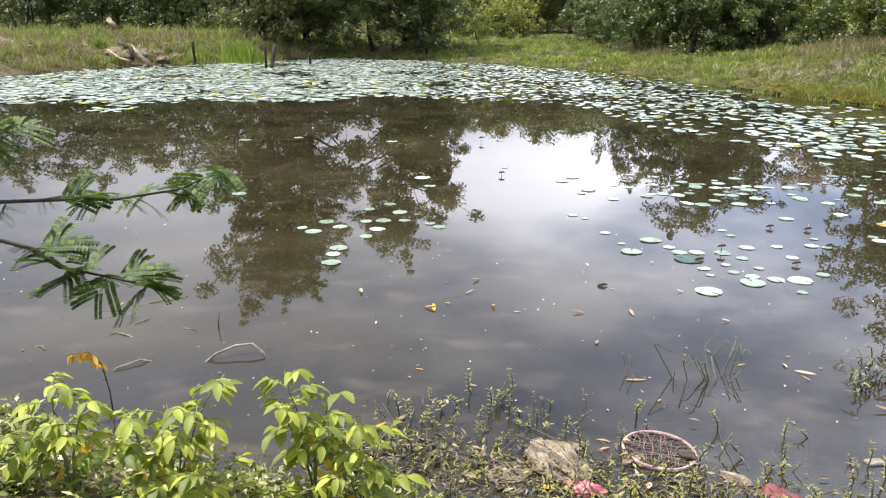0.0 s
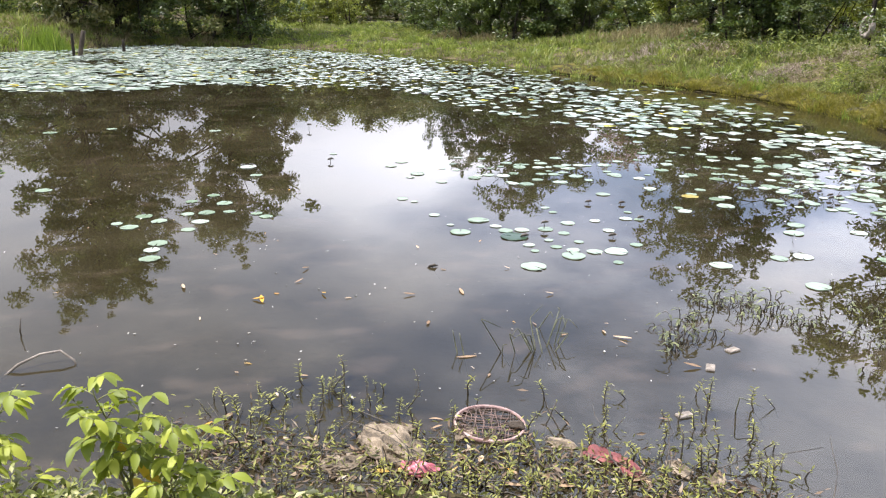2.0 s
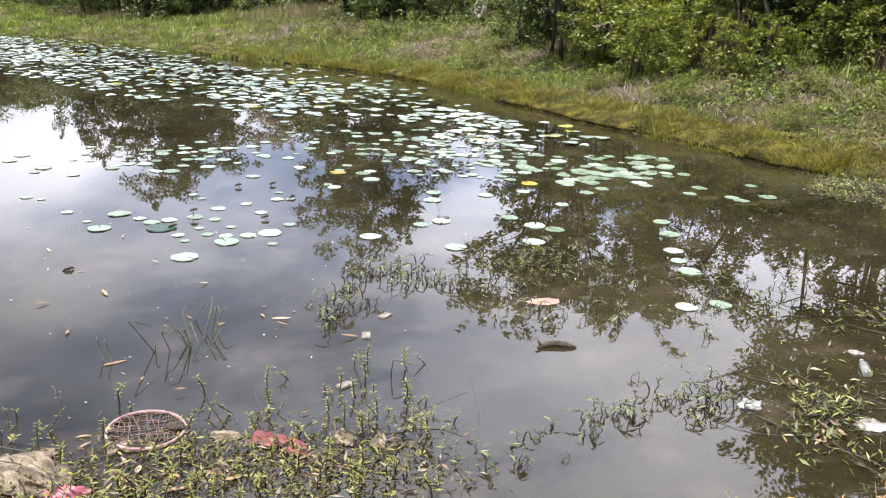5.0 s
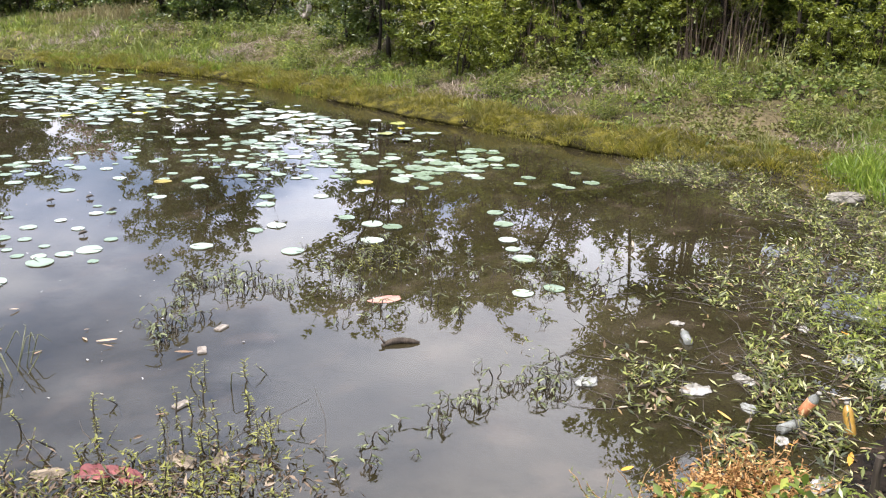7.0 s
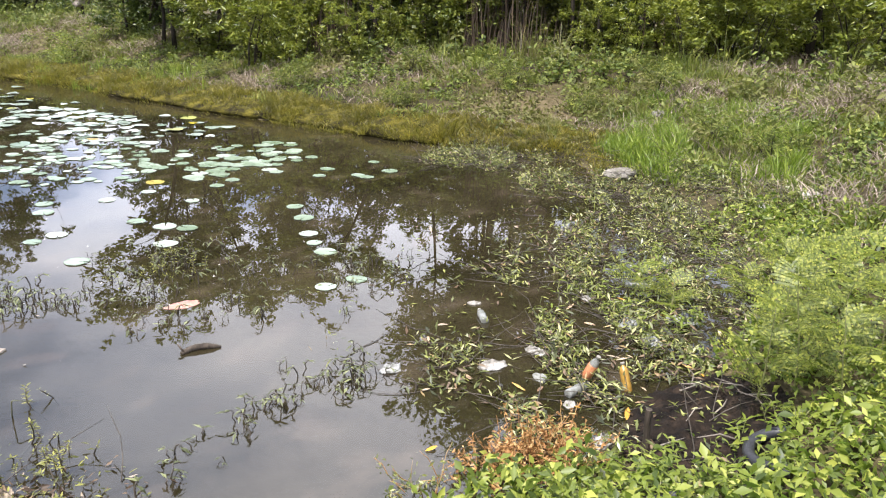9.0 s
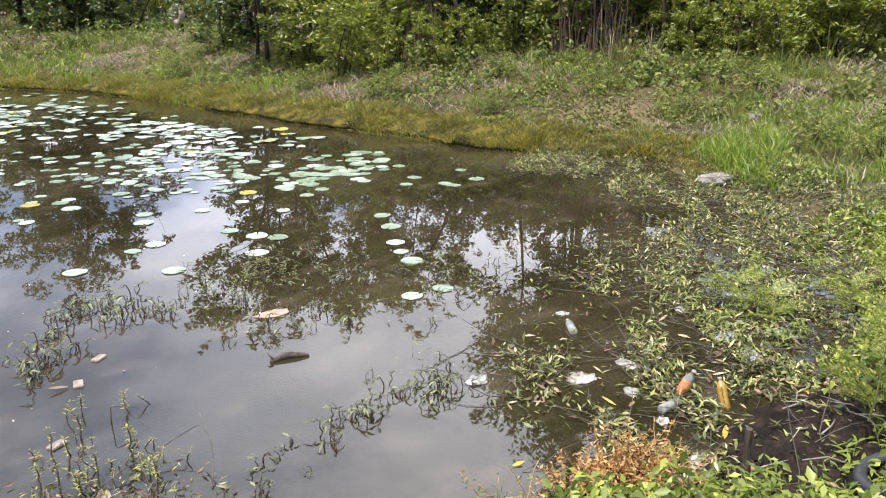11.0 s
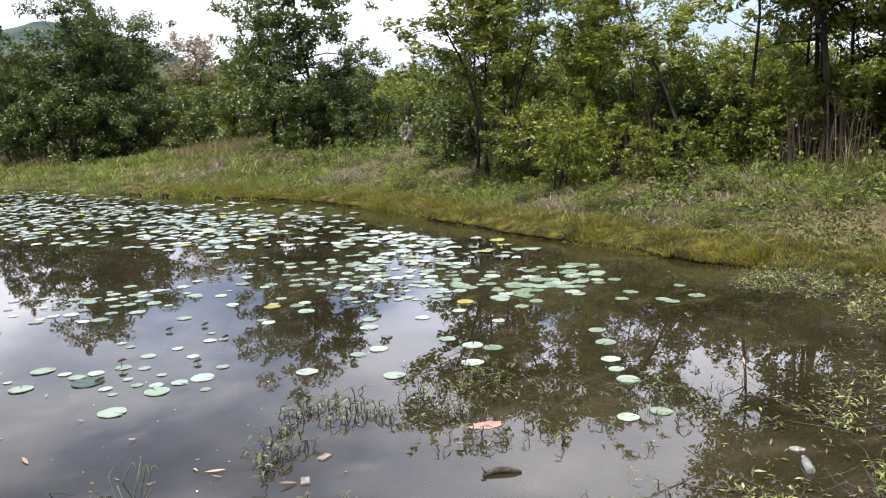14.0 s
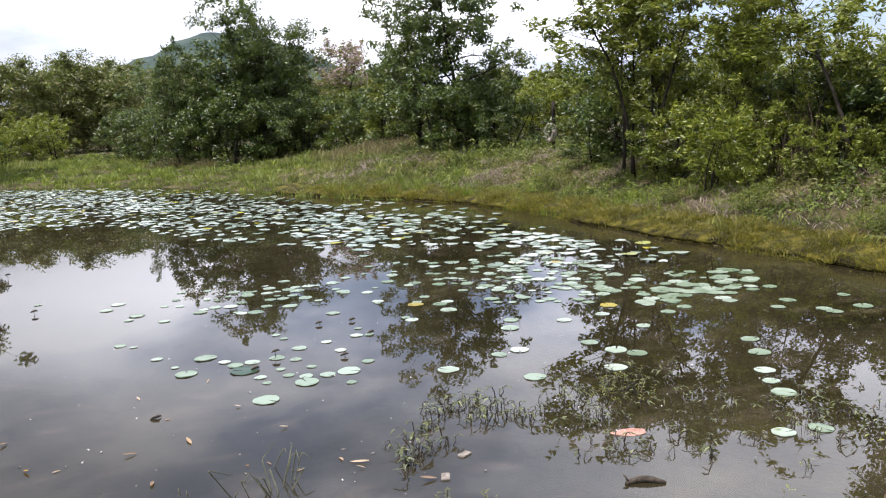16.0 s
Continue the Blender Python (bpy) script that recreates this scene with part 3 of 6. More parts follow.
for az, d, turn, size in [(1.5, 47, 0, 1.1), (4.5, 48, 60, 1.3), (48.0, 15.6, 180, 0.85), (50.0, 16.0, 240, 0.75), (69, 16.5, 300, 0.75), (73.5, 17, 10, 0.75), (58.5, 17, 70, 0.7), (80, 15.0, 130, 0.7), (84.4, 14.8, 50, 0.6), (78.0, 14.7, 170, 0.5), (55.6, 14.9, 80, 0.5), (51.4, 15.0, 80, 0.55), (57.4, 15.4, 130, 0.5), (62.2, 15.6, 220, 0.6), (71.2, 15.4, 300, 0.5), (76.4, 15.0, 90, 0.6), (82.4, 15, 210, 0.65), (86.5, 15, 330, 0.7), (72.8, 14.6, 110, 0.6), (78.2, 14.3, 320, 0.7), (81.8, 14.2, 150, 0.7), (88.5, 14.2, 80, 0.9),
                          (50, 26, 20, 1.6), (54, 25, 100, 1.7), (57.5, 26, 190, 1.5), (61, 24, 280, 1.5), (64.5, 26, 50, 1.6), (68, 24, 140, 1.3), (72, 26, 230, 1.4), (76, 25, 320, 1.4), (80.5, 26, 60, 1.6), (85, 25, 150, 1.7), (90, 25, 240, 1.6), (95, 24, 330, 1.6), (36, 33, 200, 1.3), (38.6, 33, 280, 1.2)]:
    plant(B_LIGHT, USED, az, d, turn, size)


# ---------------------------------------------------------------- grass
def blades(name, seed, x, y, tall, wide, mat, label, lean=0.45, category="grass", tuft=0, spread=0.07, lift=None):
    """Grass: tapered, leaning blades, singly or drawn together into tufts that spread outwards."""
    rng = np.random.RandomState(seed)
    n = len(x)
    out = rng.uniform(0, 2 * math.pi, n)
    grow = np.ones(n)
    if tuft:
        c = rng.randint(0, max(1, n // tuft), n)
        away = np.abs(rng.normal(size=n)) * spread * (0.5 + rng.uniform(0, 1, n)[c])
        x, y = x[c] + np.cos(out) * away, y[c] + np.sin(out) * away
        grow = (0.4 + 1.1 * rng.uniform(0, 1, n)[c]) * np.clip(1.25 - 0.5 * away / spread, 0.4, 1.3)
    z = (height(x, y) if lift is None else lift(x, y)) - 0.015
    a = out
    h = grow * tall * rng.uniform(0.35, 1.0, n) * np.clip(0.85 + 0.55 * wobble(x, y, 2.6, seed), 0.3, 1.6)
    ln = h * lean * rng.uniform(0.2, 1.3, n)
    b = rng.uniform(0, 2 * math.pi, n)
    w = wide * rng.uniform(0.6, 1.2, n)
    base = np.stack([x, y, z], -1)
    side = np.stack([np.cos(b), np.sin(b), np.zeros(n)], -1) * w[:, None] * 0.5
    tip = base + np.stack([np.cos(a) * ln, np.sin(a) * ln, h], -1)
    mid = base + np.stack([np.cos(a) * ln * 0.3, np.sin(a) * ln * 0.3, h * 0.6], -1)
    verts = np.stack([base - side, base + side, mid + side * 0.8, tip, mid - side * 0.8], 1).reshape(-1, 3)
    i = np.arange(n)[:, None] * 5
    tris = np.concatenate([i + np.array([0, 1, 2]), i + np.array([0, 2, 4]), i + np.array([4, 2, 3])], 1).reshape(-1, 3)
    return tagged(new(name, fast_mesh(name, verts, tris, 3, mat)), label, category, kind="stuff")


def scatter(seed, n, x0, x1, y0, y1, dmin, dmax, clump=0.0, clump_scale=1.5):
    """Places on dry land between two distances from the shore, thicker in some patches."""
    rng = np.random.RandomState(seed)
    x, y = rng.uniform(x0, x1, n), rng.uniform(y0, y1, n)
    d = shore_distance(x, y)
    keep = (d > dmin) & (d < dmax)
    if clump:
        keep &= rng.uniform(-1, 1, n) * 0.6 + wobble(x, y, clump_scale, seed + 1) > clump - 0.5
    return x[keep], y[keep]


def ground_cover(name, seed, x, y, size, top, mat, label):
    """Small broad leaves close over the soil."""
    r = np.random.RandomState(seed)
    n = len(x)
    c = r.randint(0, max(1, n // 30), n)
    away = np.abs(r.normal(size=n)) * 0.13
    a = r.uniform(0, 6.28, n)
    x, y = x[c] + np.cos(a) * away, y[c] + np.sin(a) * away
    z = height(x, y) + top * (0.35 + 1.2 * r.uniform(0, 1, n)[c]) * r.uniform(0.1, 1, n) * np.clip(1.2 - away * 3, 0.3, 1)
    v, t = leaf_quads(r, np.stack([x, y, z], -1), size, size * 0.5, 0.5, 0.5)
    return tagged(new(name, fast_mesh(name, v, t, 3, mat)), label, "ground cover", kind="stuff")


def patchy(x, y, seed, scale, level):
    r = np.random.RandomState(seed)
    keep = wobble(x, y, scale, seed) + 0.5 * wobble(x, y, scale * 3.1, seed + 1) + r.uniform(-0.5, 0.5, len(x)) > level
    return x[keep], y[keep]


xa, ya = patchy(*scatter(31, 330000, 6.5, 15.5, -4, 24, 0.35, 6.0), 301, 1.3, -0.25)
blades("bank_grass", 32, xa, ya, 0.125, 0.014, M_GRASS, "short patchy grass on the sloping bank, dry in places", 0.9, tuft=22, spread=0.09)
xa, ya = patchy(*scatter(41, 120000, 6.5, 15.5, -4, 24, 0.7, 6.0), 303, 1.0, 0.34)
blades("straw", 42, xa, ya, 0.20, 0.013, M_STRAW, "dead pale straw lying over the bank", 2.0, "straw")
xa, ya = patchy(*scatter(43, 160000, 6.5, 16.5, -4, 24, 0.6, 7.5), 305, 1.5, -0.25)
ground_cover("bank_herbs", 44, xa, ya, 0.060, 0.12, M_LEAF_MATTE, "low leafy herbs between the grass of the bank")
xa, ya = patchy(*scatter(45, 60000, 8.0, 16.5, -2, 24, 2.4, 8.0), 307, 1.1, 0.1)
ground_cover("hedge_foot", 46, xa, ya, 0.085, 0.45, M_LEAF_MATTE, "tall herbs at the foot of the hedge")
xa, ya = scatter(47, 60000, 8.0, 16.5, -2, 26, 2.8, 6.5)
xa, ya = patchy(xa, ya, 309, 1.2, 0.6)
blades("hedge_grass", 48, xa, ya, 0.45, 0.014, M_GRASS, "tall rough grass under the trees", 0.8, tuft=24, spread=0.12)
# a lip of mossy turf hangs over the water along the steep bank
TURF_U = [0.0, -0.11, -0.05, 0.10, 0.45, 0.85, 0.95]
TURF_Z = [-0.03, 0.04, 0.095, 0.140, 0.190, 0.250, 0.20]


def turf_lift(x, y):
    d = shore_distance(x, y) + 0.10 * wobble(x, y, 2.3, 3)
    top = np.interp(d, TURF_U[1:], TURF_Z[1:]) + 0.025 * wobble(x, y, 7.0, 12)
    return np.where((d > -0.13) & (d < 0.9), np.maximum(top, height(x, y)), np.maximum(height(x, y), 0.0))


def turf_lip():
    line = SHORE[15:24]
    seg = np.hypot(*(line[1:] - line[:-1]).T)
    far = np.concatenate([[0], np.cumsum(seg)])
    s = np.arange(0, far[-1], 0.07)
    cx, cy = np.interp(s, far, line[:, 0]), np.interp(s, far, line[:, 1])
    for _ in range(12):
        cx[1:-1], cy[1:-1] = (cx[:-2] + cx[1:-1] * 2 + cx[2:]) / 4, (cy[:-2] + cy[1:-1] * 2 + cy[2:]) / 4
    tx, ty = np.gradient(cx), np.gradient(cy)
    k = np.hypot(tx, ty)
    nx, ny = ty / k, -tx / k
    rows = []
    for u, z in zip(TURF_U, TURF_Z):
        w = 0.10 * wobble(cx, cy, 2.3, 3) + 0.035 * wobble(cx, cy, 6.0, 14) * (u < 0.2)
        px, py = cx + nx * (u - w), cy + ny * (u - w)
        pz = z + 0.025 * wobble(px, py, 7.0, 12) * (z > 0.05)
        rows.append(np.stack([px, py, pz], -1))
    n, m = len(s), len(rows)
    verts = np.stack(rows, 1).reshape(-1, 3)
    i, j = np.meshgrid(np.arange(n - 1), np.arange(m - 1), indexing="ij")
    q = np.stack([i * m + j, i * m + j + 1, (i + 1) * m + j + 1, (i + 1) * m + j], -1).reshape(-1, 4)
    return tagged(new("shore_turf", fast_mesh("shore_turf", verts, q, 4, M_TURF, True)), "mossy yellow-green turf lip overhanging the water along the bank", "turf", kind="stuff")


M_TURF = surface("mossy_turf", [(0.34, (0.014, 0.011, 0.004)), (0.5, (0.046, 0.040, 0.007)), (0.66, (0.115, 0.096, 0.014))], 4.5, 0.9, 24, 0.9)
turf_lip()
xa, ya = scatter(33, 330000, 8.2, 11.5, 2.6, 22, -0.12, 0.85)
blades("shore_weed", 34, xa, ya, 0.10, 0.012, M_SEDGE, "low yellow-green weed along the water's edge", 1.4, tuft=26, spread=0.12, lift=turf_lift)
xa, ya = patchy(*scatter(49, 40000, 7.5, 12.5, 10, 22, -0.1, 1.0), 311, 1.5, -0.2)
blades("shore_grass", 52, xa, ya, 0.22, 0.012, M_GRASS_LUSH, "bright green grass along the water's edge", 0.5, tuft=20, spread=0.10)
xa, ya = scatter(53, 30000, 8.4, 11.6, 0.6, 3.0, 0.2, 2.4)
blades("corner_grass", 54, xa, ya, 0.17, 0.013, M_GRASS_LUSH, "bright green grass in the corner of the pond", 0.7, tuft=20, spread=0.10)
def thicket(az, d, n, spread, tall, seed):
    """Dead upright stems standing close together in the hedge."""
    r = np.random.RandomState(seed)
    x0, y0 = polar(az, d)
    return blades("dry_stems", seed, x0 + spread * r.normal(size=n), y0 + spread * r.normal(size=n), tall, 0.018, M_DRY_STEM, "thicket of thin dead brown stems in the hedge", 0.22, "dry stems")


M_DRY_STEM = leafy("dead_brown_stems", [(0.0, (0.028, 0.018, 0.010)), (0.6, (0.070, 0.046, 0.026)), (1.0, (0.14, 0.098, 0.06))], 0.8, 0.1, (0.3, 0.2, 0.1))
thicket(53.4, 15.9, 130, 0.28, 1.7, 61)
thicket(63.6, 15.4, 200, 0.40, 1.3, 62)
thicket(66.8, 15.2, 260, 0.45, 1.4, 63)
thicket(77.6, 15.2, 130, 0.35, 1.3, 64)
xa, ya = scatter(35, 300000, -12, 18, 18, 54, -0.3, 16)
blades("far_grass", 36, xa, ya, 0.20, 0.036, M_GRASS_FAR, "green grass on the far bank", 0.8, tuft=18, spread=0.22)
xa, ya = scatter(37, 90000, -40, -8, 24, 56, 0.2, 20)
blades("mound_grass", 38, xa, ya, 0.36, 0.034, M_GRASS_FAR, "rough grass over the mound on the far side", 0.8, tuft=18, spread=0.25)
xa, ya = patchy(*scatter(57, 120000, -24, -2, 28, 45, 0.05, 5.5), 313, 0.8, -0.5)
blades("drift_grass", 58, xa, ya, 0.30, 0.034, M_GRASS_DRY, "rough yellowing grass over the eroded bank", 0.8, tuft=18, spread=0.25)
xa, ya = patchy(*scatter(59, 90000, -24, -2, 28, 45, 0.05, 5.5), 315, 0.9, 0.0)
blades("drift_weeds", 60, xa, ya, 0.26, 0.038, M_GRASS_FAR, "green weeds over the eroded bank", 0.7, tuft=18, spread=0.2)
xa, ya = scatter(39, 40000, 4, 15, 22, 36, 4.0, 8.0, 0.6, 0.9)
blades("dry_reed", 40, xa, ya, 0.50, 0.022, M_GRASS_DRY, "tall dry straw-coloured grass", 0.6)
xa, ya = -9.2 + 0.45 * np.random.RandomState(5).normal(size=900), 34.6 + 0.35 * np.random.RandomState(6).normal(size=900)
blades("reed_clump", 55, xa, ya, 1.1, 0.03, M_GRASS_LUSH, "clump of tall bright green reeds on the far shore", 0.35)


# ---------------------------------------------------------------- water lilies
# part of the sky's pale sheen on the pads is put into these greens
M_PAD = leafy("lily_pad_green", [(0.0, (0.15, 0.20, 0.14)), (0.5, (0.29, 0.345, 0.28)), (0.93, (0.46, 0.50, 0.44)), (0.97, (0.30, 0.31, 0.03)), (1.0, (0.34, 0.25, 0.03))], 0.24, 0.0)
M_PAD_ONE = leafy("lily_pad_green_single", [(0.0, (0.13, 0.18, 0.105)), (0.6, (0.24, 0.30, 0.215)), (1.0, (0.38, 0.43, 0.35))], 0.22, 0.0, per_object=True)


def pad_rows(rng, n, segs=12):
    """Unit lily pads: round with a narrow notch, the rim lifted a little."""
    a = np.linspace(0.10, 2 * math.pi - 0.10, segs)
    ring = np.stack([np.cos(a), np.sin(a), np.zeros(segs)], -1)
    return ring


def many_pads(name, seed, x, y, size, label):
    rng = np.random.RandomState(seed)
    n, segs = len(x), 11
    ring = pad_rows(rng, n, segs)
    t = rng.uniform(0, 6.28, n)
    r = size * rng.uniform(0.55, 1.15, n) * np.where(x < -2, 1.25, 1.0)
    c, s = np.cos(t)[:, None], np.sin(t)[:, None]
    rx = (ring[:, 0] * c - ring[:, 1] * s) * r[:, None] * 0.5
    ry = (ring[:, 0] * s + ring[:, 1] * c) * r[:, None] * 0.5
    tilt = rng.normal(size=(n, 2)) * 0.03
    lift = (rng.uniform(0, 1, n) ** 4 * 0.035 + 0.006)[:, None]
    wave = 0.006 * np.sin(np.linspace(0, 12, segs)[None, :] + rng.uniform(0, 6, n)[:, None])
    rz = np.maximum(lift + rx * tilt[:, :1] + ry * tilt[:, 1:] + wave, 0.003)
    v = np.concatenate([np.stack([np.zeros((n, 1)), np.zeros((n, 1)), lift], -1), np.stack([rx, ry, rz], -1)], 1)
    v[:, :, 0] += x[:, None]
    v[:, :, 1] += y[:, None]
    k = segs + 1
    i = np.arange(n)[:, None, None] * k
    tri = np.stack([np.zeros(segs - 1, int), np.arange(1, segs), np.arange(2, segs + 1)], -1)[None]
    return tagged(new(name, fast_mesh(name, v.reshape(-1, 3), (i + tri).reshape(-1, 3), 3, M_PAD)), label, "lily pads", kind="stuff")


def in_belt(x, y):
    """How thickly lily pads lie at a place: the belt along the far and right shores."""
    d = -shore_distance(x, y)
    inner = np.interp(x, [-20, -11, -8, -4, -1.7, 0, 2.4, 3.5, 4.7, 6.0, 7.5, 9.5], [19, 18.8, 17.6, 18.4, 19.2, 18, 18.5, 13.5, 10.6, 8.3, 6.8, 5.5])
    depth = y - inner + 1.4 * wobble(x, y, 0.9, 78)
    thick = np.clip(depth / 2.2 + 0.25 * wobble(x, y, 2.4, 79), 0, 1) * np.clip((d - 0.6) / 1.2, 0, 1)
    thick = thick * np.where(x < -1, 1.0, np.interp(y, [5, 9, 14, 20, 30], [0.22, 0.30, 0.34, 0.42, 0.46]))
    return thick * np.clip(0.75 + 0.5 * wobble(x, y, 1.1, 77), 0.1, 1)


rng = np.random.RandomState(50)
px, py = rng.uniform(-18, 10, 60000), rng.uniform(5, 40, 60000)
keep = rng.uniform(0, 1, 60000) < in_belt(px, py)
many_pads("lily_pads", 51, px[keep], py[keep], 0.215, "belt of round pale green floating lily pads")


# ---------------------------------------------------------------- single lily pads
def pad_mesh(seed, segs=22):
    """One pad, 1 m across: notched disc with a lifted wavy rim, a raised heart and real thickness."""
    r = np.random.RandomState(seed)
    a = np.linspace(0.09, 2 * math.pi - 0.09, segs)
    edge = 0.5 * (1 + 0.03 * np.sin(3 * a + r.uniform(0, 6)) + 0.02 * np.sin(7 * a + r.uniform(0, 6)))
    v, f = [(0, 0, 0.02)], []
    for k, (share, z) in enumerate([(0.55, 0.012), (0.94, 0.010), (1.0, 0.028)]):
        for j in range(segs):
            w = edge[j] * share
            v.append((w * math.cos(a[j]), w * math.sin(a[j]), z + (0.012 * math.sin(5 * a[j] + seed) if k else 0)))
    for j in range(segs - 1):
        f.append((0, 1 + j, 2 + j))
        for k in range(2):
            p = 1 + k * segs + j
            f.append((p, p + segs, p + segs + 1, p + 1))
    top = len(v)
    v += [(x, y, z - 0.012) for x, y, z in v[1 + 2 * segs:]]
    for j in range(segs - 1):
        p = 1 + 2 * segs + j
        f.append((p, top + j, top + j + 1, p + 1))
    return mesh_of("lily_pad", v, f, M_PAD_ONE, True)


M_PAD_YELLOW = leafy("yellowed_lily_pad", [(0.0, (0.20, 0.145, 0.012)), (1.0, (0.30, 0.25, 0.03))], 0.4, 0.0, per_object=True)
PADS = [pad_mesh(s) for s in (1, 2, 3, 4)]
PADS_LEFT = [(-1.11, 8.23), (-0.91, 8.47), (-0.78, 8.11), (-1.09, 7.72), (-0.71, 7.76), (-1.32, 7.50), (-0.95, 7.42), (-1.03, 7.16), (-1.23, 6.77), (-1.23, 6.34), (-1.25, 6.58), (-0.45, 7.65), (-0.36, 7.52),
             (-0.51, 9.44), (-0.62, 9.95), (-1.48, 7.69), (-1.68, 7.46), (-1.55, 7.32), (-2.69, 8.96), (-3.66, 13.02), (-2.83, 13.30), (-1.24, 12.92), (-0.92, 7.75)]
PADS_MID = [(1.59, 7.09), (1.30, 6.97), (1.34, 6.72), (1.70, 6.86), (2.10, 5.89), (2.49, 5.95), (2.73, 6.10), (2.24, 6.54), (2.04, 6.35), (1.83, 6.24), (2.12, 6.69), (2.28, 6.26), (2.67, 6.56), (2.67, 6.90), (3.11, 7.16),
            (3.10, 6.88), (1.75, 6.70), (1.90, 6.70), (2.31, 5.97), (2.15, 6.04), (2.04, 6.15), (1.83, 6.07), (2.39, 6.86), (2.36, 7.45), (2.99, 6.93), (2.39, 5.67), (1.22, 7.34), (1.11, 7.90), (1.01, 8.04), (3.74, 8.03),
            (4.07, 8.81), (2.38, 7.27)]
PADS_RIGHT = [(4.59, 5.06), (5.71, 4.59), (5.46, 4.29), (5.11, 3.96), (4.94, 3.77), (4.81, 3.56), (5.32, 5.49), (3.72, 5.56), (3.94, 5.57), (4.29, 6.22), (4.47, 6.46), (4.88, 6.13), (4.56, 5.37), (4.66, 4.88),
              (3.61, 4.90), (7.26, 6.95), (6.17, 6.25), (6.54, 6.12), (6.93, 6.15), (7.00, 5.90), (7.31, 5.86), (6.85, 5.18), (7.10, 4.73), (7.12, 4.86), (7.79, 5.10), (7.50, 4.69), (4.44, 3.01), (4.20, 7.24), (4.26, 7.53), (3.78, 8.11), (3.69, 7.11)]
BIG = {(1.59, 7.09): 0.20, (1.34, 6.72): 0.19, (2.10, 5.89): 0.20, (2.49, 5.95): 0.19, (1.70, 5.68): 0.19}


def lily_pad(x, y, size, rng, label="round pale green lily pad floating flat", mat=None):
    me = PADS[rng.randint(0, 4)]
    if mat:
        me = me.copy()
        me.materials[0] = mat
    ob = tagged(new("lily_pad", me), label, "lily pad", "floating lily pads")
    ob.matrix_basis = Matrix.LocRotScale((x, y, 0.004), Euler((rng.normal() * 0.012, rng.normal() * 0.012, rng.uniform(0, 6.28))), (size, size * rng.uniform(0.88, 1.0), 0.6 * size))
    return ob


rng = np.random.RandomState(60)
for x, y in PADS_LEFT:
    lily_pad(x, y, rng.uniform(0.10, 0.17) * (1 if y < 9 else 1.3), rng)
for x, y in PADS_MID:
    lily_pad(x, y, BIG.get((x, y), rng.uniform(0.07, 0.14)), rng)
for x, y in PADS_RIGHT:
    lily_pad(x, y, rng.uniform(0.13, 0.20), rng)
for x, y, s in [(1.70, 5.68, 0.20), (4.26, 4.70, 0.19), (4.20, 3.10, 0.15), (3.16, 5.47, 0.18)]:
    lily_pad(x, y, s, rng, "large round bright green lily pad lying alone")
for x, y, s in [(4.04, 7.69, 0.18), (5.62, 6.32, 0.19), (6.71, 8.66, 0.22)]:
    lily_pad(x, y, s, rng, "yellowed lily pad curling up at its rim", M_PAD_YELLOW)
# the loose drift between the belt and the open water
count = 0
while count < 290:
    if count % 5 == 0:
        x, y, s = rng.normal(2.7, 0.8), rng.normal(9.3, 0.55), rng.uniform(0.08, 0.18)
    elif count % 5 < 4:
        x, y, s = rng.normal(5.9, 0.75), rng.normal(8.0, 0.9), rng.uniform(0.08, 0.18)
    else:
        x, y, s = rng.normal(7.0, 0.7), rng.normal(6.3, 0.35), rng.uniform(0.12, 0.23)
    if shore_distance(x, y) < -0.8:
        lily_pad(x, y, s, rng)
        count += 1


# ---------------------------------------------------------------- leaves, twigs and weeds
def leaf_mesh(name, length, width, mat, droop=0.25, fold=0.18, rows=4):
    """A blade along +x from the origin: pointed oval, creased along the midrib, bending down."""
    v, f = [], []
    for i in range(rows + 1):
        u = i / rows
        w = width * 0.5 * math.sin(math.pi * min(1, u * 0.93 + 0.04)) ** 0.75
        x, z = length * u, -droop * length * u * u
        v += [(x, -w, z + fold * w), (x, 0, z), (x, w, z + fold * w)]
    for i in range(rows):
        for k in range(2):
            p = i * 3 + k
            f.append((p, p + 3, p + 4, p + 1))
    return mesh_of(name, v, f, mat, True)


M_WEED = leafy("water_weed_leaves", [(0.0, (0.034, 0.038, 0.011)), (0.45, (0.132, 0.150, 0.029)), (0.80, (0.300, 0.312, 0.072)), (0.94, (0.528, 0.504, 0.264)), (1.0, (0.264, 0.156, 0.060))], 0.55, 0.3, (0.25, 0.32, 0.06))
M_WEED_PALE = leafy("pale_weed_leaves", [(0.0, (0.022, 0.026, 0.009)), (0.5, (0.060, 0.070, 0.020)), (0.85, (0.15, 0.165, 0.055)), (1.0, (0.42, 0.42, 0.28))], 0.5, 0.15, (0.14, 0.17, 0.04))
M_SPRIG = leafy("bright_weed_leaves", [(0.0, (0.035, 0.038, 0.009)), (0.5, (0.12, 0.125, 0.020)), (1.0, (0.33, 0.32, 0.06))], 0.55, 0.3, (0.3, 0.36, 0.06))
M_STEM = surface("dark_wet_stem", [(0.3, (0.022, 0.018, 0.013)), (0.7, (0.085, 0.066, 0.042))], 30, 0.5)
M_STEM_GREEN = surface("green_stem", [(0.3, (0.10, 0.12, 0.03)), (0.7, (0.20, 0.19, 0.07))], 30, 0.6)
M_SHRUB = leafy("yellow_green_leaflet", [(0.0, (0.085, 0.115, 0.010)), (0.55, (0.22, 0.26, 0.018)), (1.0, (0.40, 0.42, 0.045))], 0.58, 0.38, (0.4, 0.5, 0.02), per_object=True)
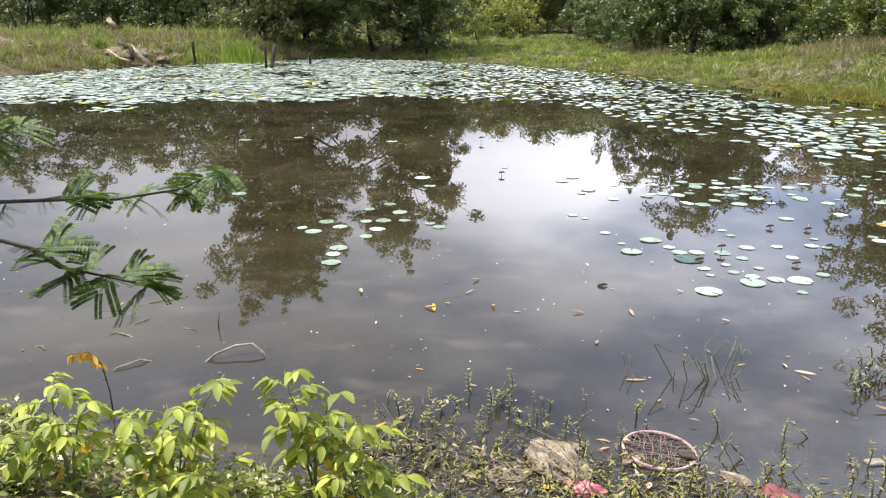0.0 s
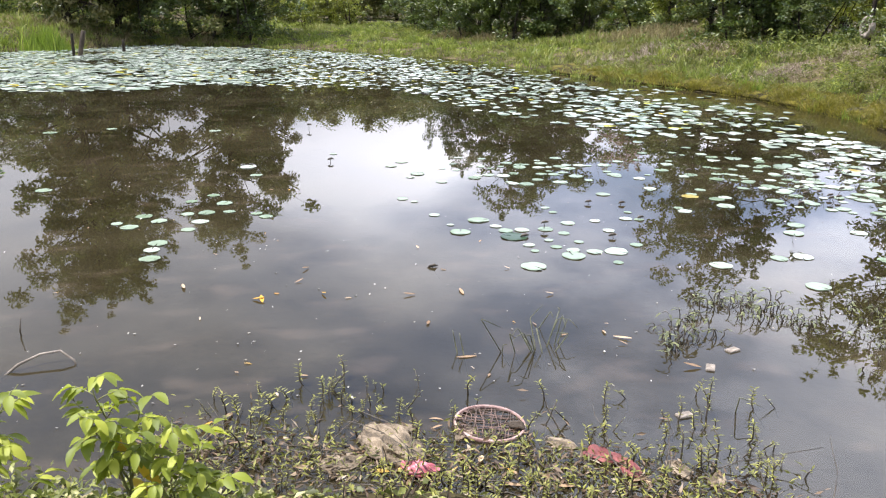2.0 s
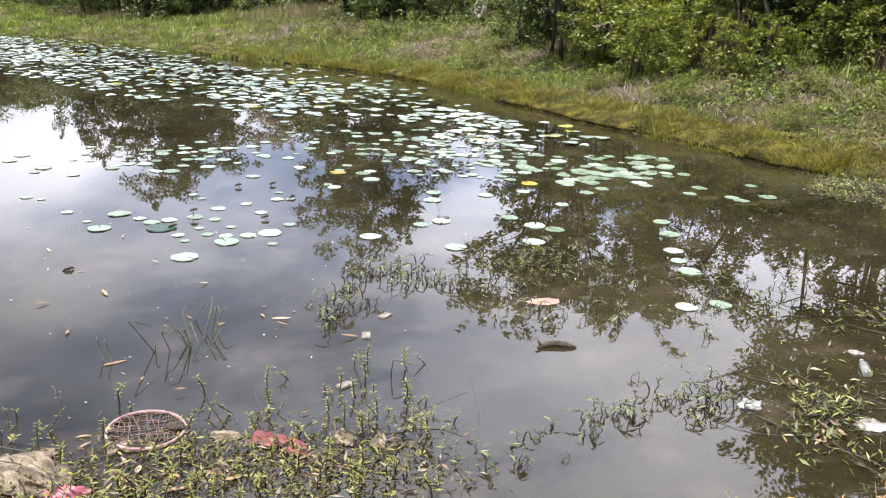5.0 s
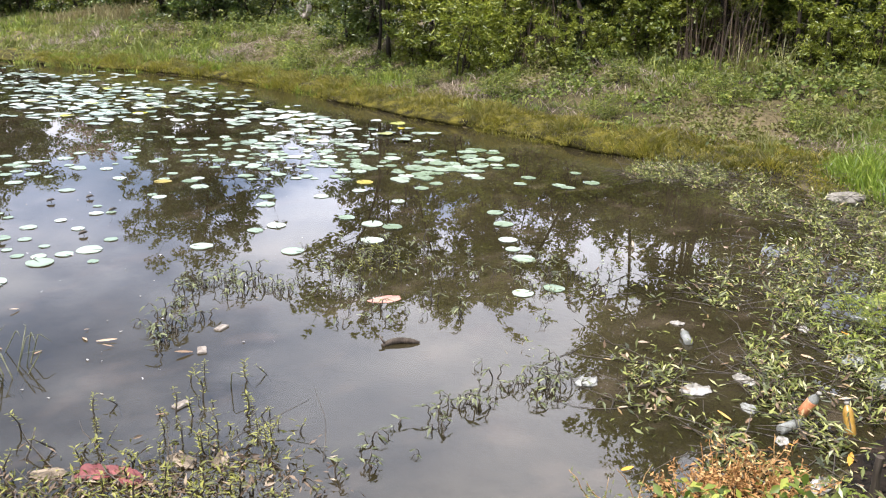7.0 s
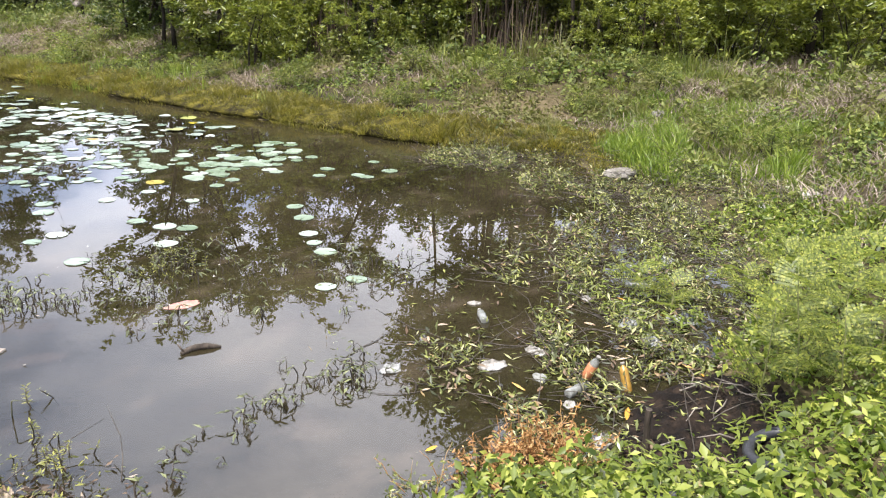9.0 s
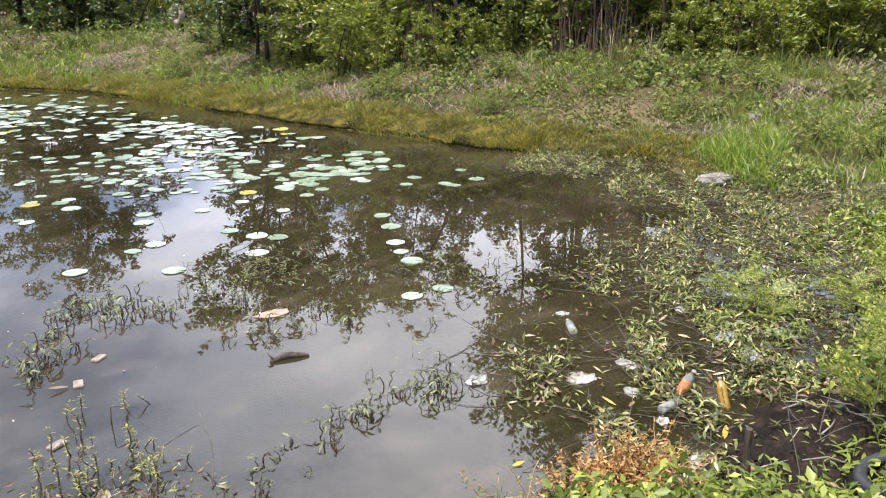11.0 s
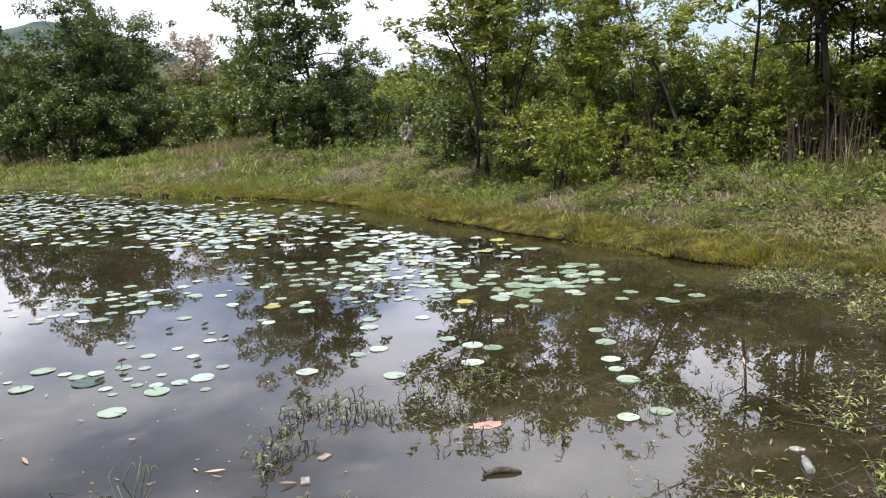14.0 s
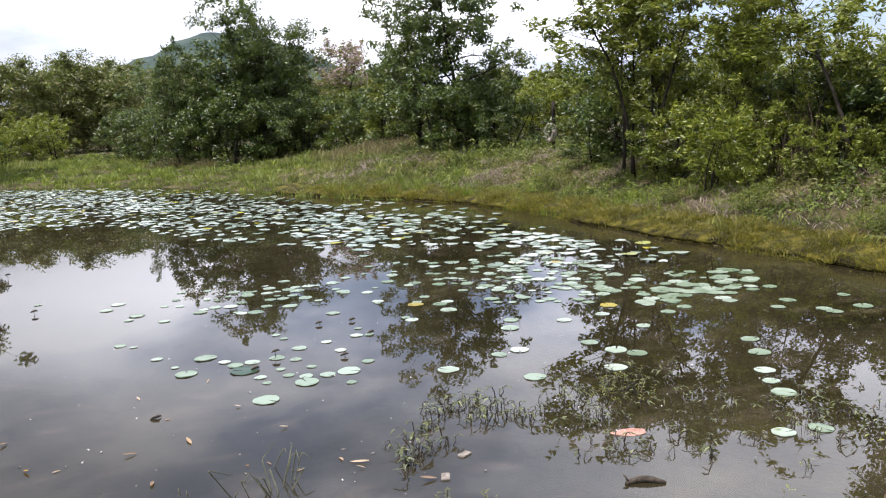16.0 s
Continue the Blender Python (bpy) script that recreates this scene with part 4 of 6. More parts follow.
M_PINNATE = leafy("green_pinnate_leaflets", [(0.0, (0.018, 0.040, 0.005)), (0.6, (0.050, 0.092, 0.010)), (1.0, (0.14, 0.185, 0.022))], 0.72, 0.22, (0.14, 0.24, 0.02))
M_PINNATE_LIGHT = leafy("light_pinnate_leaflets", [(0.0, (0.044, 0.062, 0.009)), (0.6, (0.150, 0.185, 0.021)), (1.0, (0.362, 0.362, 0.056))], 0.5, 0.4, (0.38, 0.46, 0.08))
M_HERB = leafy("fresh_green_leaves", [(0.0, (0.038, 0.058, 0.008)), (0.6, (0.156, 0.192, 0.022)), (1.0, (0.384, 0.396, 0.072))], 0.5, 0.34, (0.3, 0.5, 0.05))
M_DEAD = leafy("dead_orange_leaves", [(0.0, (0.22, 0.10, 0.03)), (0.6, (0.42, 0.22, 0.07)), (1.0, (0.55, 0.38, 0.16))], 0.7, 0.25, (0.5, 0.3, 0.1))
M_LITTER = leafy("fallen_leaf_brown", [(0.0, (0.22, 0.14, 0.08)), (0.4, (0.40, 0.27, 0.15)), (0.75, (0.52, 0.42, 0.30)), (0.92, (0.55, 0.33, 0.03)), (1.0, (0.5, 0.25, 0.03))], 0.6, 0.2, (0.5, 0.35, 0.1), per_object=True)


def sprig(name, seed, tall, pairs, leaf, mat, label, stems=1, category="water weed", stem_mat=None, lie=0.25, pale=False):
    """Upright wet stems with small leaves in pairs towards the tip. Origin at the water line."""
    r = np.random.RandomState(seed)
    tubes, spots, ways = [], [], []
    for s in range(stems):
        a = r.uniform(0, 6.28)
        b = (r.normal() * 0.03 * (stems > 1), r.normal() * 0.03 * (stems > 1), -0.06)
        pts = limb_points(r, b, (math.cos(a) * lie, math.sin(a) * lie, 1), tall * r.uniform(0.7, 1.1) + 0.06, 5, 0, 0.22)
        tubes.append(tube(pts, [0.0044, 0.0042, 0.0038, 0.0034, 0.0028, 0.0018], 5))
        for k in range(pairs):
            u = 1 - 0.62 * (k / max(1, pairs)) ** 1.1
            i = min(4, int(u * 5))
            p = pts[i].lerp(pts[i + 1], u * 5 - i)
            if p.z < 0.012:
                continue
            turn = k * 2.1 + r.uniform(0, 1)
            for q in range(3 if pairs > 3 else 2):
                w = turn + q * 6.28 / (3 if pairs > 3 else 2)
                spots.append(p)
                ways.append((math.cos(w), math.sin(w), r.uniform(0.1, 0.75)))
    v, f = join(tubes)
    root = new(name, mesh_of("stem", v, f, stem_mat or M_STEM, True))
    lv, lf = [], []
    for p, d in zip(spots, ways):
        d = Vector(d).normalized()
        s = d.cross(Vector((0, 0, 1))).normalized()
        n = s.cross(d)
        ln = leaf * r.uniform(0.6, 1.15)
        o = len(lv)
        lv += [p, p + d * ln * 0.45 - s * ln * 0.17 + n * ln * 0.04, p + d * ln - n * ln * 0.12, p + d * ln * 0.45 + s * ln * 0.17 + n * ln * 0.04, p + d * ln * 0.5 - n * ln * 0.02]
        lf += [(o, o + 1, o + 4), (o + 1, o + 2, o + 4), (o + 2, o + 3, o + 4), (o + 3, o, o + 4)]
    child("leaves", mesh_of("leaves", lv, lf, mat), root)
    return tagged(root, label, category)


SPRIGS = [sprig("water_weed", 100 + k, 0.04 + 0.022 * k, 3 + k % 4, 0.027, M_SPRIG, "upright water weed with small yellow-green leaves", 1, lie=0.2 + 0.12 * k) for k in range(6)]


def creeper(seed, tall, stems):
    """Dark stems that rise out of the water and arch over, each with a drooping lance leaf at its end."""
    r = np.random.RandomState(seed)
    tubes, lv, lf = [], [], []
    for s in range(stems):
        a = r.uniform(0, 6.28)
        out = Vector((math.cos(a), math.sin(a), 0))
        b = Vector((r.normal() * 0.035, r.normal() * 0.035, 0)) * (stems > 1)
        h, far = tall * r.uniform(0.6, 1.1), tall * r.uniform(0.25, 0.8)
        pts = [b + out * far * u + Vector((r.normal() * 0.005, r.normal() * 0.005, z * h)) for u, z in ((-0.25, -0.5), (0, 0.0), (0.08, 0.42), (0.28, 0.85), (0.6, 1.0), (1.0, 0.86))]
        tubes.append(tube(pts, [0.0036, 0.0036, 0.0033, 0.0030, 0.0026, 0.0018], 5))
        for k in range(r.randint(2, 5)):
            p = pts[5] if k == 0 else pts[r.randint(3, 6)]
            w = a + (r.normal() * 0.4 if k == 0 else r.uniform(-2.2, 2.2))
            d = Vector((math.cos(w), math.sin(w), r.uniform(-0.55, 0.35))).normalized()
            t = d.cross(Vector((0, 0, 1))).normalized()
            n = t.cross(d)
            ln = r.uniform(0.03, 0.055)
            o = len(lv)
            lv += [p, p + d * ln * 0.4 - t * ln * 0.15 + n * ln * 0.05, p + d * ln - n * ln * 0.15, p + d * ln * 0.4 + t * ln * 0.15 + n * ln * 0.05, p + d * ln * 0.45]
            lf += [(o, o + 1, o + 4), (o + 1, o + 2, o + 4), (o + 2, o + 3, o + 4), (o + 3, o, o + 4)]
    v, f = join(tubes)
    root = new("creeping_weed", mesh_of("stem", v, f, M_STEM, True))
    child("leaves", mesh_of("leaves", lv, lf, M_WEED_PALE), root)
    return tagged(root, "creeping water weed with dark arching stems and lance leaves", "water weed")


CREEPERS = [creeper(120 + k, 0.035 + 0.010 * k, 1 + k % 2) for k in range(7)]
for proto in SPRIGS + CREEPERS:
    tagged(proto, group="weeds standing in the shallows")


def sow(protos, spots, seed, z=None, low=0.6, high=1.35):
    """Sets copies of some prototypes at the spots, each turned and sized at random."""
    r = np.random.RandomState(seed)
    for x, y in spots:
        proto = protos[r.randint(0, len(protos))]
        s = r.uniform(low, high)
        g = ground_z(x, y)
        m = Matrix.LocRotScale((x, y, max(g, 0.0) if z is None else z), Euler((r.normal() * 0.06, r.normal() * 0.06, r.uniform(0, 6.28))), (s, s, s))
        if proto.name in USED:
            copy_thing(proto, m @ Matrix.Diagonal((1 / proto.scale[0], 1 / proto.scale[1], 1 / proto.scale[2], 1)))
        else:
            USED.add(proto.name)
            proto.matrix_basis = m
            bpy.context.view_layer.update()


def along(seed, line, n, spread):
    """Spots strewn about a line of points."""
    r = np.random.RandomState(seed)
    line = np.array(line)
    step = np.hypot(*(line[1:] - line[:-1]).T)
    far = np.concatenate([[0], np.cumsum(step)])
    u = r.uniform(0, far[-1], n)
    return list(zip(np.interp(u, far, line[:, 0]) + r.normal(size=n) * spread, np.interp(u, far, line[:, 1]) + r.normal(size=n) * spread))


sow(CREEPERS, along(201, [(1.97, 3.98), (2.2, 4.22), (2.4, 4.55), (2.7, 4.75), (3.0, 4.55)], 62, 0.09), 301)
sow(CREEPERS, along(202, [(2.75, 4.7), (3.0, 4.4), (3.2, 4.15), (3.55, 3.95)], 58, 0.12), 302)
sow(CREEPERS, along(231, [(3.65, 4.35), (3.95, 4.3), (4.1, 4.6), (4.3, 4.4)], 60, 0.20), 331)
sow(CREEPERS, along(203, [(4.15, 3.8), (4.35, 3.6), (4.4, 3.2), (4.5, 2.95), (5.0, 3.1)], 62, 0.24), 303)
sow(CREEPERS, along(232, [(2.9, 3.6), (3.3, 3.5), (3.7, 3.2), (4.0, 3.05)], 16, 0.10), 332)
sow(CREEPERS, along(204, [(1.85, 2.37), (2.11, 2.33), (2.48, 2.37), (2.79, 2.32), (2.99, 2.25), (3.27, 2.18)], 42, 0.06), 304)
sow(CREEPERS, along(233, [(2.9, 2.28), (3.15, 2.18), (3.4, 2.25)], 14, 0.08), 333)
sow(CREEPERS, along(235, [(3.4, 1.8), (4.2, 1.7), (5.2, 1.5), (6.4, 1.6)], 12, 0.35), 335)
sow(SPRIGS, along(205, [(3.6, 4.3), (3.9, 4.2), (4.2, 4.4)], 40, 0.18), 305)
sow(SPRIGS, along(206, [(-0.6, 3.6), (-0.15, 3.65), (0.15, 3.75), (0.35, 3.5)], 62, 0.18), 306)
sow(SPRIGS, along(207, [(0.45, 3.35), (0.95, 3.05), (1.45, 3.2), (1.9, 3.05)], 52, 0.2), 307)
sow(SPRIGS, along(208, [(0.5, 2.95), (0.9, 2.75), (1.3, 2.55), (1.6, 2.45)], 110, 0.12), 308)
sow(SPRIGS, along(209, [(1.6, 3.3), (1.75, 2.9), (1.95, 2.75)], 26, 0.12), 309)
sow(SPRIGS, along(210, [(-0.7, 3.2), (-0.3, 3.05), (0.1, 2.95), (0.55, 2.92)], 60, 0.12), 310)


def weed_mat(name, seed, n, region, size, mat, label, top=0.10, flat=0.55):
    """A tangle of floating stems and leaves over shallow water."""
    r = np.random.RandomState(seed)
    x, y = region(r, n)
    g = np.maximum(height(x, y), 0.0)
    z = g + 0.006 + top * r.uniform(0, 1, len(x)) ** 2.2
    v, t = leaf_quads(r, np.stack([x, y, z], -1), size, size * 0.26, flat, 0.5)
    v[:, 2] = np.maximum(v[:, 2], 0.004)
    return tagged(new(name, fast_mesh(name, v, t, 3, mat)), label, "water weed", kind="stuff")


def swamp(r, n):
    """Thick at the far right of the pond, thinning out towards open water."""
    x, y = r.uniform(3.0, 9.6, n * 12), r.uniform(0.2, 4.9, n * 12)
    d = shore_distance(x, y)
    edge = np.interp(x, [3.0, 3.3, 4.1, 4.8, 6.0, 7.2, 8.2, 9.5], [1.35, 1.85, 2.35, 2.45, 2.35, 2.2, 2.5, 2.8])
    near_bank = np.clip((x - 7.4) / 0.9, 0, 1)
    want = np.clip((edge - y) / 0.8 + 0.22, 0.02, 1) * (y < edge + 0.9) + 2.2 * near_bank * (y < 4.8) * (d > -1.2)
    want = want * np.clip(0.40 + 0.45 * wobble(x, y, 2.6, 91) + 0.75 * wobble(x, y, 8.0, 92), 0.03, 1)
    mud = np.hypot((x - 3.62) / 0.62, (y - 0.48) / 0.36) < 1
    keep = (r.uniform(0, 1, n * 12) < want) & (d < 0.9) & (~mud | (r.uniform(0, 1, n * 12) < 0.25))
    pick = r.permutation(np.flatnonzero(keep))[:n]
    return x[pick], y[pick]


weed_mat("weed_mat", 220, 19000, swamp, 0.047, M_WEED, "mat of creeping weed floating over the shallows", 0.09, 0.7)
weed_mat("pale_weed_mat", 221, 4600, swamp, 0.050, M_WEED_PALE, "pale narrow leaves strewn through the floating weed", 0.13)


def tangle(name, seed, n, region, mat, label):
    r = np.random.RandomState(seed)
    x, y = region(r, n)
    tubes = []
    for px, py in zip(x, y):
        g = max(ground_z(px, py), 0.0)
        a = r.uniform(0, 6.28)
        pts = limb_points(r, (px, py, g + 0.005), (math.cos(a), math.sin(a), 0.22), r.uniform(0.15, 0.5), 4, 0.05, 0.2)
        pts = [Vector((p.x, p.y, max(p.z, 0.004))) for p in pts]
        tubes.append(tube(pts, [0.003, 0.003, 0.0026, 0.0022, 0.0015], 4))
    v, f = join(tubes)
    return tagged(new(name, mesh_of(name, v, f, mat, True)), label, "stems", kind="stuff")


tangle("weed_stems", 222, 1500, swamp, M_STEM, "long trailing stems of the floating weed")


def near_edge(r, n):
    """Along the near shore, in the shallows."""
    spots = along(223, [(-0.8, 3.45), (-0.2, 3.2), (0.4, 3.1), (1.0, 2.95), (1.6, 2.6), (1.75, 2.45)], n, 0.15)
    return np.array([p[0] for p in spots]), np.array([p[1] for p in spots])


M_ROT = leafy("rotting_leaves", [(0.0, (0.030, 0.018, 0.009)), (0.6, (0.11, 0.070, 0.036)), (0.9, (0.22, 0.155, 0.09)), (1.0, (0.36, 0.29, 0.20))], 0.6, 0.1, (0.3, 0.2, 0.1))
weed_mat("weed_litter", 224, 3000, swamp, 0.058, M_ROT, "dead brown leaves caught in the floating weed", 0.06)
weed_mat("edge_litter", 225, 1500, near_edge, 0.045, M_ROT, "brown leaf litter washed up along the near shore", 0.03)
weed_mat("edge_weed", 226, 1700, near_edge, 0.032, M_SPRIG, "low yellow-green weed washed up along the near shore", 0.09)
tangle("edge_stems", 227, 70, near_edge, M_STEM, "dark stems floating along the near shore")


# ---------------------------------------------------------------- shrubs at the near edge
LEAFLETS = [leaf_mesh("leaf", 0.074, 0.037, M_SHRUB, 0.40, 0.38), leaf_mesh("leaf", 0.066, 0.033, M_SHRUB, 0.55, 0.42), leaf_mesh("leaf", 0.054, 0.026, M_SHRUB, 0.35, 0.32)]


def turned(place, way, roll=0.0, size=1.0):
    """A pose whose +x points along way."""
    x = Vector(way).normalized()
    y = Vector((0, 0, 1)).cross(x)
    y = y.normalized() if y.length > 1e-3 else Vector((0, 1, 0))
    z = x.cross(y)
    m = Matrix((x, y, z)).transposed().to_4x4()
    return Matrix.Translation(place) @ m @ Matrix.Rotation(roll, 4, "X") @ Matrix.Diagonal((size, size, size, 1))


def legume_shrub(x, y, seed, tops, label):
    """A young shrub: thin stems up to the given tops, bare below, and on stalks pairs of drooping oval leaflets."""
    r = np.random.RandomState(seed)
    base = Vector((x, y, ground_z(x, y)))
    root = new("leafy_shrub")
    root.location = base
    root.empty_display_size = 0.1
    tubes, marks = [], []
    for tx, ty, tz in tops:
        b = Vector((r.normal() * 0.03, r.normal() * 0.03, -0.03))
        t = Vector((tx, ty, tz)) - base
        knee = b.lerp(t, 0.5) + Vector((-(t.x - b.x) * 0.25, -(t.y - b.y) * 0.25, 0.06 * t.z))
        pts = [b.lerp(knee, u).lerp(knee.lerp(t, u), u) + Vector(r.normal(size=3)) * 0.006 for u in (0, 0.17, 0.33, 0.5, 0.67, 0.83, 1)]
        tubes.append(tube(pts, [0.0062 - 0.0007 * i for i in range(7)], 6))
        count = 8 if t.z > 0.4 else 6
        for k in range(count):
            u = 0.45 + 0.55 * (k + r.uniform(0, 0.5)) / count
            i = min(5, int(u * 6))
            marks.append((pts[i].lerp(pts[i + 1], min(1, u * 6 - i)), k * 2.4 + r.uniform(0, 1.5), u))
    for p, w, u in marks:
        stalk = limb_points(r, p, (math.cos(w), math.sin(w), 0.75 - 0.6 * (1 - u)), r.uniform(0.07, 0.125), 4, 0.12, 0.08)
        tubes.append(tube(stalk, [0.0024, 0.0022, 0.002, 0.0018, 0.0015], 5))
        end = (stalk[4] - stalk[3]).normalized()
        side = Vector((0, 0, 1)).cross(end).normalized()
        for k in range(2 + (r.uniform() < 0.5)):
            q = stalk[2].lerp(stalk[4], k / 2.2)
            for hand in (-1, 1):
                out = end * 0.8 + side * hand + Vector((0, 0, r.uniform(-0.6, 0.15)))
                lf = child("leaf", LEAFLETS[r.randint(0, 3)], root)
                lf.matrix_basis = turned(q, out, r.normal() * 0.25, r.uniform(0.7, 1.1))
        lf = child("leaf", LEAFLETS[0], root)
        lf.matrix_basis = turned(stalk[4], end + Vector((0, 0, -0.25)), r.normal() * 0.2, r.uniform(0.85, 1.1))
    for k in range(len(tops)):
        tx, ty, tz = tops[k]
        p = (Vector((tx, ty, tz)) - base) * r.uniform(0.42, 0.6)
        w = r.uniform(0, 6.28)
        lf = child("leaf", YELLOWED, root, "withered yellow leaflet")
        lf.matrix_basis = turned(p, (math.cos(w), math.sin(w), -1.6), r.normal(), r.uniform(0.8, 1.1))
    v, f = join(tubes)
    child("stem", mesh_of("stem", v, f, M_STEM_GREEN, True), root, "thin green stems")
    return tagged(root, label, "shrub", "shrubs along the near bank")


M_YELLOWED = leafy("yellowed_leaflet", [(0.0, (0.45, 0.28, 0.02)), (1.0, (0.62, 0.44, 0.03))], 0.5, 0.35, (0.6, 0.45, 0.03), per_object=True)
YELLOWED = leaf_mesh("leaf", 0.085, 0.04, M_YELLOWED, 0.5)
LEAFY = "young shrub with drooping yellow-green oval leaflets"
legume_shrub(-1.76, 2.83, 401, [(-1.74, 2.74, 0.66), (-1.60, 2.72, 0.57), (-1.72, 2.68, 0.42)], LEAFY)
legume_shrub(-1.95, 2.84, 402, [(-1.88, 2.72, 0.42), (-2.02, 2.74, 0.36)], LEAFY)
legume_shrub(-1.32, 2.80, 403, [(-1.07, 2.74, 0.68), (-1.14, 2.70, 0.57), (-1.30, 2.76, 0.55), (-1.43, 2.72, 0.53), (-1.50, 2.68, 0.42)], LEAFY)
legume_shrub(-1.20, 2.66, 404, [(-1.04, 2.62, 0.36), (-1.32, 2.62, 0.32), (-1.44, 2.56, 0.30), (-1.16, 2.56, 0.26)], LEAFY)
legume_shrub(-0.74, 2.82, 405, [(-0.84, 2.76, 0.69), (-0.88, 2.72, 0.58), (-0.66, 2.72, 0.61), (-0.72, 2.68, 0.50), (-0.56, 2.70, 0.54)], LEAFY)
legume_shrub(-0.56, 2.74, 406, [(-0.47, 2.68, 0.45), (-0.43, 2.62, 0.32), (-0.60, 2.62, 0.36), (-0.52, 2.58, 0.24)], LEAFY)
legume_shrub(-0.92, 2.62, 407, [(-0.90, 2.56, 0.24), (-0.76, 2.58, 0.28)], LEAFY)


# ---------------------------------------------------------------- feathery leaves
def pinnate_mesh(name, seed, pinnae, span, leaflets, mat, reach=0.07, wide=0.13, packed=0.95):
    """A twice-feathered leaf along +x: side ribs in pairs, each with two rows of tiny leaflets."""
    r = np.random.RandomState(seed)
    v, f = [], []

    def blade(p, d, n, ln, wd):
        s = d.cross(n).normalized()
        o = len(v)
        v.extend([p, p + d * ln * 0.5 - s * wd * 0.5, p + d * ln, p + d * ln * 0.5 + s * wd * 0.5])
        f.append((o, o + 1, o + 2, o + 3))

    for k in range(pinnae):
        u = 0.25 + 0.75 * k / max(1, pinnae - 1)
        base = Vector((span * u, 0, -0.12 * span * u * u))
        for side in (-1, 1):
            d = Vector((0.75 + 0.3 * u, side * (1.05 - 0.35 * u), -0.12 + r.normal() * 0.12)).normalized()
            n = Vector((0, 0, 1))
            ln = reach * (0.75 + 0.35 * math.sin(math.pi * u)) * r.uniform(0.9, 1.1)
            for i in range(leaflets):
                q = base + d * ln * (i + 0.6) / leaflets + Vector((0, 0, -0.25 * ln * ((i + 0.6) / leaflets) ** 2))
                for hand in (-1, 1):
                    e = (d * 0.45 + d.cross(n) * hand + Vector((0, 0, 0.12))).normalized()
                    blade(q, e, n, ln * wide, ln * packed / leaflets)
    tv, tf = tube([(0, 0, 0), (span * 0.5, 0, -0.03 * span), (span, 0, -0.12 * span)], [0.0016, 0.0013, 0.0008], 4)
    o = len(v)
    v.extend(tv)
    f.extend(tuple(i + o for i in q) for q in tf)
    return mesh_of(name, v, f, mat)


FEATHERS = [pinnate_mesh("leaf", 500 + k, 2 + k % 2, 0.034, 13, M_PINNATE, 0.066, 0.19, 2.0) for k in range(3)]
FRONDS = [pinnate_mesh("leaf", 510 + k, 4, 0.15, 9, M_PINNATE_LIGHT, 0.115, 0.19) for k in range(3)]


def overhanging_sapling():
    """A feather-leaved sapling on the near bank; two of its branches reach out over the water."""
    r = np.random.RandomState(520)
    base = Vector((-1.75, 0.75, ground_z(-1.75, 0.75)))
    root = new("feathery_sapling")
    root.location = base
    fork = Vector((-1.62, 1.05, 1.42))
    lines = [
        ([(-1.75, 0.75, base.z - 0.1), (-1.74, 0.82, 0.9), (-1.68, 0.95, 1.2), tuple(fork), (-1.6, 1.2, 1.8), (-1.62, 1.3, 2.2)], 0.016),
        ([tuple(fork), (-1.35, 1.28, 1.60), (-1.12, 1.40, 1.655), (-0.95, 1.47, 1.648), (-0.86, 1.51, 1.64), (-0.75, 1.56, 1.65), (-0.665, 1.60, 1.685)], 0.0055),
        ([(-1.68, 0.95, 1.2), (-1.3, 1.18, 1.55), (-1.05, 1.30, 1.635), (-0.95, 1.34, 1.59), (-0.91, 1.355, 1.55), (-0.84, 1.38, 1.525), (-0.77, 1.40, 1.50)], 0.0055),
        ([(-1.35, 1.28, 1.60), (-1.15, 1.40, 1.75), (-1.02, 1.47, 1.78)], 0.004)]
    tubes = []
    for pts, r0 in lines:
        n = len(pts)
        tubes.append(tube([Vector(p) - base for p in pts], [r0 * (1 - 0.72 * i / (n - 1)) for i in range(n)], 7))
    v, f = join(tubes)
    child("stem", mesh_of("stem", v, f, M_BARK, True), root, "thin grey-brown stem and branches")
    spots = []
    for pts, n in ((lines[1][0][1:], 20), (lines[2][0][1:], 22), (lines[3][0], 22), (lines[0][0][3:], 8)):
        for k in range(n):
            u = (k + 0.5 * r.uniform(0, 1)) / n * (len(pts) - 1)
            i = min(len(pts) - 2, int(u))
            spots.append(Vector(pts[i]).lerp(Vector(pts[i + 1]), u - i) - base)
    spots += [Vector(lines[1][0][-1]) - base] * 3 + [Vector(lines[2][0][-1]) - base] * 4
    for p in spots:
        w = r.uniform(0, 6.28)
        lf = child("leaf", FEATHERS[r.randint(0, 3)], root)
        lf.matrix_basis = turned(p, (math.cos(w), math.sin(w), r.uniform(-0.9, 0.7)), r.normal() * 0.5, r.uniform(0.7, 1.1))
    return tagged(root, "feathery-leaved sapling with branches hanging over the water", "sapling")


overhanging_sapling()


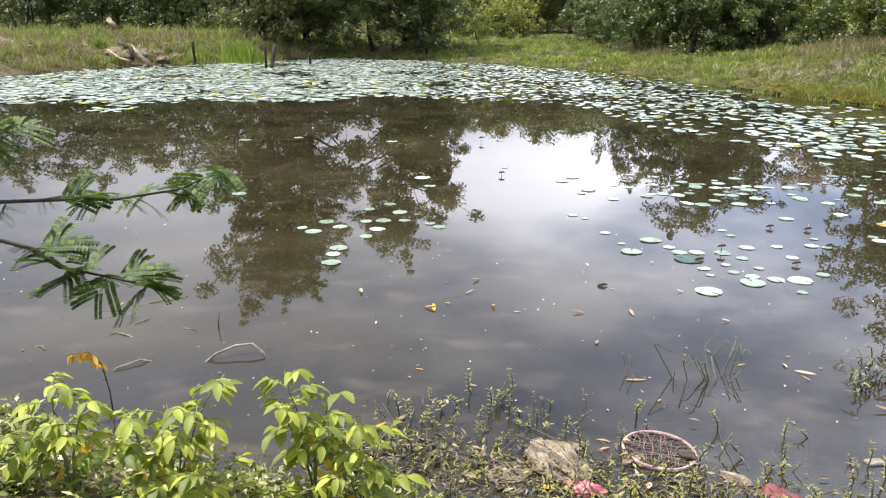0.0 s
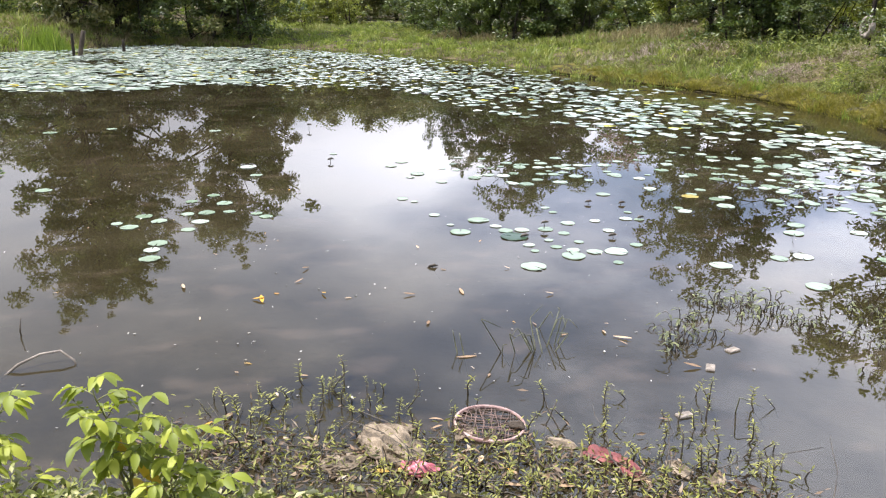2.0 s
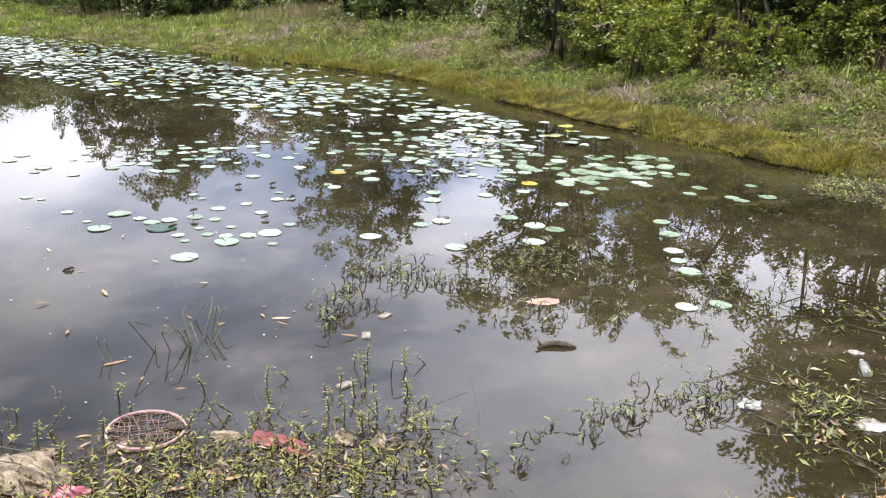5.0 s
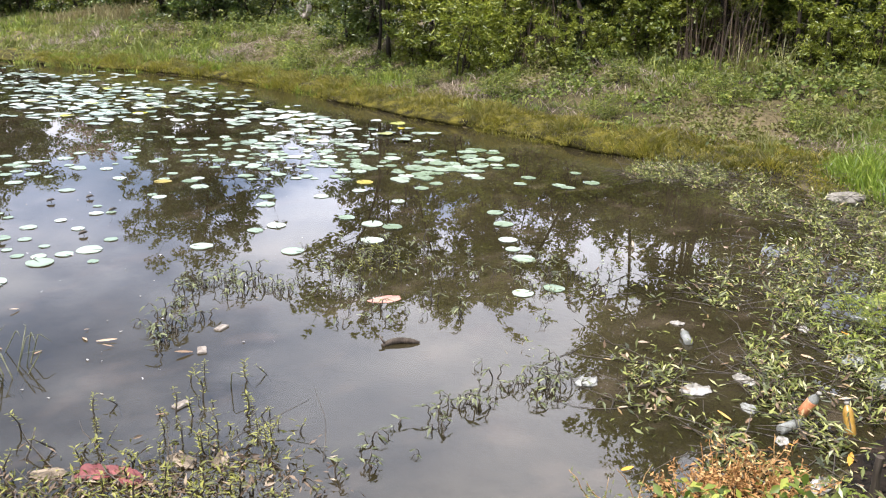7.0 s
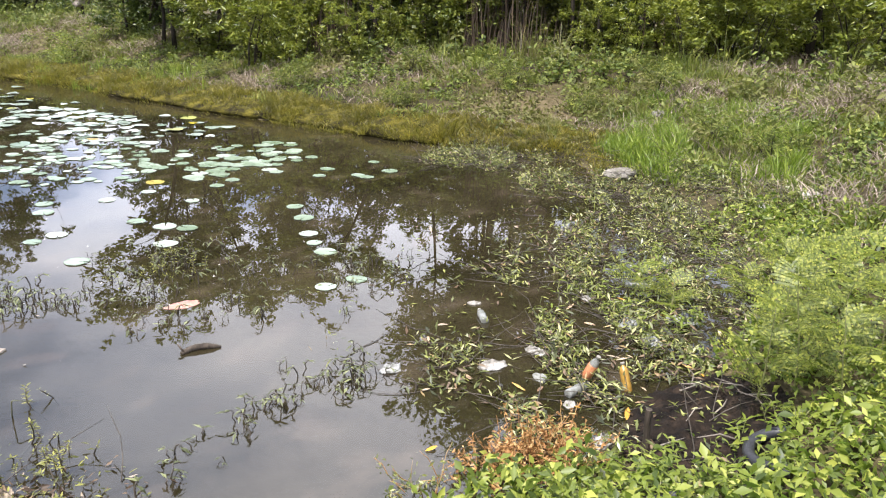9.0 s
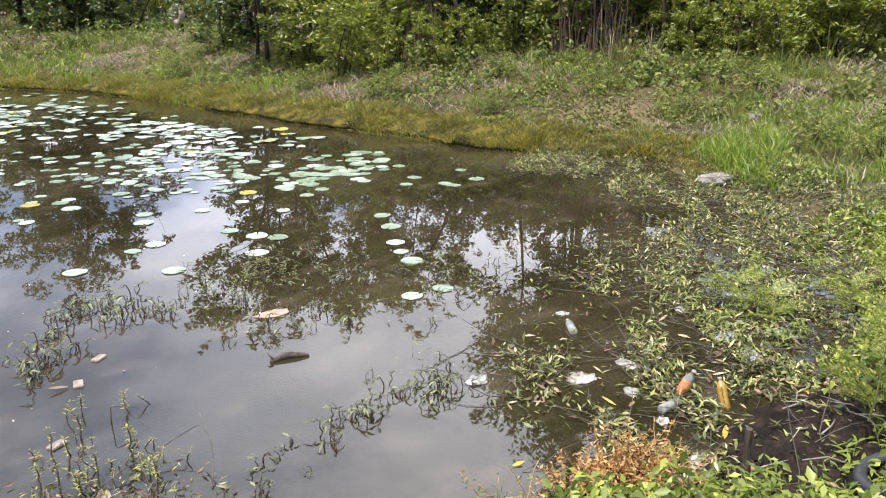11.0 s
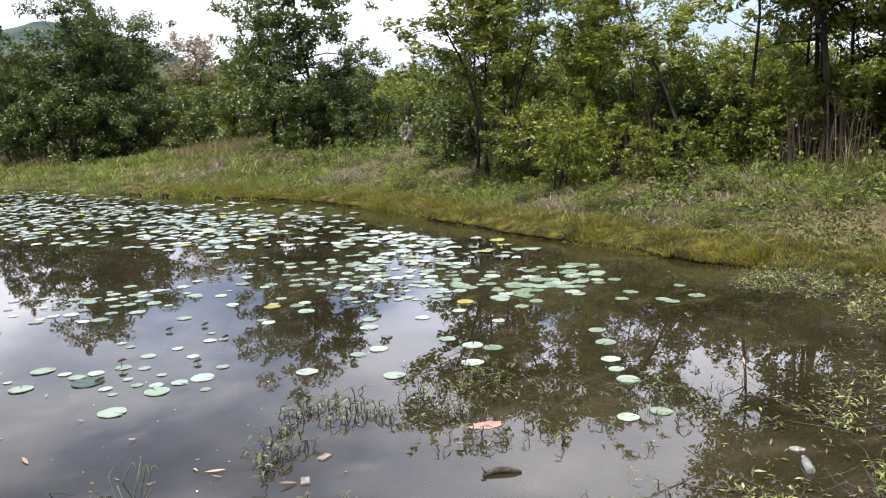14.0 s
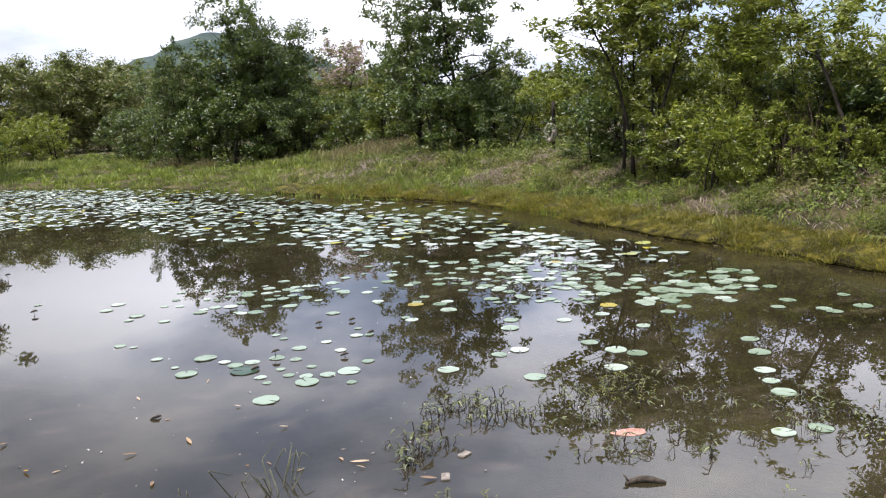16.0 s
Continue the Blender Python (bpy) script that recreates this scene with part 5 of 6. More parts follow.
def feathery_seedling(x, y, tall, seed, fronds, label):
    r = np.random.RandomState(seed)
    g = ground_z(x, y)
    root = new("feathery_seedling")
    root.location = (x, y, max(g, -0.02))
    pts = limb_points(r, (0, 0, -0.05), (r.normal() * 0.12, r.normal() * 0.12, 1), tall, 6, 0, 0.05)
    v, f = tube(pts, [0.006 - 0.0008 * i for i in range(7)], 6)
    child("stem", mesh_of("stem", v, f, M_STEM_GREEN, True), root, "slender green stem")
    for k in range(fronds):
        u = 0.22 + 0.78 * (k + 0.3) / fronds
        i = min(5, int(u * 6))
        p = pts[i].lerp(pts[i + 1], min(1, u * 6 - i))
        w = k * 2.4 + r.uniform(0, 0.8)
        lf = child("leaf", FRONDS[r.randint(0, 3)], root)
        lf.matrix_basis = turned(p, (math.cos(w), math.sin(w), 0.35 + 0.5 * u), r.normal() * 0.2, r.uniform(0.8, 1.2) * (1.15 - 0.35 * u))
    return tagged(root, label, "seedling", "feathery seedlings on the near bank")


FERNY = "feathery light green seedling on the muddy bank"
for x, y, h, n in [(3.80, 0.26, 0.62, 10), (4.05, 0.10, 0.70, 11), (4.35, 0.22, 0.62, 10), (4.62, -0.02, 0.72, 11), (4.9, 0.2, 0.55, 9), (5.25, 1.15, 0.32, 8), (5.1, 0.95, 0.28, 7), (3.95, -0.12, 0.55, 9),
                   (5.35, 0.02, 0.5, 11), (4.3, -0.25, 0.6, 12), (5.9, 0.35, 0.35, 9), (5.6, 0.6, 0.3, 8)]:
    feathery_seedling(x, y, h, int(600 + x * 10 + h * 100), n, FERNY)


# ---------------------------------------------------------------- herbs on the near bank
HERB_LEAF = [leaf_mesh("leaf", 0.085, 0.020, M_HERB, 0.45), leaf_mesh("leaf", 0.055, 0.022, M_HERB, 0.3)]


def herb(seed, n, size, label):
    r = np.random.RandomState(seed)
    root = new("green_herb")
    tubes = []
    for s in range(3):
        a = r.uniform(0, 6.28)
        pts = limb_points(r, (r.normal() * 0.02, r.normal() * 0.02, -0.02), (math.cos(a) * 0.5, math.sin(a) * 0.5, 1), 0.16 * size, 4, 0, 0.12)
        tubes.append(tube(pts, [0.003, 0.0027, 0.0024, 0.002, 0.0015], 5))
        for k in range(n):
            u = 0.2 + 0.8 * k / max(1, n - 1)
            i = min(3, int(u * 4))
            p = pts[i].lerp(pts[i + 1], min(1, u * 4 - i))
            w = k * 2.3 + s
            lf = child("leaf", HERB_LEAF[r.randint(0, 2)], root)
            lf.matrix_basis = turned(p, (math.cos(w), math.sin(w), r.uniform(0.1, 0.8)), r.normal() * 0.2, size * r.uniform(0.7, 1.1))
    v, f = join(tubes)
    child("stem", mesh_of("stem", v, f, M_STEM_GREEN, True), root)
    return tagged(root, label, "herb", "herbs on the near bank")


HERBS = [herb(700 + k, 5 + k % 2, 0.45 + 0.10 * k, "low green herb with narrow pointed leaves") for k in range(4)]
sow(HERBS, along(710, [(2.45, 0.75), (2.75, 0.55), (3.05, 0.35), (3.4, 0.15), (3.7, -0.05)], 70, 0.12), 711)
sow(HERBS, along(714, [(4.5, 1.25), (5.1, 0.95), (5.6, 1.3), (6.4, 1.0), (7.2, 1.2)], 60, 0.25), 715, None, 0.7, 1.2)
sow(HERBS, along(712, [(-2.3, 3.0), (-1.8, 2.75), (-1.2, 2.55), (-0.5, 2.55)], 40, 0.12), 713, None, 0.7, 1.0)


r = np.random.RandomState(720)
nx, ny = r.uniform(-4.5, -0.2, 26000), r.uniform(1.6, 4.6, 26000)
keep = (shore_distance(nx, ny) > 0.0) & (ny > 1.7)
wx, wy = r.uniform(-9, 9, 70000), r.uniform(-7, 5, 70000)
wide_keep = (shore_distance(wx, wy) > 0.05) & (np.hypot(wx, wy) > 0.5) & (np.hypot((wx - 3.62) / 0.7, (wy - 0.42) / 0.5) > 1)
wx, wy = patchy(wx[wide_keep], wy[wide_keep], 723, 1.1, -0.15)
ground_cover("bank_weeds", 724, wx, wy, 0.045, 0.09, M_WEED, "patchy low weeds over the bank underfoot")
ground_cover("near_herbs", 721, nx[keep], ny[keep], 0.040, 0.10, M_WEED, "low weeds and moss over the near bank")
nx, ny = r.uniform(2.2, 7.5, 26000), r.uniform(-2.2, 1.2, 26000)
keep = (shore_distance(nx, ny) > 0.05) & (np.hypot((nx - 3.62) / 0.62, (ny - 0.42) / 0.42) > 1)
ground_cover("corner_herbs", 722, nx[keep], ny[keep], 0.05, 0.16, M_HERB, "low green herbs on the near bank")


def lily_bud(x, y, tall, seed):
    """A dark curled young lily leaf on a stalk above the water."""
    r = np.random.RandomState(seed)
    root = new("lily_bud")
    root.location = (x, y, 0)
    pts = limb_points(r, (0, 0, -0.08), (r.normal() * 0.25, r.normal() * 0.25, 1), tall + 0.08, 4, 0, 0.12)
    v, f = tube(pts, [0.004, 0.004, 0.0035, 0.0035, 0.003], 5)
    stalk = child("stalk", mesh_of("stalk", v, f, M_STEM, True), root)
    v, f = tube([pts[4] + Vector((-0.035, 0, -0.004)), pts[4] + Vector((-0.015, 0.004, 0.008)), pts[4] + Vector((0.02, 0, 0.012)), pts[4] + Vector((0.045, 0.01, 0.002))], [0.003, 0.013, 0.012, 0.003], 7)
    child("bud", mesh_of("bud", v, f, M_STEM, True), stalk)
    return tagged(root, "dark curled young lily leaf on a short stalk", "lily bud", "young lily leaves")


r = np.random.RandomState(730)
for x, y in [(2.65, 6.3), (3.10, 6.88), (2.9, 7.6), (3.15, 7.5), (1.85, 6.42), (2.1, 6.72), (0.97, 5.74), (0.4, 10.2), (0.2, 12.9)] + [(r.normal(6.3, 0.8), r.normal(7.9, 0.7)) for _ in range(22)]:
    lily_bud(x, y, r.uniform(0.02, 0.08), int(r.randint(0, 9999)))
M_PAD_DARK = leafy("dark_folded_pad", [(0.0, (0.02, 0.045, 0.02)), (1.0, (0.035, 0.065, 0.03))], 0.3, 0.0, per_object=True)
lily_pad(1.77, 6.50, 0.24, np.random.RandomState(1), "dark green lily pad with a folded rim", M_PAD_DARK)


def specks():
    """Tiny petals and seeds adrift on the water."""
    r = np.random.RandomState(740)
    n = 420
    x, y = r.uniform(-4, 5, n), 3.6 + 6.5 * r.uniform(0, 1, n) ** 1.5
    keep = shore_distance(x, y) < -0.3
    v, t = leaf_quads(r, np.stack([x, y, np.full(n, 0.006)], -1)[keep], 0.016, 0.009, 0.97, 0.6, 0.0)
    v[:, 2] = np.clip(v[:, 2], 0.003, 0.009)
    return tagged(new("drifting_petals", fast_mesh("drifting_petals", v, t, 3, M_SPECK)), "tiny pale petals adrift on the water", "petals", kind="stuff")


M_SPECK = leafy("pale_petal", [(0.0, (0.15, 0.13, 0.09)), (1.0, (0.50, 0.47, 0.42))], 0.6, 0.0)
specks()
r = np.random.RandomState(745)
for k in range(9):
    a = r.uniform(0, 6.28)
    x, y = r.uniform(-3.0, -1.7), r.uniform(4.2, 5.3)
    pts = [Vector((p.x, p.y, min(p.z, 0.006))) for p in limb_points(r, (x, y, -0.03), (math.cos(a), math.sin(a), 0.08), r.uniform(0.3, 0.8), 5, 0.0, 0.25)]
    v, f = tube(pts, [0.005, 0.0045, 0.004, 0.0035, 0.003, 0.002], 5)
    tagged(new("sunken_twig", mesh_of("sunken_twig", v, f, M_STEM_GREEN, True)), "thin grey twig lying just under the surface", "twig", "sunken twigs")


# ---------------------------------------------------------------- rubbish and drift along the near shore
M_PLASTIC_WHITE = surface("dirty_white_plastic", [(0.3, (0.09, 0.080, 0.058)), (0.5, (0.27, 0.25, 0.21)), (0.72, (0.58, 0.565, 0.53))], 9, 0.4, 60, 0.3)
M_PLASTIC_GREY = surface("grey_film", [(0.3, (0.12, 0.12, 0.095)), (0.7, (0.36, 0.36, 0.33))], 9, 0.35, 60, 0.3)
M_SACK = surface("muddy_woven_sack", [(0.36, (0.045, 0.033, 0.018)), (0.50, (0.15, 0.112, 0.066)), (0.68, (0.32, 0.255, 0.175))], 6, 0.7, 90, 0.5, stretch=(1, 3, 1))
M_PINK = surface("faded_pink_plastic", [(0.35, (0.30, 0.07, 0.09)), (0.7, (0.62, 0.22, 0.25))], 8, 0.4, 60, 0.2)
M_RED = surface("wet_maroon_cloth", [(0.3, (0.10, 0.022, 0.022)), (0.7, (0.24, 0.070, 0.060))], 10, 0.7, 80, 0.4)
M_SALMON = surface("faded_salmon_plastic", [(0.3, (0.28, 0.13, 0.09)), (0.7, (0.48, 0.26, 0.19))], 8, 0.5, 60, 0.3)
M_HOOP = surface("chalky_pink_plastic", [(0.36, (0.20, 0.115, 0.095)), (0.55, (0.40, 0.27, 0.235)), (0.7, (0.54, 0.40, 0.36))], 12, 0.5, 80, 0.2)
M_NETTING = surface("muddy_pinkish_netting", [(0.35, (0.06, 0.042, 0.030)), (0.65, (0.20, 0.13, 0.105))], 14, 0.8, 70, 0.3)
M_ORANGE = surface("orange_label", [(0.3, (0.36, 0.12, 0.045)), (0.7, (0.55, 0.26, 0.13))], 20, 0.4)
M_YELLOW = surface("amber_oil_bottle_plastic", [(0.3, (0.22, 0.12, 0.02)), (0.7, (0.38, 0.23, 0.045))], 20, 0.3)
M_CLEAR = surface("cloudy_clear_plastic", [(0.3, (0.10, 0.10, 0.08)), (0.7, (0.28, 0.285, 0.26))], 14, 0.22)
M_WOOD = surface("weathered_grey_wood", [(0.3, (0.12, 0.10, 0.08)), (0.7, (0.33, 0.29, 0.24))], 6, 0.9, 40, 0.7, stretch=(1, 1, 0.15))
M_WOOD_DARK = surface("dark_rotting_wood", [(0.3, (0.03, 0.024, 0.018)), (0.7, (0.10, 0.08, 0.06))], 8, 0.85, 40, 0.8, stretch=(1, 1, 0.2))
M_WOOD_PALE = surface("bleached_wood", [(0.3, (0.14, 0.105, 0.065)), (0.7, (0.42, 0.34, 0.24))], 6, 0.9, 40, 0.5)
M_MUD = surface("wet_black_mud", [(0.36, (0.005, 0.0035, 0.0022)), (0.55, (0.014, 0.0095, 0.006)), (0.70, (0.036, 0.024, 0.015))], 9, 0.9, 34, 1.0)
M_BLACK = surface("black_rubber", [(0.3, (0.010, 0.010, 0.011)), (0.7, (0.028, 0.028, 0.030))], 10, 0.5, 50, 0.2)
M_STONE = surface("pale_grey_stone", [(0.3, (0.10, 0.09, 0.07)), (0.7, (0.27, 0.25, 0.21))], 5, 0.9, 40, 0.7)
M_SAND = surface("pale_rubble_soil", [(0.3, (0.09, 0.07, 0.042)), (0.7, (0.24, 0.19, 0.13))], 3, 0.95, 25, 0.8)
M_NET = surface("faded_teal_net", [(0.3, (0.04, 0.085, 0.07)), (0.7, (0.11, 0.18, 0.15))], 10, 0.8)
M_REED = surface("dark_bent_reed", [(0.3, (0.045, 0.05, 0.02)), (0.7, (0.13, 0.13, 0.06))], 20, 0.55)
# the blue haze of distance is painted into the hill's green
M_HILL = surface("hazy_forested_slope", [(0.35, (0.030, 0.048, 0.042)), (0.65, (0.062, 0.085, 0.070))], 0.02, 0.95, 0.12)


def crumple(name, place, size, seed, mat, label, category, fold=0.45, sharp=3.0, sink=0.25):
    """A crumpled, folded bag or lump: a fine ball pushed in and out along creases."""
    r = np.random.RandomState(seed)
    bm = bmesh.new()
    bmesh.ops.create_icosphere(bm, subdivisions=4, radius=1.0)
    off = Vector(r.uniform(-50, 50, 3))
    for v in bm.verts:
        n = v.co.normalized()
        edge = 0.9 + 0.30 * noise.noise(n * 1.3 + off) + 0.10 * noise.noise(n * 4.1 + off)
        w = 0
        for k, s in enumerate((1.0, 2.2, 4.7, 9.0)):
            w += (abs(noise.noise(Vector((n.x * 0.6, n.y * 1.5, n.z)) * s * sharp / 2.4 + off)) * 2 - 0.5) * fold / (1.45 ** k)
        v.co = Vector((n.x * edge * size[0] / 2, n.y * edge * size[1] / 2, n.z * (0.75 + 1.2 * w) * size[2] / 2))
        v.co += n * w * 0.10 * min(size)
    for v in bm.verts:
        v.co.z = max(v.co.z, -size[2] * sink)
    me = bpy.data.meshes.new(name)
    bm.to_mesh(me)
    bm.free()
    me.materials.append(mat)
    me.polygons.foreach_set("use_smooth", [True] * len(me.polygons))
    ob = tagged(new(name, me), label, category)
    x, y = place
    ob.matrix_basis = pose(x, y, max(ground_z(x, y), 0.0) + size[2] * sink * 0.9, 0, 0, r.uniform(0, 360))
    return ob


BAG = "crumpled dirty white plastic bag among the weeds"
for k, (x, y, s) in enumerate([(4.53, 0.93, 0.25), (4.03, 1.46, 0.2), (3.73, 1.60, 0.22), (3.74, 1.32, 0.15), (3.30, 0.82, 0.2), (3.80, 0.59, 0.2), (6.10, 1.23, 0.26), (5.76, 1.02, 0.2), (7.6, 0.75, 0.25), (3.39, 2.05, 0.18), (5.0, 1.5, 0.14), (4.5, 2.1, 0.12),
                               (6.6, 0.9, 0.18), (3.55, 1.08, 0.12)]):
    crumple("plastic_bag", (x, y), (s * 0.78, s * 0.5, s * 0.28), 800 + k, M_PLASTIC_WHITE if k % 3 else M_PLASTIC_GREY, BAG, "plastic bag", 0.4, 3.2, 0.1)
for k, (x, y) in enumerate([(4.71, 1.13), (4.95, 0.85)]):
    crumple("plastic_bag", (x, y), (0.2, 0.12, 0.05), 830 + k, M_CLEAR, "thin bluish clear plastic bag lying flat", "plastic bag", 0.5)
crumple("sack", (0.28, 3.24), (0.42, 0.25, 0.09), 840, M_SACK, "muddy beige woven sack slumped at the water's edge", "sack", 0.6, 2.6)
crumple("sack", (0.06, 3.18), (0.26, 0.16, 0.02), 841, M_SACK, "flattened brownish sack half under water", "sack", 0.5, 4.0)
crumple("pink_bag", (0.37, 3.03), (0.17, 0.10, 0.08), 842, M_PINK, "crumpled faded pink plastic bag", "plastic bag", 0.45)
crumple("maroon_cloth", (1.21, 3.0), (0.22, 0.11, 0.05), 843, M_RED, "wet maroon cloth caught in the weeds", "cloth", 0.5)
crumple("maroon_cloth", (1.28, 2.9), (0.2, 0.09, 0.045), 844, M_RED, "wet maroon cloth caught in the weeds", "cloth", 0.5)
crumple("salmon_bag", (3.44, 3.66), (0.24, 0.13, 0.010), 845, M_SALMON, "faded salmon plastic bag just under the surface", "plastic bag", 0.4)
for k, (x, y, s) in enumerate([(1.06, 3.15, 0.2), (0.64, 3.32, 0.18), (1.50, 2.86, 0.22), (0.21, 3.42, 0.2), (0.33, 3.4, 0.25), (1.62, 2.75, 0.16)]):
    crumple("paper_scrap", (x, y), (s * 0.8, s * 0.45, 0.02), 850 + k, M_SACK, "soggy beige scrap of paper lying flat", "scrap", 0.6, 5.0)


def hoop():
    """The rim of a basket: a thick ring lying tilted in the shallows, with its torn mesh inside."""
    bm = bmesh.new()
    n, m, big, thin = 56, 10, 0.168, 0.008
    rows = []
    for i in range(n):
        a = 2 * math.pi * i / n
        rows.append([bm.verts.new(((big + thin * math.cos(b)) * math.cos(a), (big + thin * math.cos(b)) * math.sin(a), thin * 1.4 * math.sin(b))) for b in (2 * math.pi * k / m for k in range(m))])
    for i in range(n):
        for k in range(m):
            bm.faces.new((rows[i][k], rows[(i + 1) % n][k], rows[(i + 1) % n][(k + 1) % m], rows[i][(k + 1) % m]))
    root = new("basket_hoop")
    root.matrix_basis = pose(0.775, 3.38, 0.006, 0, 3, -15)
    part("rim", bm, M_HOOP, root, "pale pink plastic rim")
    r = np.random.RandomState(860)
    bm = bmesh.new()
    for k in range(17):
        w = -0.155 + 0.31 * k / 16
        half = math.sqrt(max(0.0, 0.165 ** 2 - w * w))
        for flip in (0, 1):
            pts = [Vector((-half + 2 * half * u, w + r.normal() * 0.012, 0.003 - 0.003 * math.sin(math.pi * u))) for u in (0, 0.25, 0.5, 0.75, 1)]
            if flip:
                pts = [Vector((p.y, p.x, p.z)) for p in pts]
            v, f = tube(pts, [0.0022] * 5, 4)
            vs = [bm.verts.new(p) for p in v]
            for q in f:
                bm.faces.new([vs[i] for i in q])
    part("netting", bm, M_NETTING, root, "torn brownish netting")
    return tagged(root, "round pink plastic basket rim lying in shallow water", "basket rim")


hoop()
crumple("stone", (0.90, 3.33), (0.09, 0.07, 0.05), 861, M_WOOD_DARK, "small dark wet stone inside the hoop", "stone", 0.25)


def bent_reed(seed, tall, label):
    r = np.random.RandomState(seed)
    a, b = r.uniform(0, 6.28, 2)
    p0, up = Vector((0, 0, -0.1)), Vector((math.cos(a) * 0.6, math.sin(a) * 0.6, 1)).normalized()
    k1 = p0 + up * (tall * r.uniform(0.6, 0.9) + 0.1)
    down = Vector((math.cos(b), math.sin(b), r.uniform(-0.9, 0.5))).normalized()
    k2 = k1 + down * tall * r.uniform(0.25, 0.7)
    k2.z = max(k2.z, 0.004)
    v, f = tube([p0, p0.lerp(k1, 0.5), k1 - up * 0.01, k1 + down * 0.012, k1.lerp(k2, 0.5), k2], [0.0036, 0.0034, 0.003, 0.0028, 0.0022, 0.0010], 5)
    return tagged(new("bent_reed", mesh_of("bent_reed", v, f, M_REED, True)), label, "reed", "bent reeds in the shallows")


r = np.random.RandomState(870)
for k in range(14):
    ob = bent_reed(871 + k, r.uniform(0.14, 0.33), "dark broken reed standing in shallow water")
    ob.location = (1.27 + r.normal() * 0.10, 4.18 + r.normal() * 0.07, 0)
for x, y in [(0.80, 4.15), (0.83, 4.10), (1.34, 4.55), (2.05, 3.35)]:
    ob = bent_reed(int(900 + x * 10), 0.2, "dark broken reed standing in shallow water")
    ob.location = (x, y, 0)

# a bent stick, half out of the water
v, f = tube([(-1.70, 4.33, -0.02), (-1.63, 4.40, 0.03), (-1.53, 4.47, 0.055), (-1.43, 4.49, 0.06), (-1.35, 4.44, 0.02), (-1.33, 4.42, -0.02)], [0.008, 0.008, 0.007, 0.007, 0.006, 0.004], 6)
tagged(new("stick", mesh_of("stick", v, f, M_WOOD, True)), "thin bowed stick rising from the water", "stick")
v, f = tube([(-2.24, 4.2, -0.06), (-2.16, 4.23, 0.01), (-2.06, 4.33, 0.02), (-1.97, 4.38, -0.02)], [0.007, 0.006, 0.006, 0.004], 6)
tagged(new("stick", mesh_of("stick", v, f, M_WOOD, True)), "grey stick lying at the surface", "stick")
v, f = tube([(-1.75, 4.9, -0.1), (-1.76, 4.9, 0.03), (-1.75, 4.91, 0.11)], [0.006, 0.005, 0.003], 5)
tagged(new("stick", mesh_of("stick", v, f, M_STEM, True)), "short dark stick upright in the water", "stick")


def drift_log(x, y, turn, length, thick, label):
    r = np.random.RandomState(int(x * 100))
    pts = [Vector((length * (u - 0.5), 0.02 * math.sin(4 * u), 0.004 + 0.012 * math.sin(3.1 * u))) for u in np.linspace(0, 1, 9)]
    v, f = tube(pts, [thick * (0.45 + 0.75 * math.sin(math.pi * min(1, u + 0.08)) ** 0.6) * r.uniform(0.9, 1.1) for u in np.linspace(0, 0.92, 9)], 9)
    root = new("drift_log")
    root.matrix_basis = pose(x, y, 0.0, 0, 0, turn)
    trunk = child("trunk", mesh_of("trunk", v, f, M_WOOD_DARK, True), root)
    v, f = tube([(-length * 0.45, 0, 0.02), (-length * 0.50, 0.02, 0.035), (-length * 0.52, 0.05, 0.045)], [thick * 0.5, thick * 0.4, thick * 0.25], 6)
    child("branch_stub", mesh_of("branch_stub", v, f, M_WOOD_DARK, True), trunk)
    return tagged(root, label, "log")


drift_log(3.02, 3.08, -28, 0.22, 0.016, "short dark log floating in open water")
bm = bmesh.new()
bmesh.ops.create_cube(bm, size=1.0)
bmesh.ops.scale(bm, vec=(0.085, 0.05, 0.012), verts=bm.verts)
bmesh.ops.bevel(bm, geom=bm.edges[:], offset=0.003, segments=2, affect="EDGES")
me = bpy.data.meshes.new("wood_chip")
bm.to_mesh(me)
bm.free()
me.materials.append(M_WOOD)
for x, y, a in [(2.40, 3.98, 20), (2.15, 3.78, 60), (1.75, 3.30, 10)]:
    ob = tagged(new("wood_chip", me), "small pale chip of wood floating", "wood chip")
    ob.matrix_basis = pose(x, y, 0.004, 0, 0, a)

# fallen leaves on the water and along the edge
FALLEN = [leaf_mesh("fallen_leaf", 0.095, 0.020, M_LITTER, -0.10, 0.3), leaf_mesh("fallen_leaf", 0.075, 0.024, M_LITTER, -0.18, 0.45), leaf_mesh("fallen_leaf", 0.06, 0.014, M_LITTER, 0.1, 0.5)]
r = np.random.RandomState(880)


def fallen(x, y, size, label="fallen leaf floating on the water"):
    ob = tagged(new("fallen_leaf", FALLEN[r.randint(0, 3)]), label, "leaf", "fallen leaves")
    z = max(ground_z(x, y), 0.0) + 0.006
    ob.matrix_basis = Matrix.LocRotScale((x, y, z), Euler((r.normal() * 0.1, r.normal() * 0.08, r.uniform(0, 6.28))), (size, size, size))


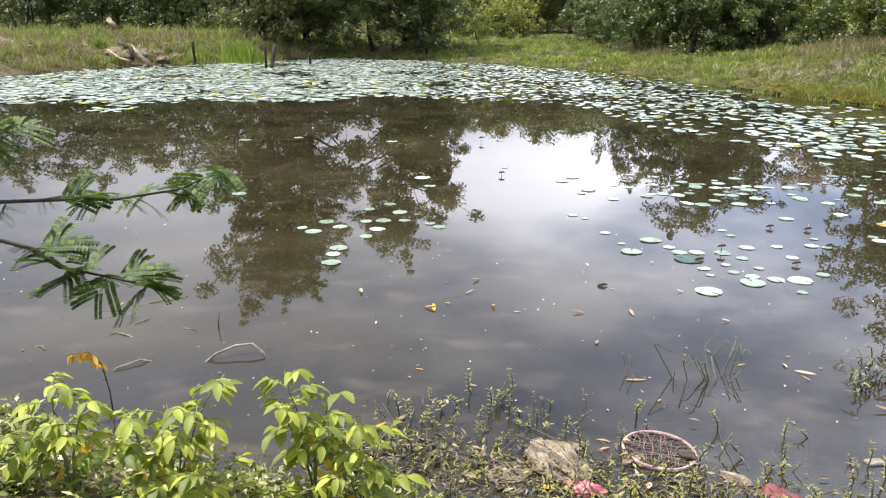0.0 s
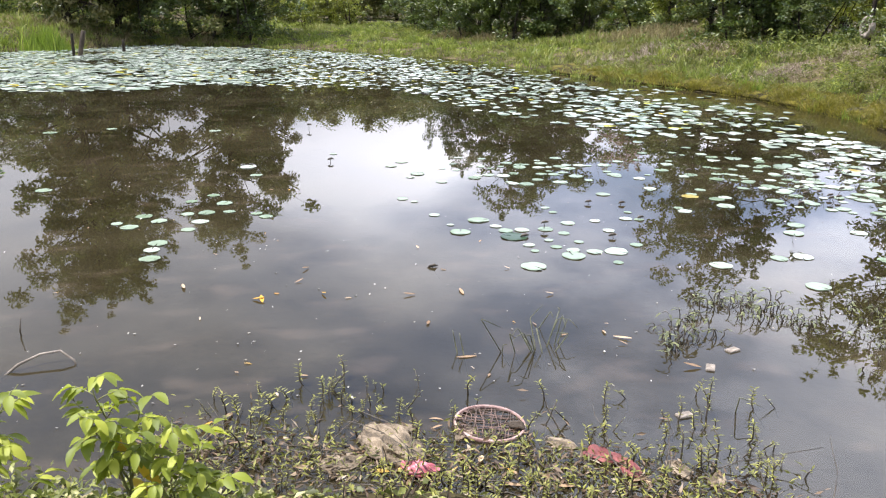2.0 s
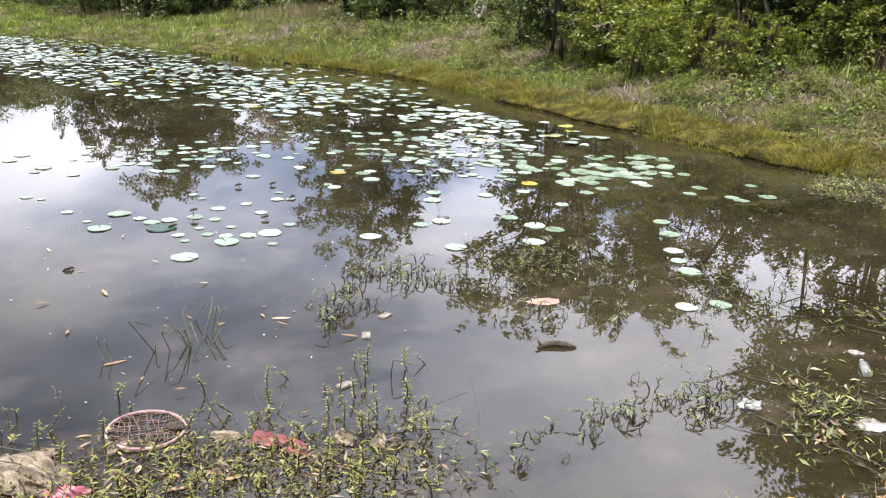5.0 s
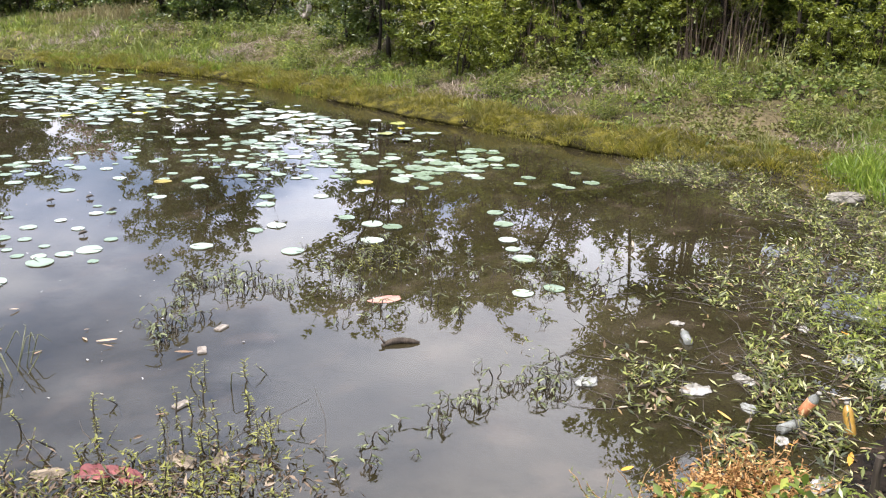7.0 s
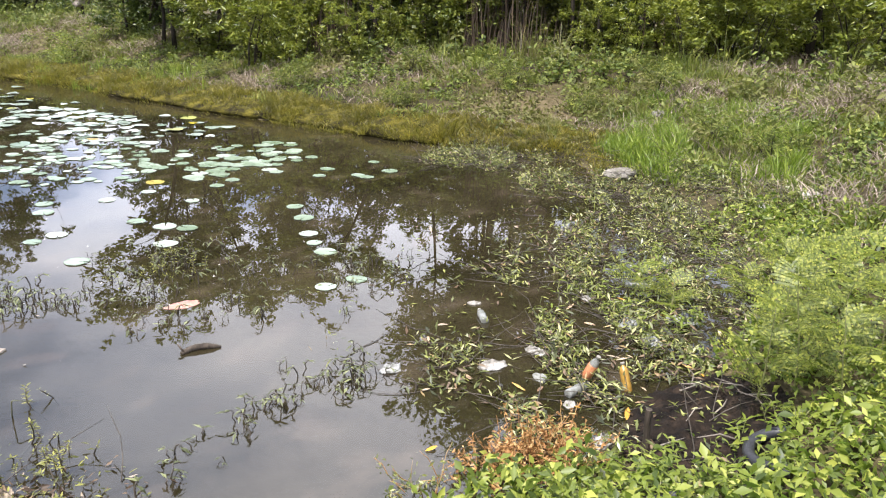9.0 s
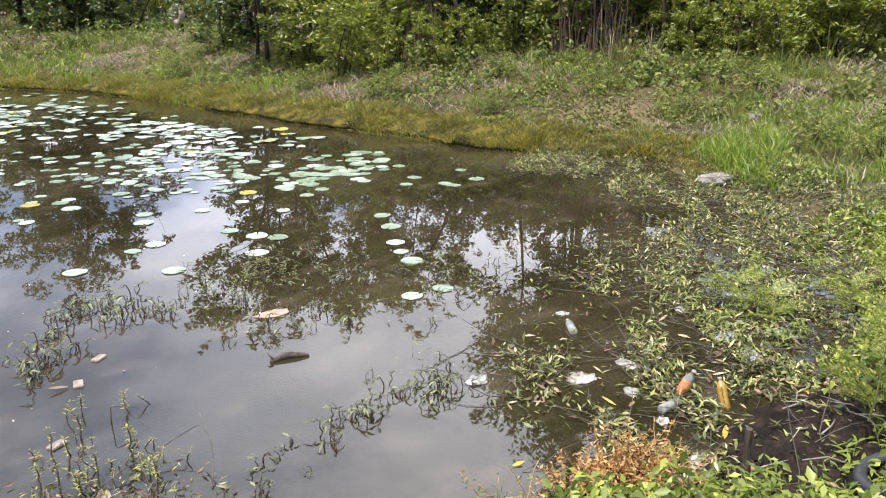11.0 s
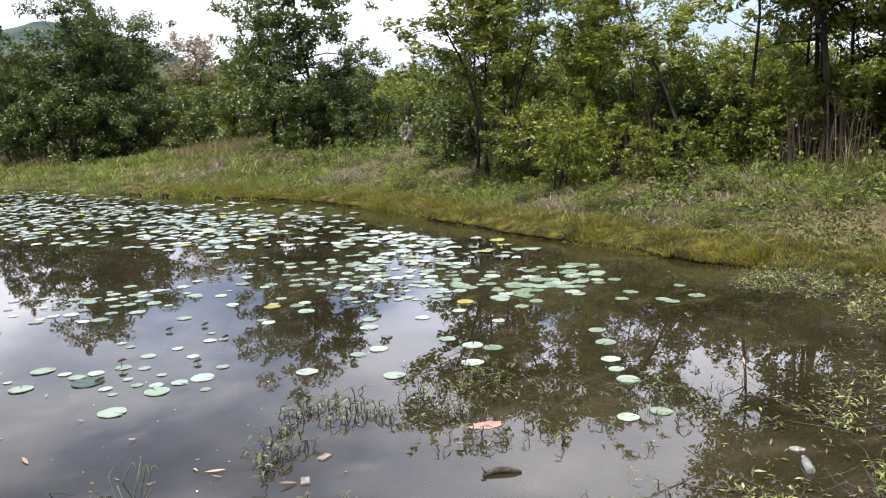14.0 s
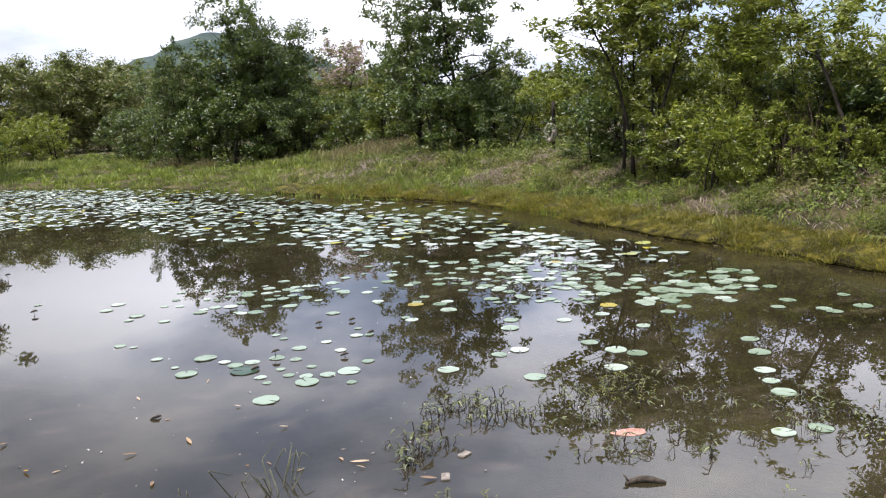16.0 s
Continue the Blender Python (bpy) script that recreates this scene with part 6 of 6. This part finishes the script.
for x, y in [(-0.12, 5.59), (0.06, 5.35), (0.70, 5.21), (-0.07, 4.05), (-0.23, 5.37), (0.21, 5.21), (-0.01, 5.93), (0.97, 5.72), (-0.41, 5.30), (-0.34, 5.22), (-0.91, 5.69), (0.71, 4.72), (1.78, 4.29), (-0.42, 4.27), (-0.54, 3.63), (-0.45, 3.70),
             (-1.38, 3.50), (1.03, 5.16), (1.66, 5.07), (-0.23, 3.84), (1.75, 4.33), (1.61, 3.29), (0.77, 4.15), (0.89, 3.88), (2.10, 3.79)]:
    fallen(x, y, r.uniform(0.8, 1.35))
for k in range(48):
    fallen(r.uniform(-3.5, 3.2), r.uniform(3.9, 10.5), r.uniform(0.25, 0.7))
for x, y in along(881, [(-0.6, 3.2), (0.2, 3.25), (0.9, 3.0), (1.6, 2.6)], 46, 0.2):
    fallen(x, y, r.uniform(0.6, 1.2), "brown leaf lying at the water's edge")
for x, y in along(882, [(3.2, 1.2), (3.9, 1.3), (4.6, 1.0), (5.6, 1.0)], 70, 0.35):
    fallen(x, y, r.uniform(0.6, 1.2), "brown leaf lying among the weeds")


def yellow_spray():
    r = np.random.RandomState(890)
    root = new("yellow_spray")
    root.location = (-1.98, 3.74, 0)
    pts = [Vector(p) for p in [(0, 0, -0.05), (0.01, -0.03, 0.12), (0.0, -0.06, 0.29), (-0.05, -0.08, 0.365), (-0.15, -0.09, 0.35)]]
    v, f = tube(pts, [0.005, 0.004, 0.004, 0.003, 0.002], 5)
    child("stem", mesh_of("stem", v, f, M_STEM, True), root)
    for k in range(24):
        lf = child("leaf", YELLOW_LEAF, root)
        p = pts[2].lerp(pts[3], k / 8) if k < 8 else pts[3].lerp(pts[4], (k - 8) / 16)
        lf.matrix_basis = turned(p, (r.normal() * 0.5, r.normal() * 0.5, -0.8), r.normal(), r.uniform(0.7, 1.1))
    return tagged(root, "withered orange-yellow leaf spray on a thin stem", "dead plant")


M_YELLOW_LEAF = leafy("withered_yellow_leaf", [(0.0, (0.40, 0.20, 0.02)), (1.0, (0.62, 0.42, 0.04))], 0.55, 0.35, (0.6, 0.4, 0.03), per_object=True)
YELLOW_LEAF = leaf_mesh("leaf", 0.065, 0.026, M_YELLOW_LEAF, 0.3)
yellow_spray()


# ---------------------------------------------------------------- the muddy corner
def lathe(profile, segs=16):
    v, f = [], []
    for rad, z in profile:
        v += [(rad * math.cos(2 * math.pi * k / segs), rad * math.sin(2 * math.pi * k / segs), z) for k in range(segs)]
    for i in range(len(profile) - 1):
        for k in range(segs):
            q = (k + 1) % segs
            f.append((i * segs + k, i * segs + q, (i + 1) * segs + q, (i + 1) * segs + k))
    f.append(tuple(range(segs - 1, -1, -1)))
    f.append(tuple((len(profile) - 1) * segs + k for k in range(segs)))
    return v, f


def bottle(x, y, body, label, band=None, tip=(75, 0, 30), size=1.0, z=0.03):
    root = new("plastic_bottle")
    root.matrix_basis = Matrix.Translation((x, y, max(ground_z(x, y), 0.0) + z)) @ pose(0, 0, 0, *tip) @ Matrix.Diagonal((size, size, size, 1))
    v, f = lathe([(0.026, 0.0), (0.032, 0.006), (0.032, 0.07), (0.029, 0.08), (0.032, 0.09), (0.032, 0.145), (0.024, 0.172), (0.0125, 0.19), (0.0125, 0.2)])
    shell = child("body", mesh_of("body", v, f, body, True), root)
    v, f = lathe([(0.015, 0.196), (0.015, 0.212), (0.0135, 0.214)])
    child("cap", mesh_of("cap", v, f, M_PLASTIC_WHITE, True), shell, "small white screw cap")
    if band:
        v, f = lathe([(0.0325, 0.022), (0.0345, 0.026), (0.0345, 0.136), (0.0325, 0.140)])
        child("wrapper", mesh_of("wrapper", v, f, band, True), shell, "bright printed wrapper round the middle")
    return tagged(root, label, "bottle", "thrown-away bottles")


bottle(3.82, 1.10, M_CLEAR, "clear drink bottle with an orange wrapper, standing askew", M_ORANGE, (20, -14, 30), 0.8, 0.02)
bottle(3.87, 0.87, M_YELLOW, "amber plastic bottle standing askew in the mud", None, (-22, 18, 0), 0.78, -0.02)
bottle(3.62, 1.12, M_CLEAR, "clear drink bottle lying in the weeds", None, (86, 0, 70), 0.8, 0.015)
bottle(4.25, 1.9, M_CLEAR, "clear drink bottle lying in the weeds", None, (86, 0, 130), 0.8, 0.01)
bottle(5.4, 1.35, M_CLEAR, "clear drink bottle lying in the weeds", None, (86, 0, 10), 0.8, 0.01)

bm = bmesh.new()
bmesh.ops.create_grid(bm, x_segments=60, y_segments=44, size=0.5)
for w in bm.verts:
    x, y = 3.62 + w.co.x * 1.25, 0.42 + w.co.y * 0.75
    d = max(0.0, 1 - (w.co.x / 0.5) ** 2 - (w.co.y / 0.5) ** 2)
    w.co = (x, y, ground_z(x, y) + 0.006 * (d > 0) - 0.02 * (d <= 0) + 0.03 * d ** 0.5 + 0.030 * noise.noise(Vector((x * 9, y * 9, 0))) + 0.022 * noise.noise(Vector((x * 27, y * 27, 3))))
me = bpy.data.meshes.new("mud")
bm.to_mesh(me)
bm.free()
me.materials.append(M_MUD)
me.polygons.foreach_set("use_smooth", [True] * len(me.polygons))
tagged(new("mud", me), "bare patch of wet black mud", "mud", kind="structure")

v, f = tube([(0, 0, -0.08), (0.004, -0.002, 0.07), (-0.006, 0.002, 0.16), (-0.010, 0.0, 0.215)], [0.017, 0.0165, 0.016, 0.015], 10)
stump = tagged(new("stake", mesh_of("stake", v, f, M_WOOD_DARK)), "short dark wooden stake driven into the mud", "stake")
stump.location = (3.26, 0.62, ground_z(3.26, 0.62))


def dead_weed(x, y, tall, seed, n, mat, label):
    r = np.random.RandomState(seed)
    root = new("dead_weed")
    root.location = (x, y, max(ground_z(x, y), 0.0))
    tubes, spots = [], []
    for k in range(n):
        a = r.uniform(0, 6.28)
        pts = limb_points(r, (r.normal() * 0.07, r.normal() * 0.07, -0.02), (math.cos(a) * 0.7, math.sin(a) * 0.7, 1), tall * r.uniform(0.5, 1.1), 5, 0.02, 0.22)
        tubes.append(tube(pts, [0.0026, 0.0024, 0.002, 0.0017, 0.0014, 0.0009], 4))
        for q in range(16):
            i = r.randint(1, 5)
            spots.append(tuple(pts[i].lerp(pts[i + 1], r.uniform(0, 1)) + Vector(r.normal(size=3)) * 0.012))
    v, f = join(tubes)
    tagged(child("stem", mesh_of("stem", v, f, M_DEAD, True), root), kind="stuff")
    lv, lt = leaf_quads(r, np.array(spots), 0.026, 0.009, 0.3)
    tagged(child("leaves", fast_mesh("leaves", lv, lt, 3, mat), root), kind="stuff")
    return tagged(root, label, "dead plant")


dead_weed(2.95, 1.06, 0.26, 910, 46, M_DEAD, "withered orange-brown weed bush at the water's edge")
dead_weed(3.08, 0.98, 0.24, 911, 40, M_DEAD, "withered orange-brown weed bush at the water's edge")
dead_weed(2.82, 1.16, 0.18, 912, 30, M_DEAD, "withered orange-brown weed bush at the water's edge")
dead_weed(2.52, 1.34, 0.24, 913, 12, M_WEED, "sparse half-dead weed with a few green leaves")


def hose(points, thick, label):
    v, f = tube(points, [thick] * len(points), 10)
    return tagged(new("hose", mesh_of("hose", v, f, M_BLACK, True)), label, "hose")


def arc(x, y, rad, a0, a1, lift, n=16):
    out = []
    for k in range(n):
        a = radians(a0 + (a1 - a0) * k / (n - 1))
        px, py = x + rad * math.cos(a), y + rad * math.sin(a)
        out.append((px, py, ground_z(px, py) + lift))
    return out


hose(arc(2.72, 0.33, 0.13, 20, 200, 0.03), 0.020, "black rubber hose lying among the herbs")
hose(arc(3.30, 0.05, 0.15, 10, 190, 0.05), 0.026, "black rubber hose lying among the herbs")


# ---------------------------------------------------------------- on the banks
crumple("stone", (8.67, 2.39), (0.42, 0.34, 0.2), 920, M_STONE, "pale grey stone at the foot of the bank", "stone", 0.18, 1.6)
crumple("stone", (10.92, 2.62), (0.22, 0.2, 0.2), 921, M_STONE, "pale stone lodged in the bank", "stone", 0.2, 1.6)
crumple("plastic_bag", (7.85, 0.4), (0.26, 0.2, 0.08), 922, M_PLASTIC_WHITE, "crumpled dirty white plastic bag on bare soil", "plastic bag", 0.45)

TUFT = tree("dry_brush", 925, 0.55, 0.9, 0.05, 0.010, 1500, 0.07, M_GRASS, "low tangle of dry brown brush on the bank", clumps=14, stems=5, clump_size=0.24, width_ratio=0.18)
tagged(TUFT, category="brush", group="dry brush on the bank")
for x, y, s in [(11.0, 14.6, 1.3), (10.6, 8.6, 1.0), (11.3, 5.0, 1.0), (10.9, 3.7, 0.8), (11.8, 2.8, 1.1), (10.4, 6.4, 0.7), (9.7, 1.6, 0.9), (10.8, 10.6, 0.8), (9.2, 0.9, 0.9), (11.9, 7.0, 1.0)]:
    m = Matrix.LocRotScale((x, y, ground_z(x, y)), Euler((0, 0, x * 3)), (s, s, s))
    if TUFT.name in USED:
        copy_thing(TUFT, m @ Matrix.Diagonal((1 / TUFT.scale[0], 1 / TUFT.scale[1], 1 / TUFT.scale[2], 1)))
    else:
        USED.add(TUFT.name)
        TUFT.matrix_basis = m
        bpy.context.view_layer.update()
SAPLING = tree("bank_sapling", 926, 0.62, 0.5, 0.3, 0.008, 130, 0.085, M_LEAF_MID, "small pale-leaved sapling on top of the bank", clumps=7, clump_size=0.3, width_ratio=0.5)
tagged(SAPLING, category="sapling")
SAPLING.matrix_basis = Matrix.Translation((12.2, 8.9, ground_z(12.2, 8.9)))


def post(x, y, tall, thick, lean, label, mat=None):
    r = np.random.RandomState(int(abs(x * 37 + y * 11)))
    pts = [Vector((lean[0] * u * tall, lean[1] * u * tall, -0.3 + (tall + 0.3) * u)) for u in (0, 0.3, 0.6, 0.85, 1)]
    v, f = tube(pts, [thick * r.uniform(0.9, 1.1) for _ in pts], 8)
    ob = tagged(new("fence_post", mesh_of("fence_post", v, f, mat or M_WOOD, True)), label, "post", "old wooden posts")
    ob.location = (x, y, ground_z(x, y))
    return ob


POST = "weathered grey wooden fence post in the hedge"
for az, d, h in [(60.0, 15.6, 1.85), (39.5, 23.5, 1.7), (34.6, 26.0, 1.7), (46.2, 17.9, 1.6), (53.0, 17.2, 1.6), (67.0, 16.6, 1.7), (76.5, 16.6, 1.7), (82.0, 16.8, 1.7)]:
    x, y = polar(az, d)
    post(x, y, h * 0.95, 0.045, (0.03, 0.02), POST, M_BARK)
x, y = polar(37.6, 23.6)
post(x + 0.16, y + 0.05, 1.5, 0.05, (0.0, 0.0), POST, M_BARK)


def tyre(x, y, z, turn):
    root = new("tyre")
    root.matrix_basis = pose(x, y, z, 90, 0, turn)
    n, prof = 36, [(0.17, -0.06), (0.22, -0.08), (0.26, -0.07), (0.275, -0.05), (0.275, 0.05), (0.26, 0.07), (0.22, 0.08), (0.17, 0.06), (0.19, 0.0)]
    bm = bmesh.new()
    rows = [[bm.verts.new((p * math.cos(2 * math.pi * i / n), p * math.sin(2 * math.pi * i / n), q)) for p, q in prof] for i in range(n)]
    for i in range(n):
        for k in range(len(prof)):
            q = (k + 1) % len(prof)
            bm.faces.new((rows[i][k], rows[(i + 1) % n][k], rows[(i + 1) % n][q], rows[i][q]))
    part("tread", bm, M_WOOD, root)
    return tagged(root, "old dusty grey tyre hung on a fence post", "tyre")


tyre(x, y - 0.02, ground_z(x, y) + 0.62, -100)

# posts and drift on the far left
for x, y, h, lean in [(-7.45, 31.0, 1.15, (0.02, 0)), (-7.38, 30.9, 0.95, (0.30, 0)), (-10.9, 33.4, 0.95, (-0.04, 0)), (-6.2, 33.5, 0.8, (0.0, 0))]:
    post(x, y, h + 0.3 * (lean[0] > 0.1), 0.085 if lean[0] > 0.1 else 0.055, lean, "dark rotting wooden post leaning in the lily belt" if lean[0] > 0.1 else "grey wooden post standing in the lily belt", M_WOOD_DARK if lean[0] > 0.1 else M_BARK)
for pts, thick, mat in [([(-13.2, 32.6, 0.72), (-12.9, 32.5, 0.42), (-12.35, 32.2, 0.08)], 0.13, M_WOOD_PALE), ([(-14.3, 33.4, 1.75), (-13.9, 33.2, 1.45)], 0.10, M_WOOD_PALE), ([(-14.0, 32.3, 0.6), (-13.4, 32.0, 0.3), (-12.9, 31.8, 0.2)], 0.06, M_WOOD_PALE),
                        ([(-13.6, 32.5, 0.9), (-13.1, 32.4, 0.7), (-12.9, 32.0, 0.35)], 0.09, M_WOOD_DARK)]:
    v, f = tube(pts, [thick * (1 - 0.25 * i / len(pts)) for i in range(len(pts))], 8)
    tagged(new("driftwood", mesh_of("driftwood", v, f, mat, True)), "bleached log leaning on the rubble bank" if mat is M_WOOD_PALE else "dark root lying on the rubble bank", "log")
crumple("net", (-13.3, 33.5), (1.3, 0.8, 0.25), 930, M_NET, "heap of faded teal fishing net on the rubble bank", "net", 0.35)
r = np.random.RandomState(934)
for k, (x, y) in enumerate(along(933, [(-20.0, 30.4), (-16.8, 31.6), (-14.4, 33.4), (-11.4, 34.6)], 26, 0.45)):
    c = r.uniform(0.3, 0.75)
    crumple("clod", (x, y), (c * 1.3, c, c * 0.6), 935 + k, M_SAND, "clod of pale dry soil on the eroded bank", "clod", 0.35, 4.0, 0.1)
# twigs strewn on the mud
for k in range(12):
    a = r.uniform(0, 6.28)
    x, y = 3.62 + r.uniform(-0.4, 0.4), 0.42 + r.uniform(-0.25, 0.25)
    v, f = tube([(0, 0, 0), (0.08 * math.cos(a), 0.08 * math.sin(a), 0.015), (0.18 * math.cos(a + 0.2), 0.18 * math.sin(a + 0.2), 0.0)], [0.004, 0.0035, 0.002], 5)
    ob = tagged(new("twig", mesh_of("twig", v, f, M_WOOD, True)), "dry grey twig lying on the mud", "twig", "twigs on the mud")
    ob.location = (x, y, ground_z(x, y) + 0.045)


# ---------------------------------------------------------------- far woods and hill
def far_woods():
    r = np.random.RandomState(950)
    n = 46000
    az = np.radians(r.uniform(-75, 135, n))
    d = r.uniform(76, 112, n)
    top = 5.0 + 1.3 * wobble(np.degrees(az), d * 0.05, 0.5, 951) + 0.8 * wobble(np.degrees(az), d * 0.2, 1.9, 952)
    z = 0.3 + np.maximum(top, 1.5) * r.uniform(0, 1, n) ** 0.8
    v, t = leaf_quads(r, np.stack([d * np.sin(az), d * np.cos(az), z], -1), 0.85, 0.5, 0.4)
    return tagged(new("far_woods", fast_mesh("far_woods", v, t, 3, M_LEAF_OLIVE)), "low woods closing the distance round the pond", "woods", kind="stuff")


far_woods()


def hill():
    az = np.linspace(4, 30, 90)
    d = np.linspace(820, 1250, 24)
    aa, dd = np.meshgrid(az, d, indexing="ij")
    crest = np.interp(aa, [4, 8.4, 9.6, 10.8, 12.2, 14.0, 16, 19, 21.5, 25, 30], [0.0, 0.066, 0.080, 0.084, 0.098, 0.1075, 0.104, 0.094, 0.078, 0.045, 0.0])
    lump = np.sin(math.pi * np.clip((dd - 820) / 430, 0, 1)) ** 0.8
    z = 2 + crest * 1035 * lump * (1 + 0.015 * wobble(aa, dd * 0.01, 2.2, 960))
    a = np.radians(aa)
    v = np.stack([dd * np.sin(a), dd * np.cos(a), z], -1).reshape(-1, 3)
    i, k = np.meshgrid(np.arange(89), np.arange(23), indexing="ij")
    q = np.stack([i * 24 + k, (i + 1) * 24 + k, (i + 1) * 24 + k + 1, i * 24 + k + 1], -1).reshape(-1, 4)
    return tagged(new("hill", fast_mesh("hill", v, q, 4, M_HILL, True)), "distant wooded hill, painted blue-green with haze", "hill", kind="structure")


hill()
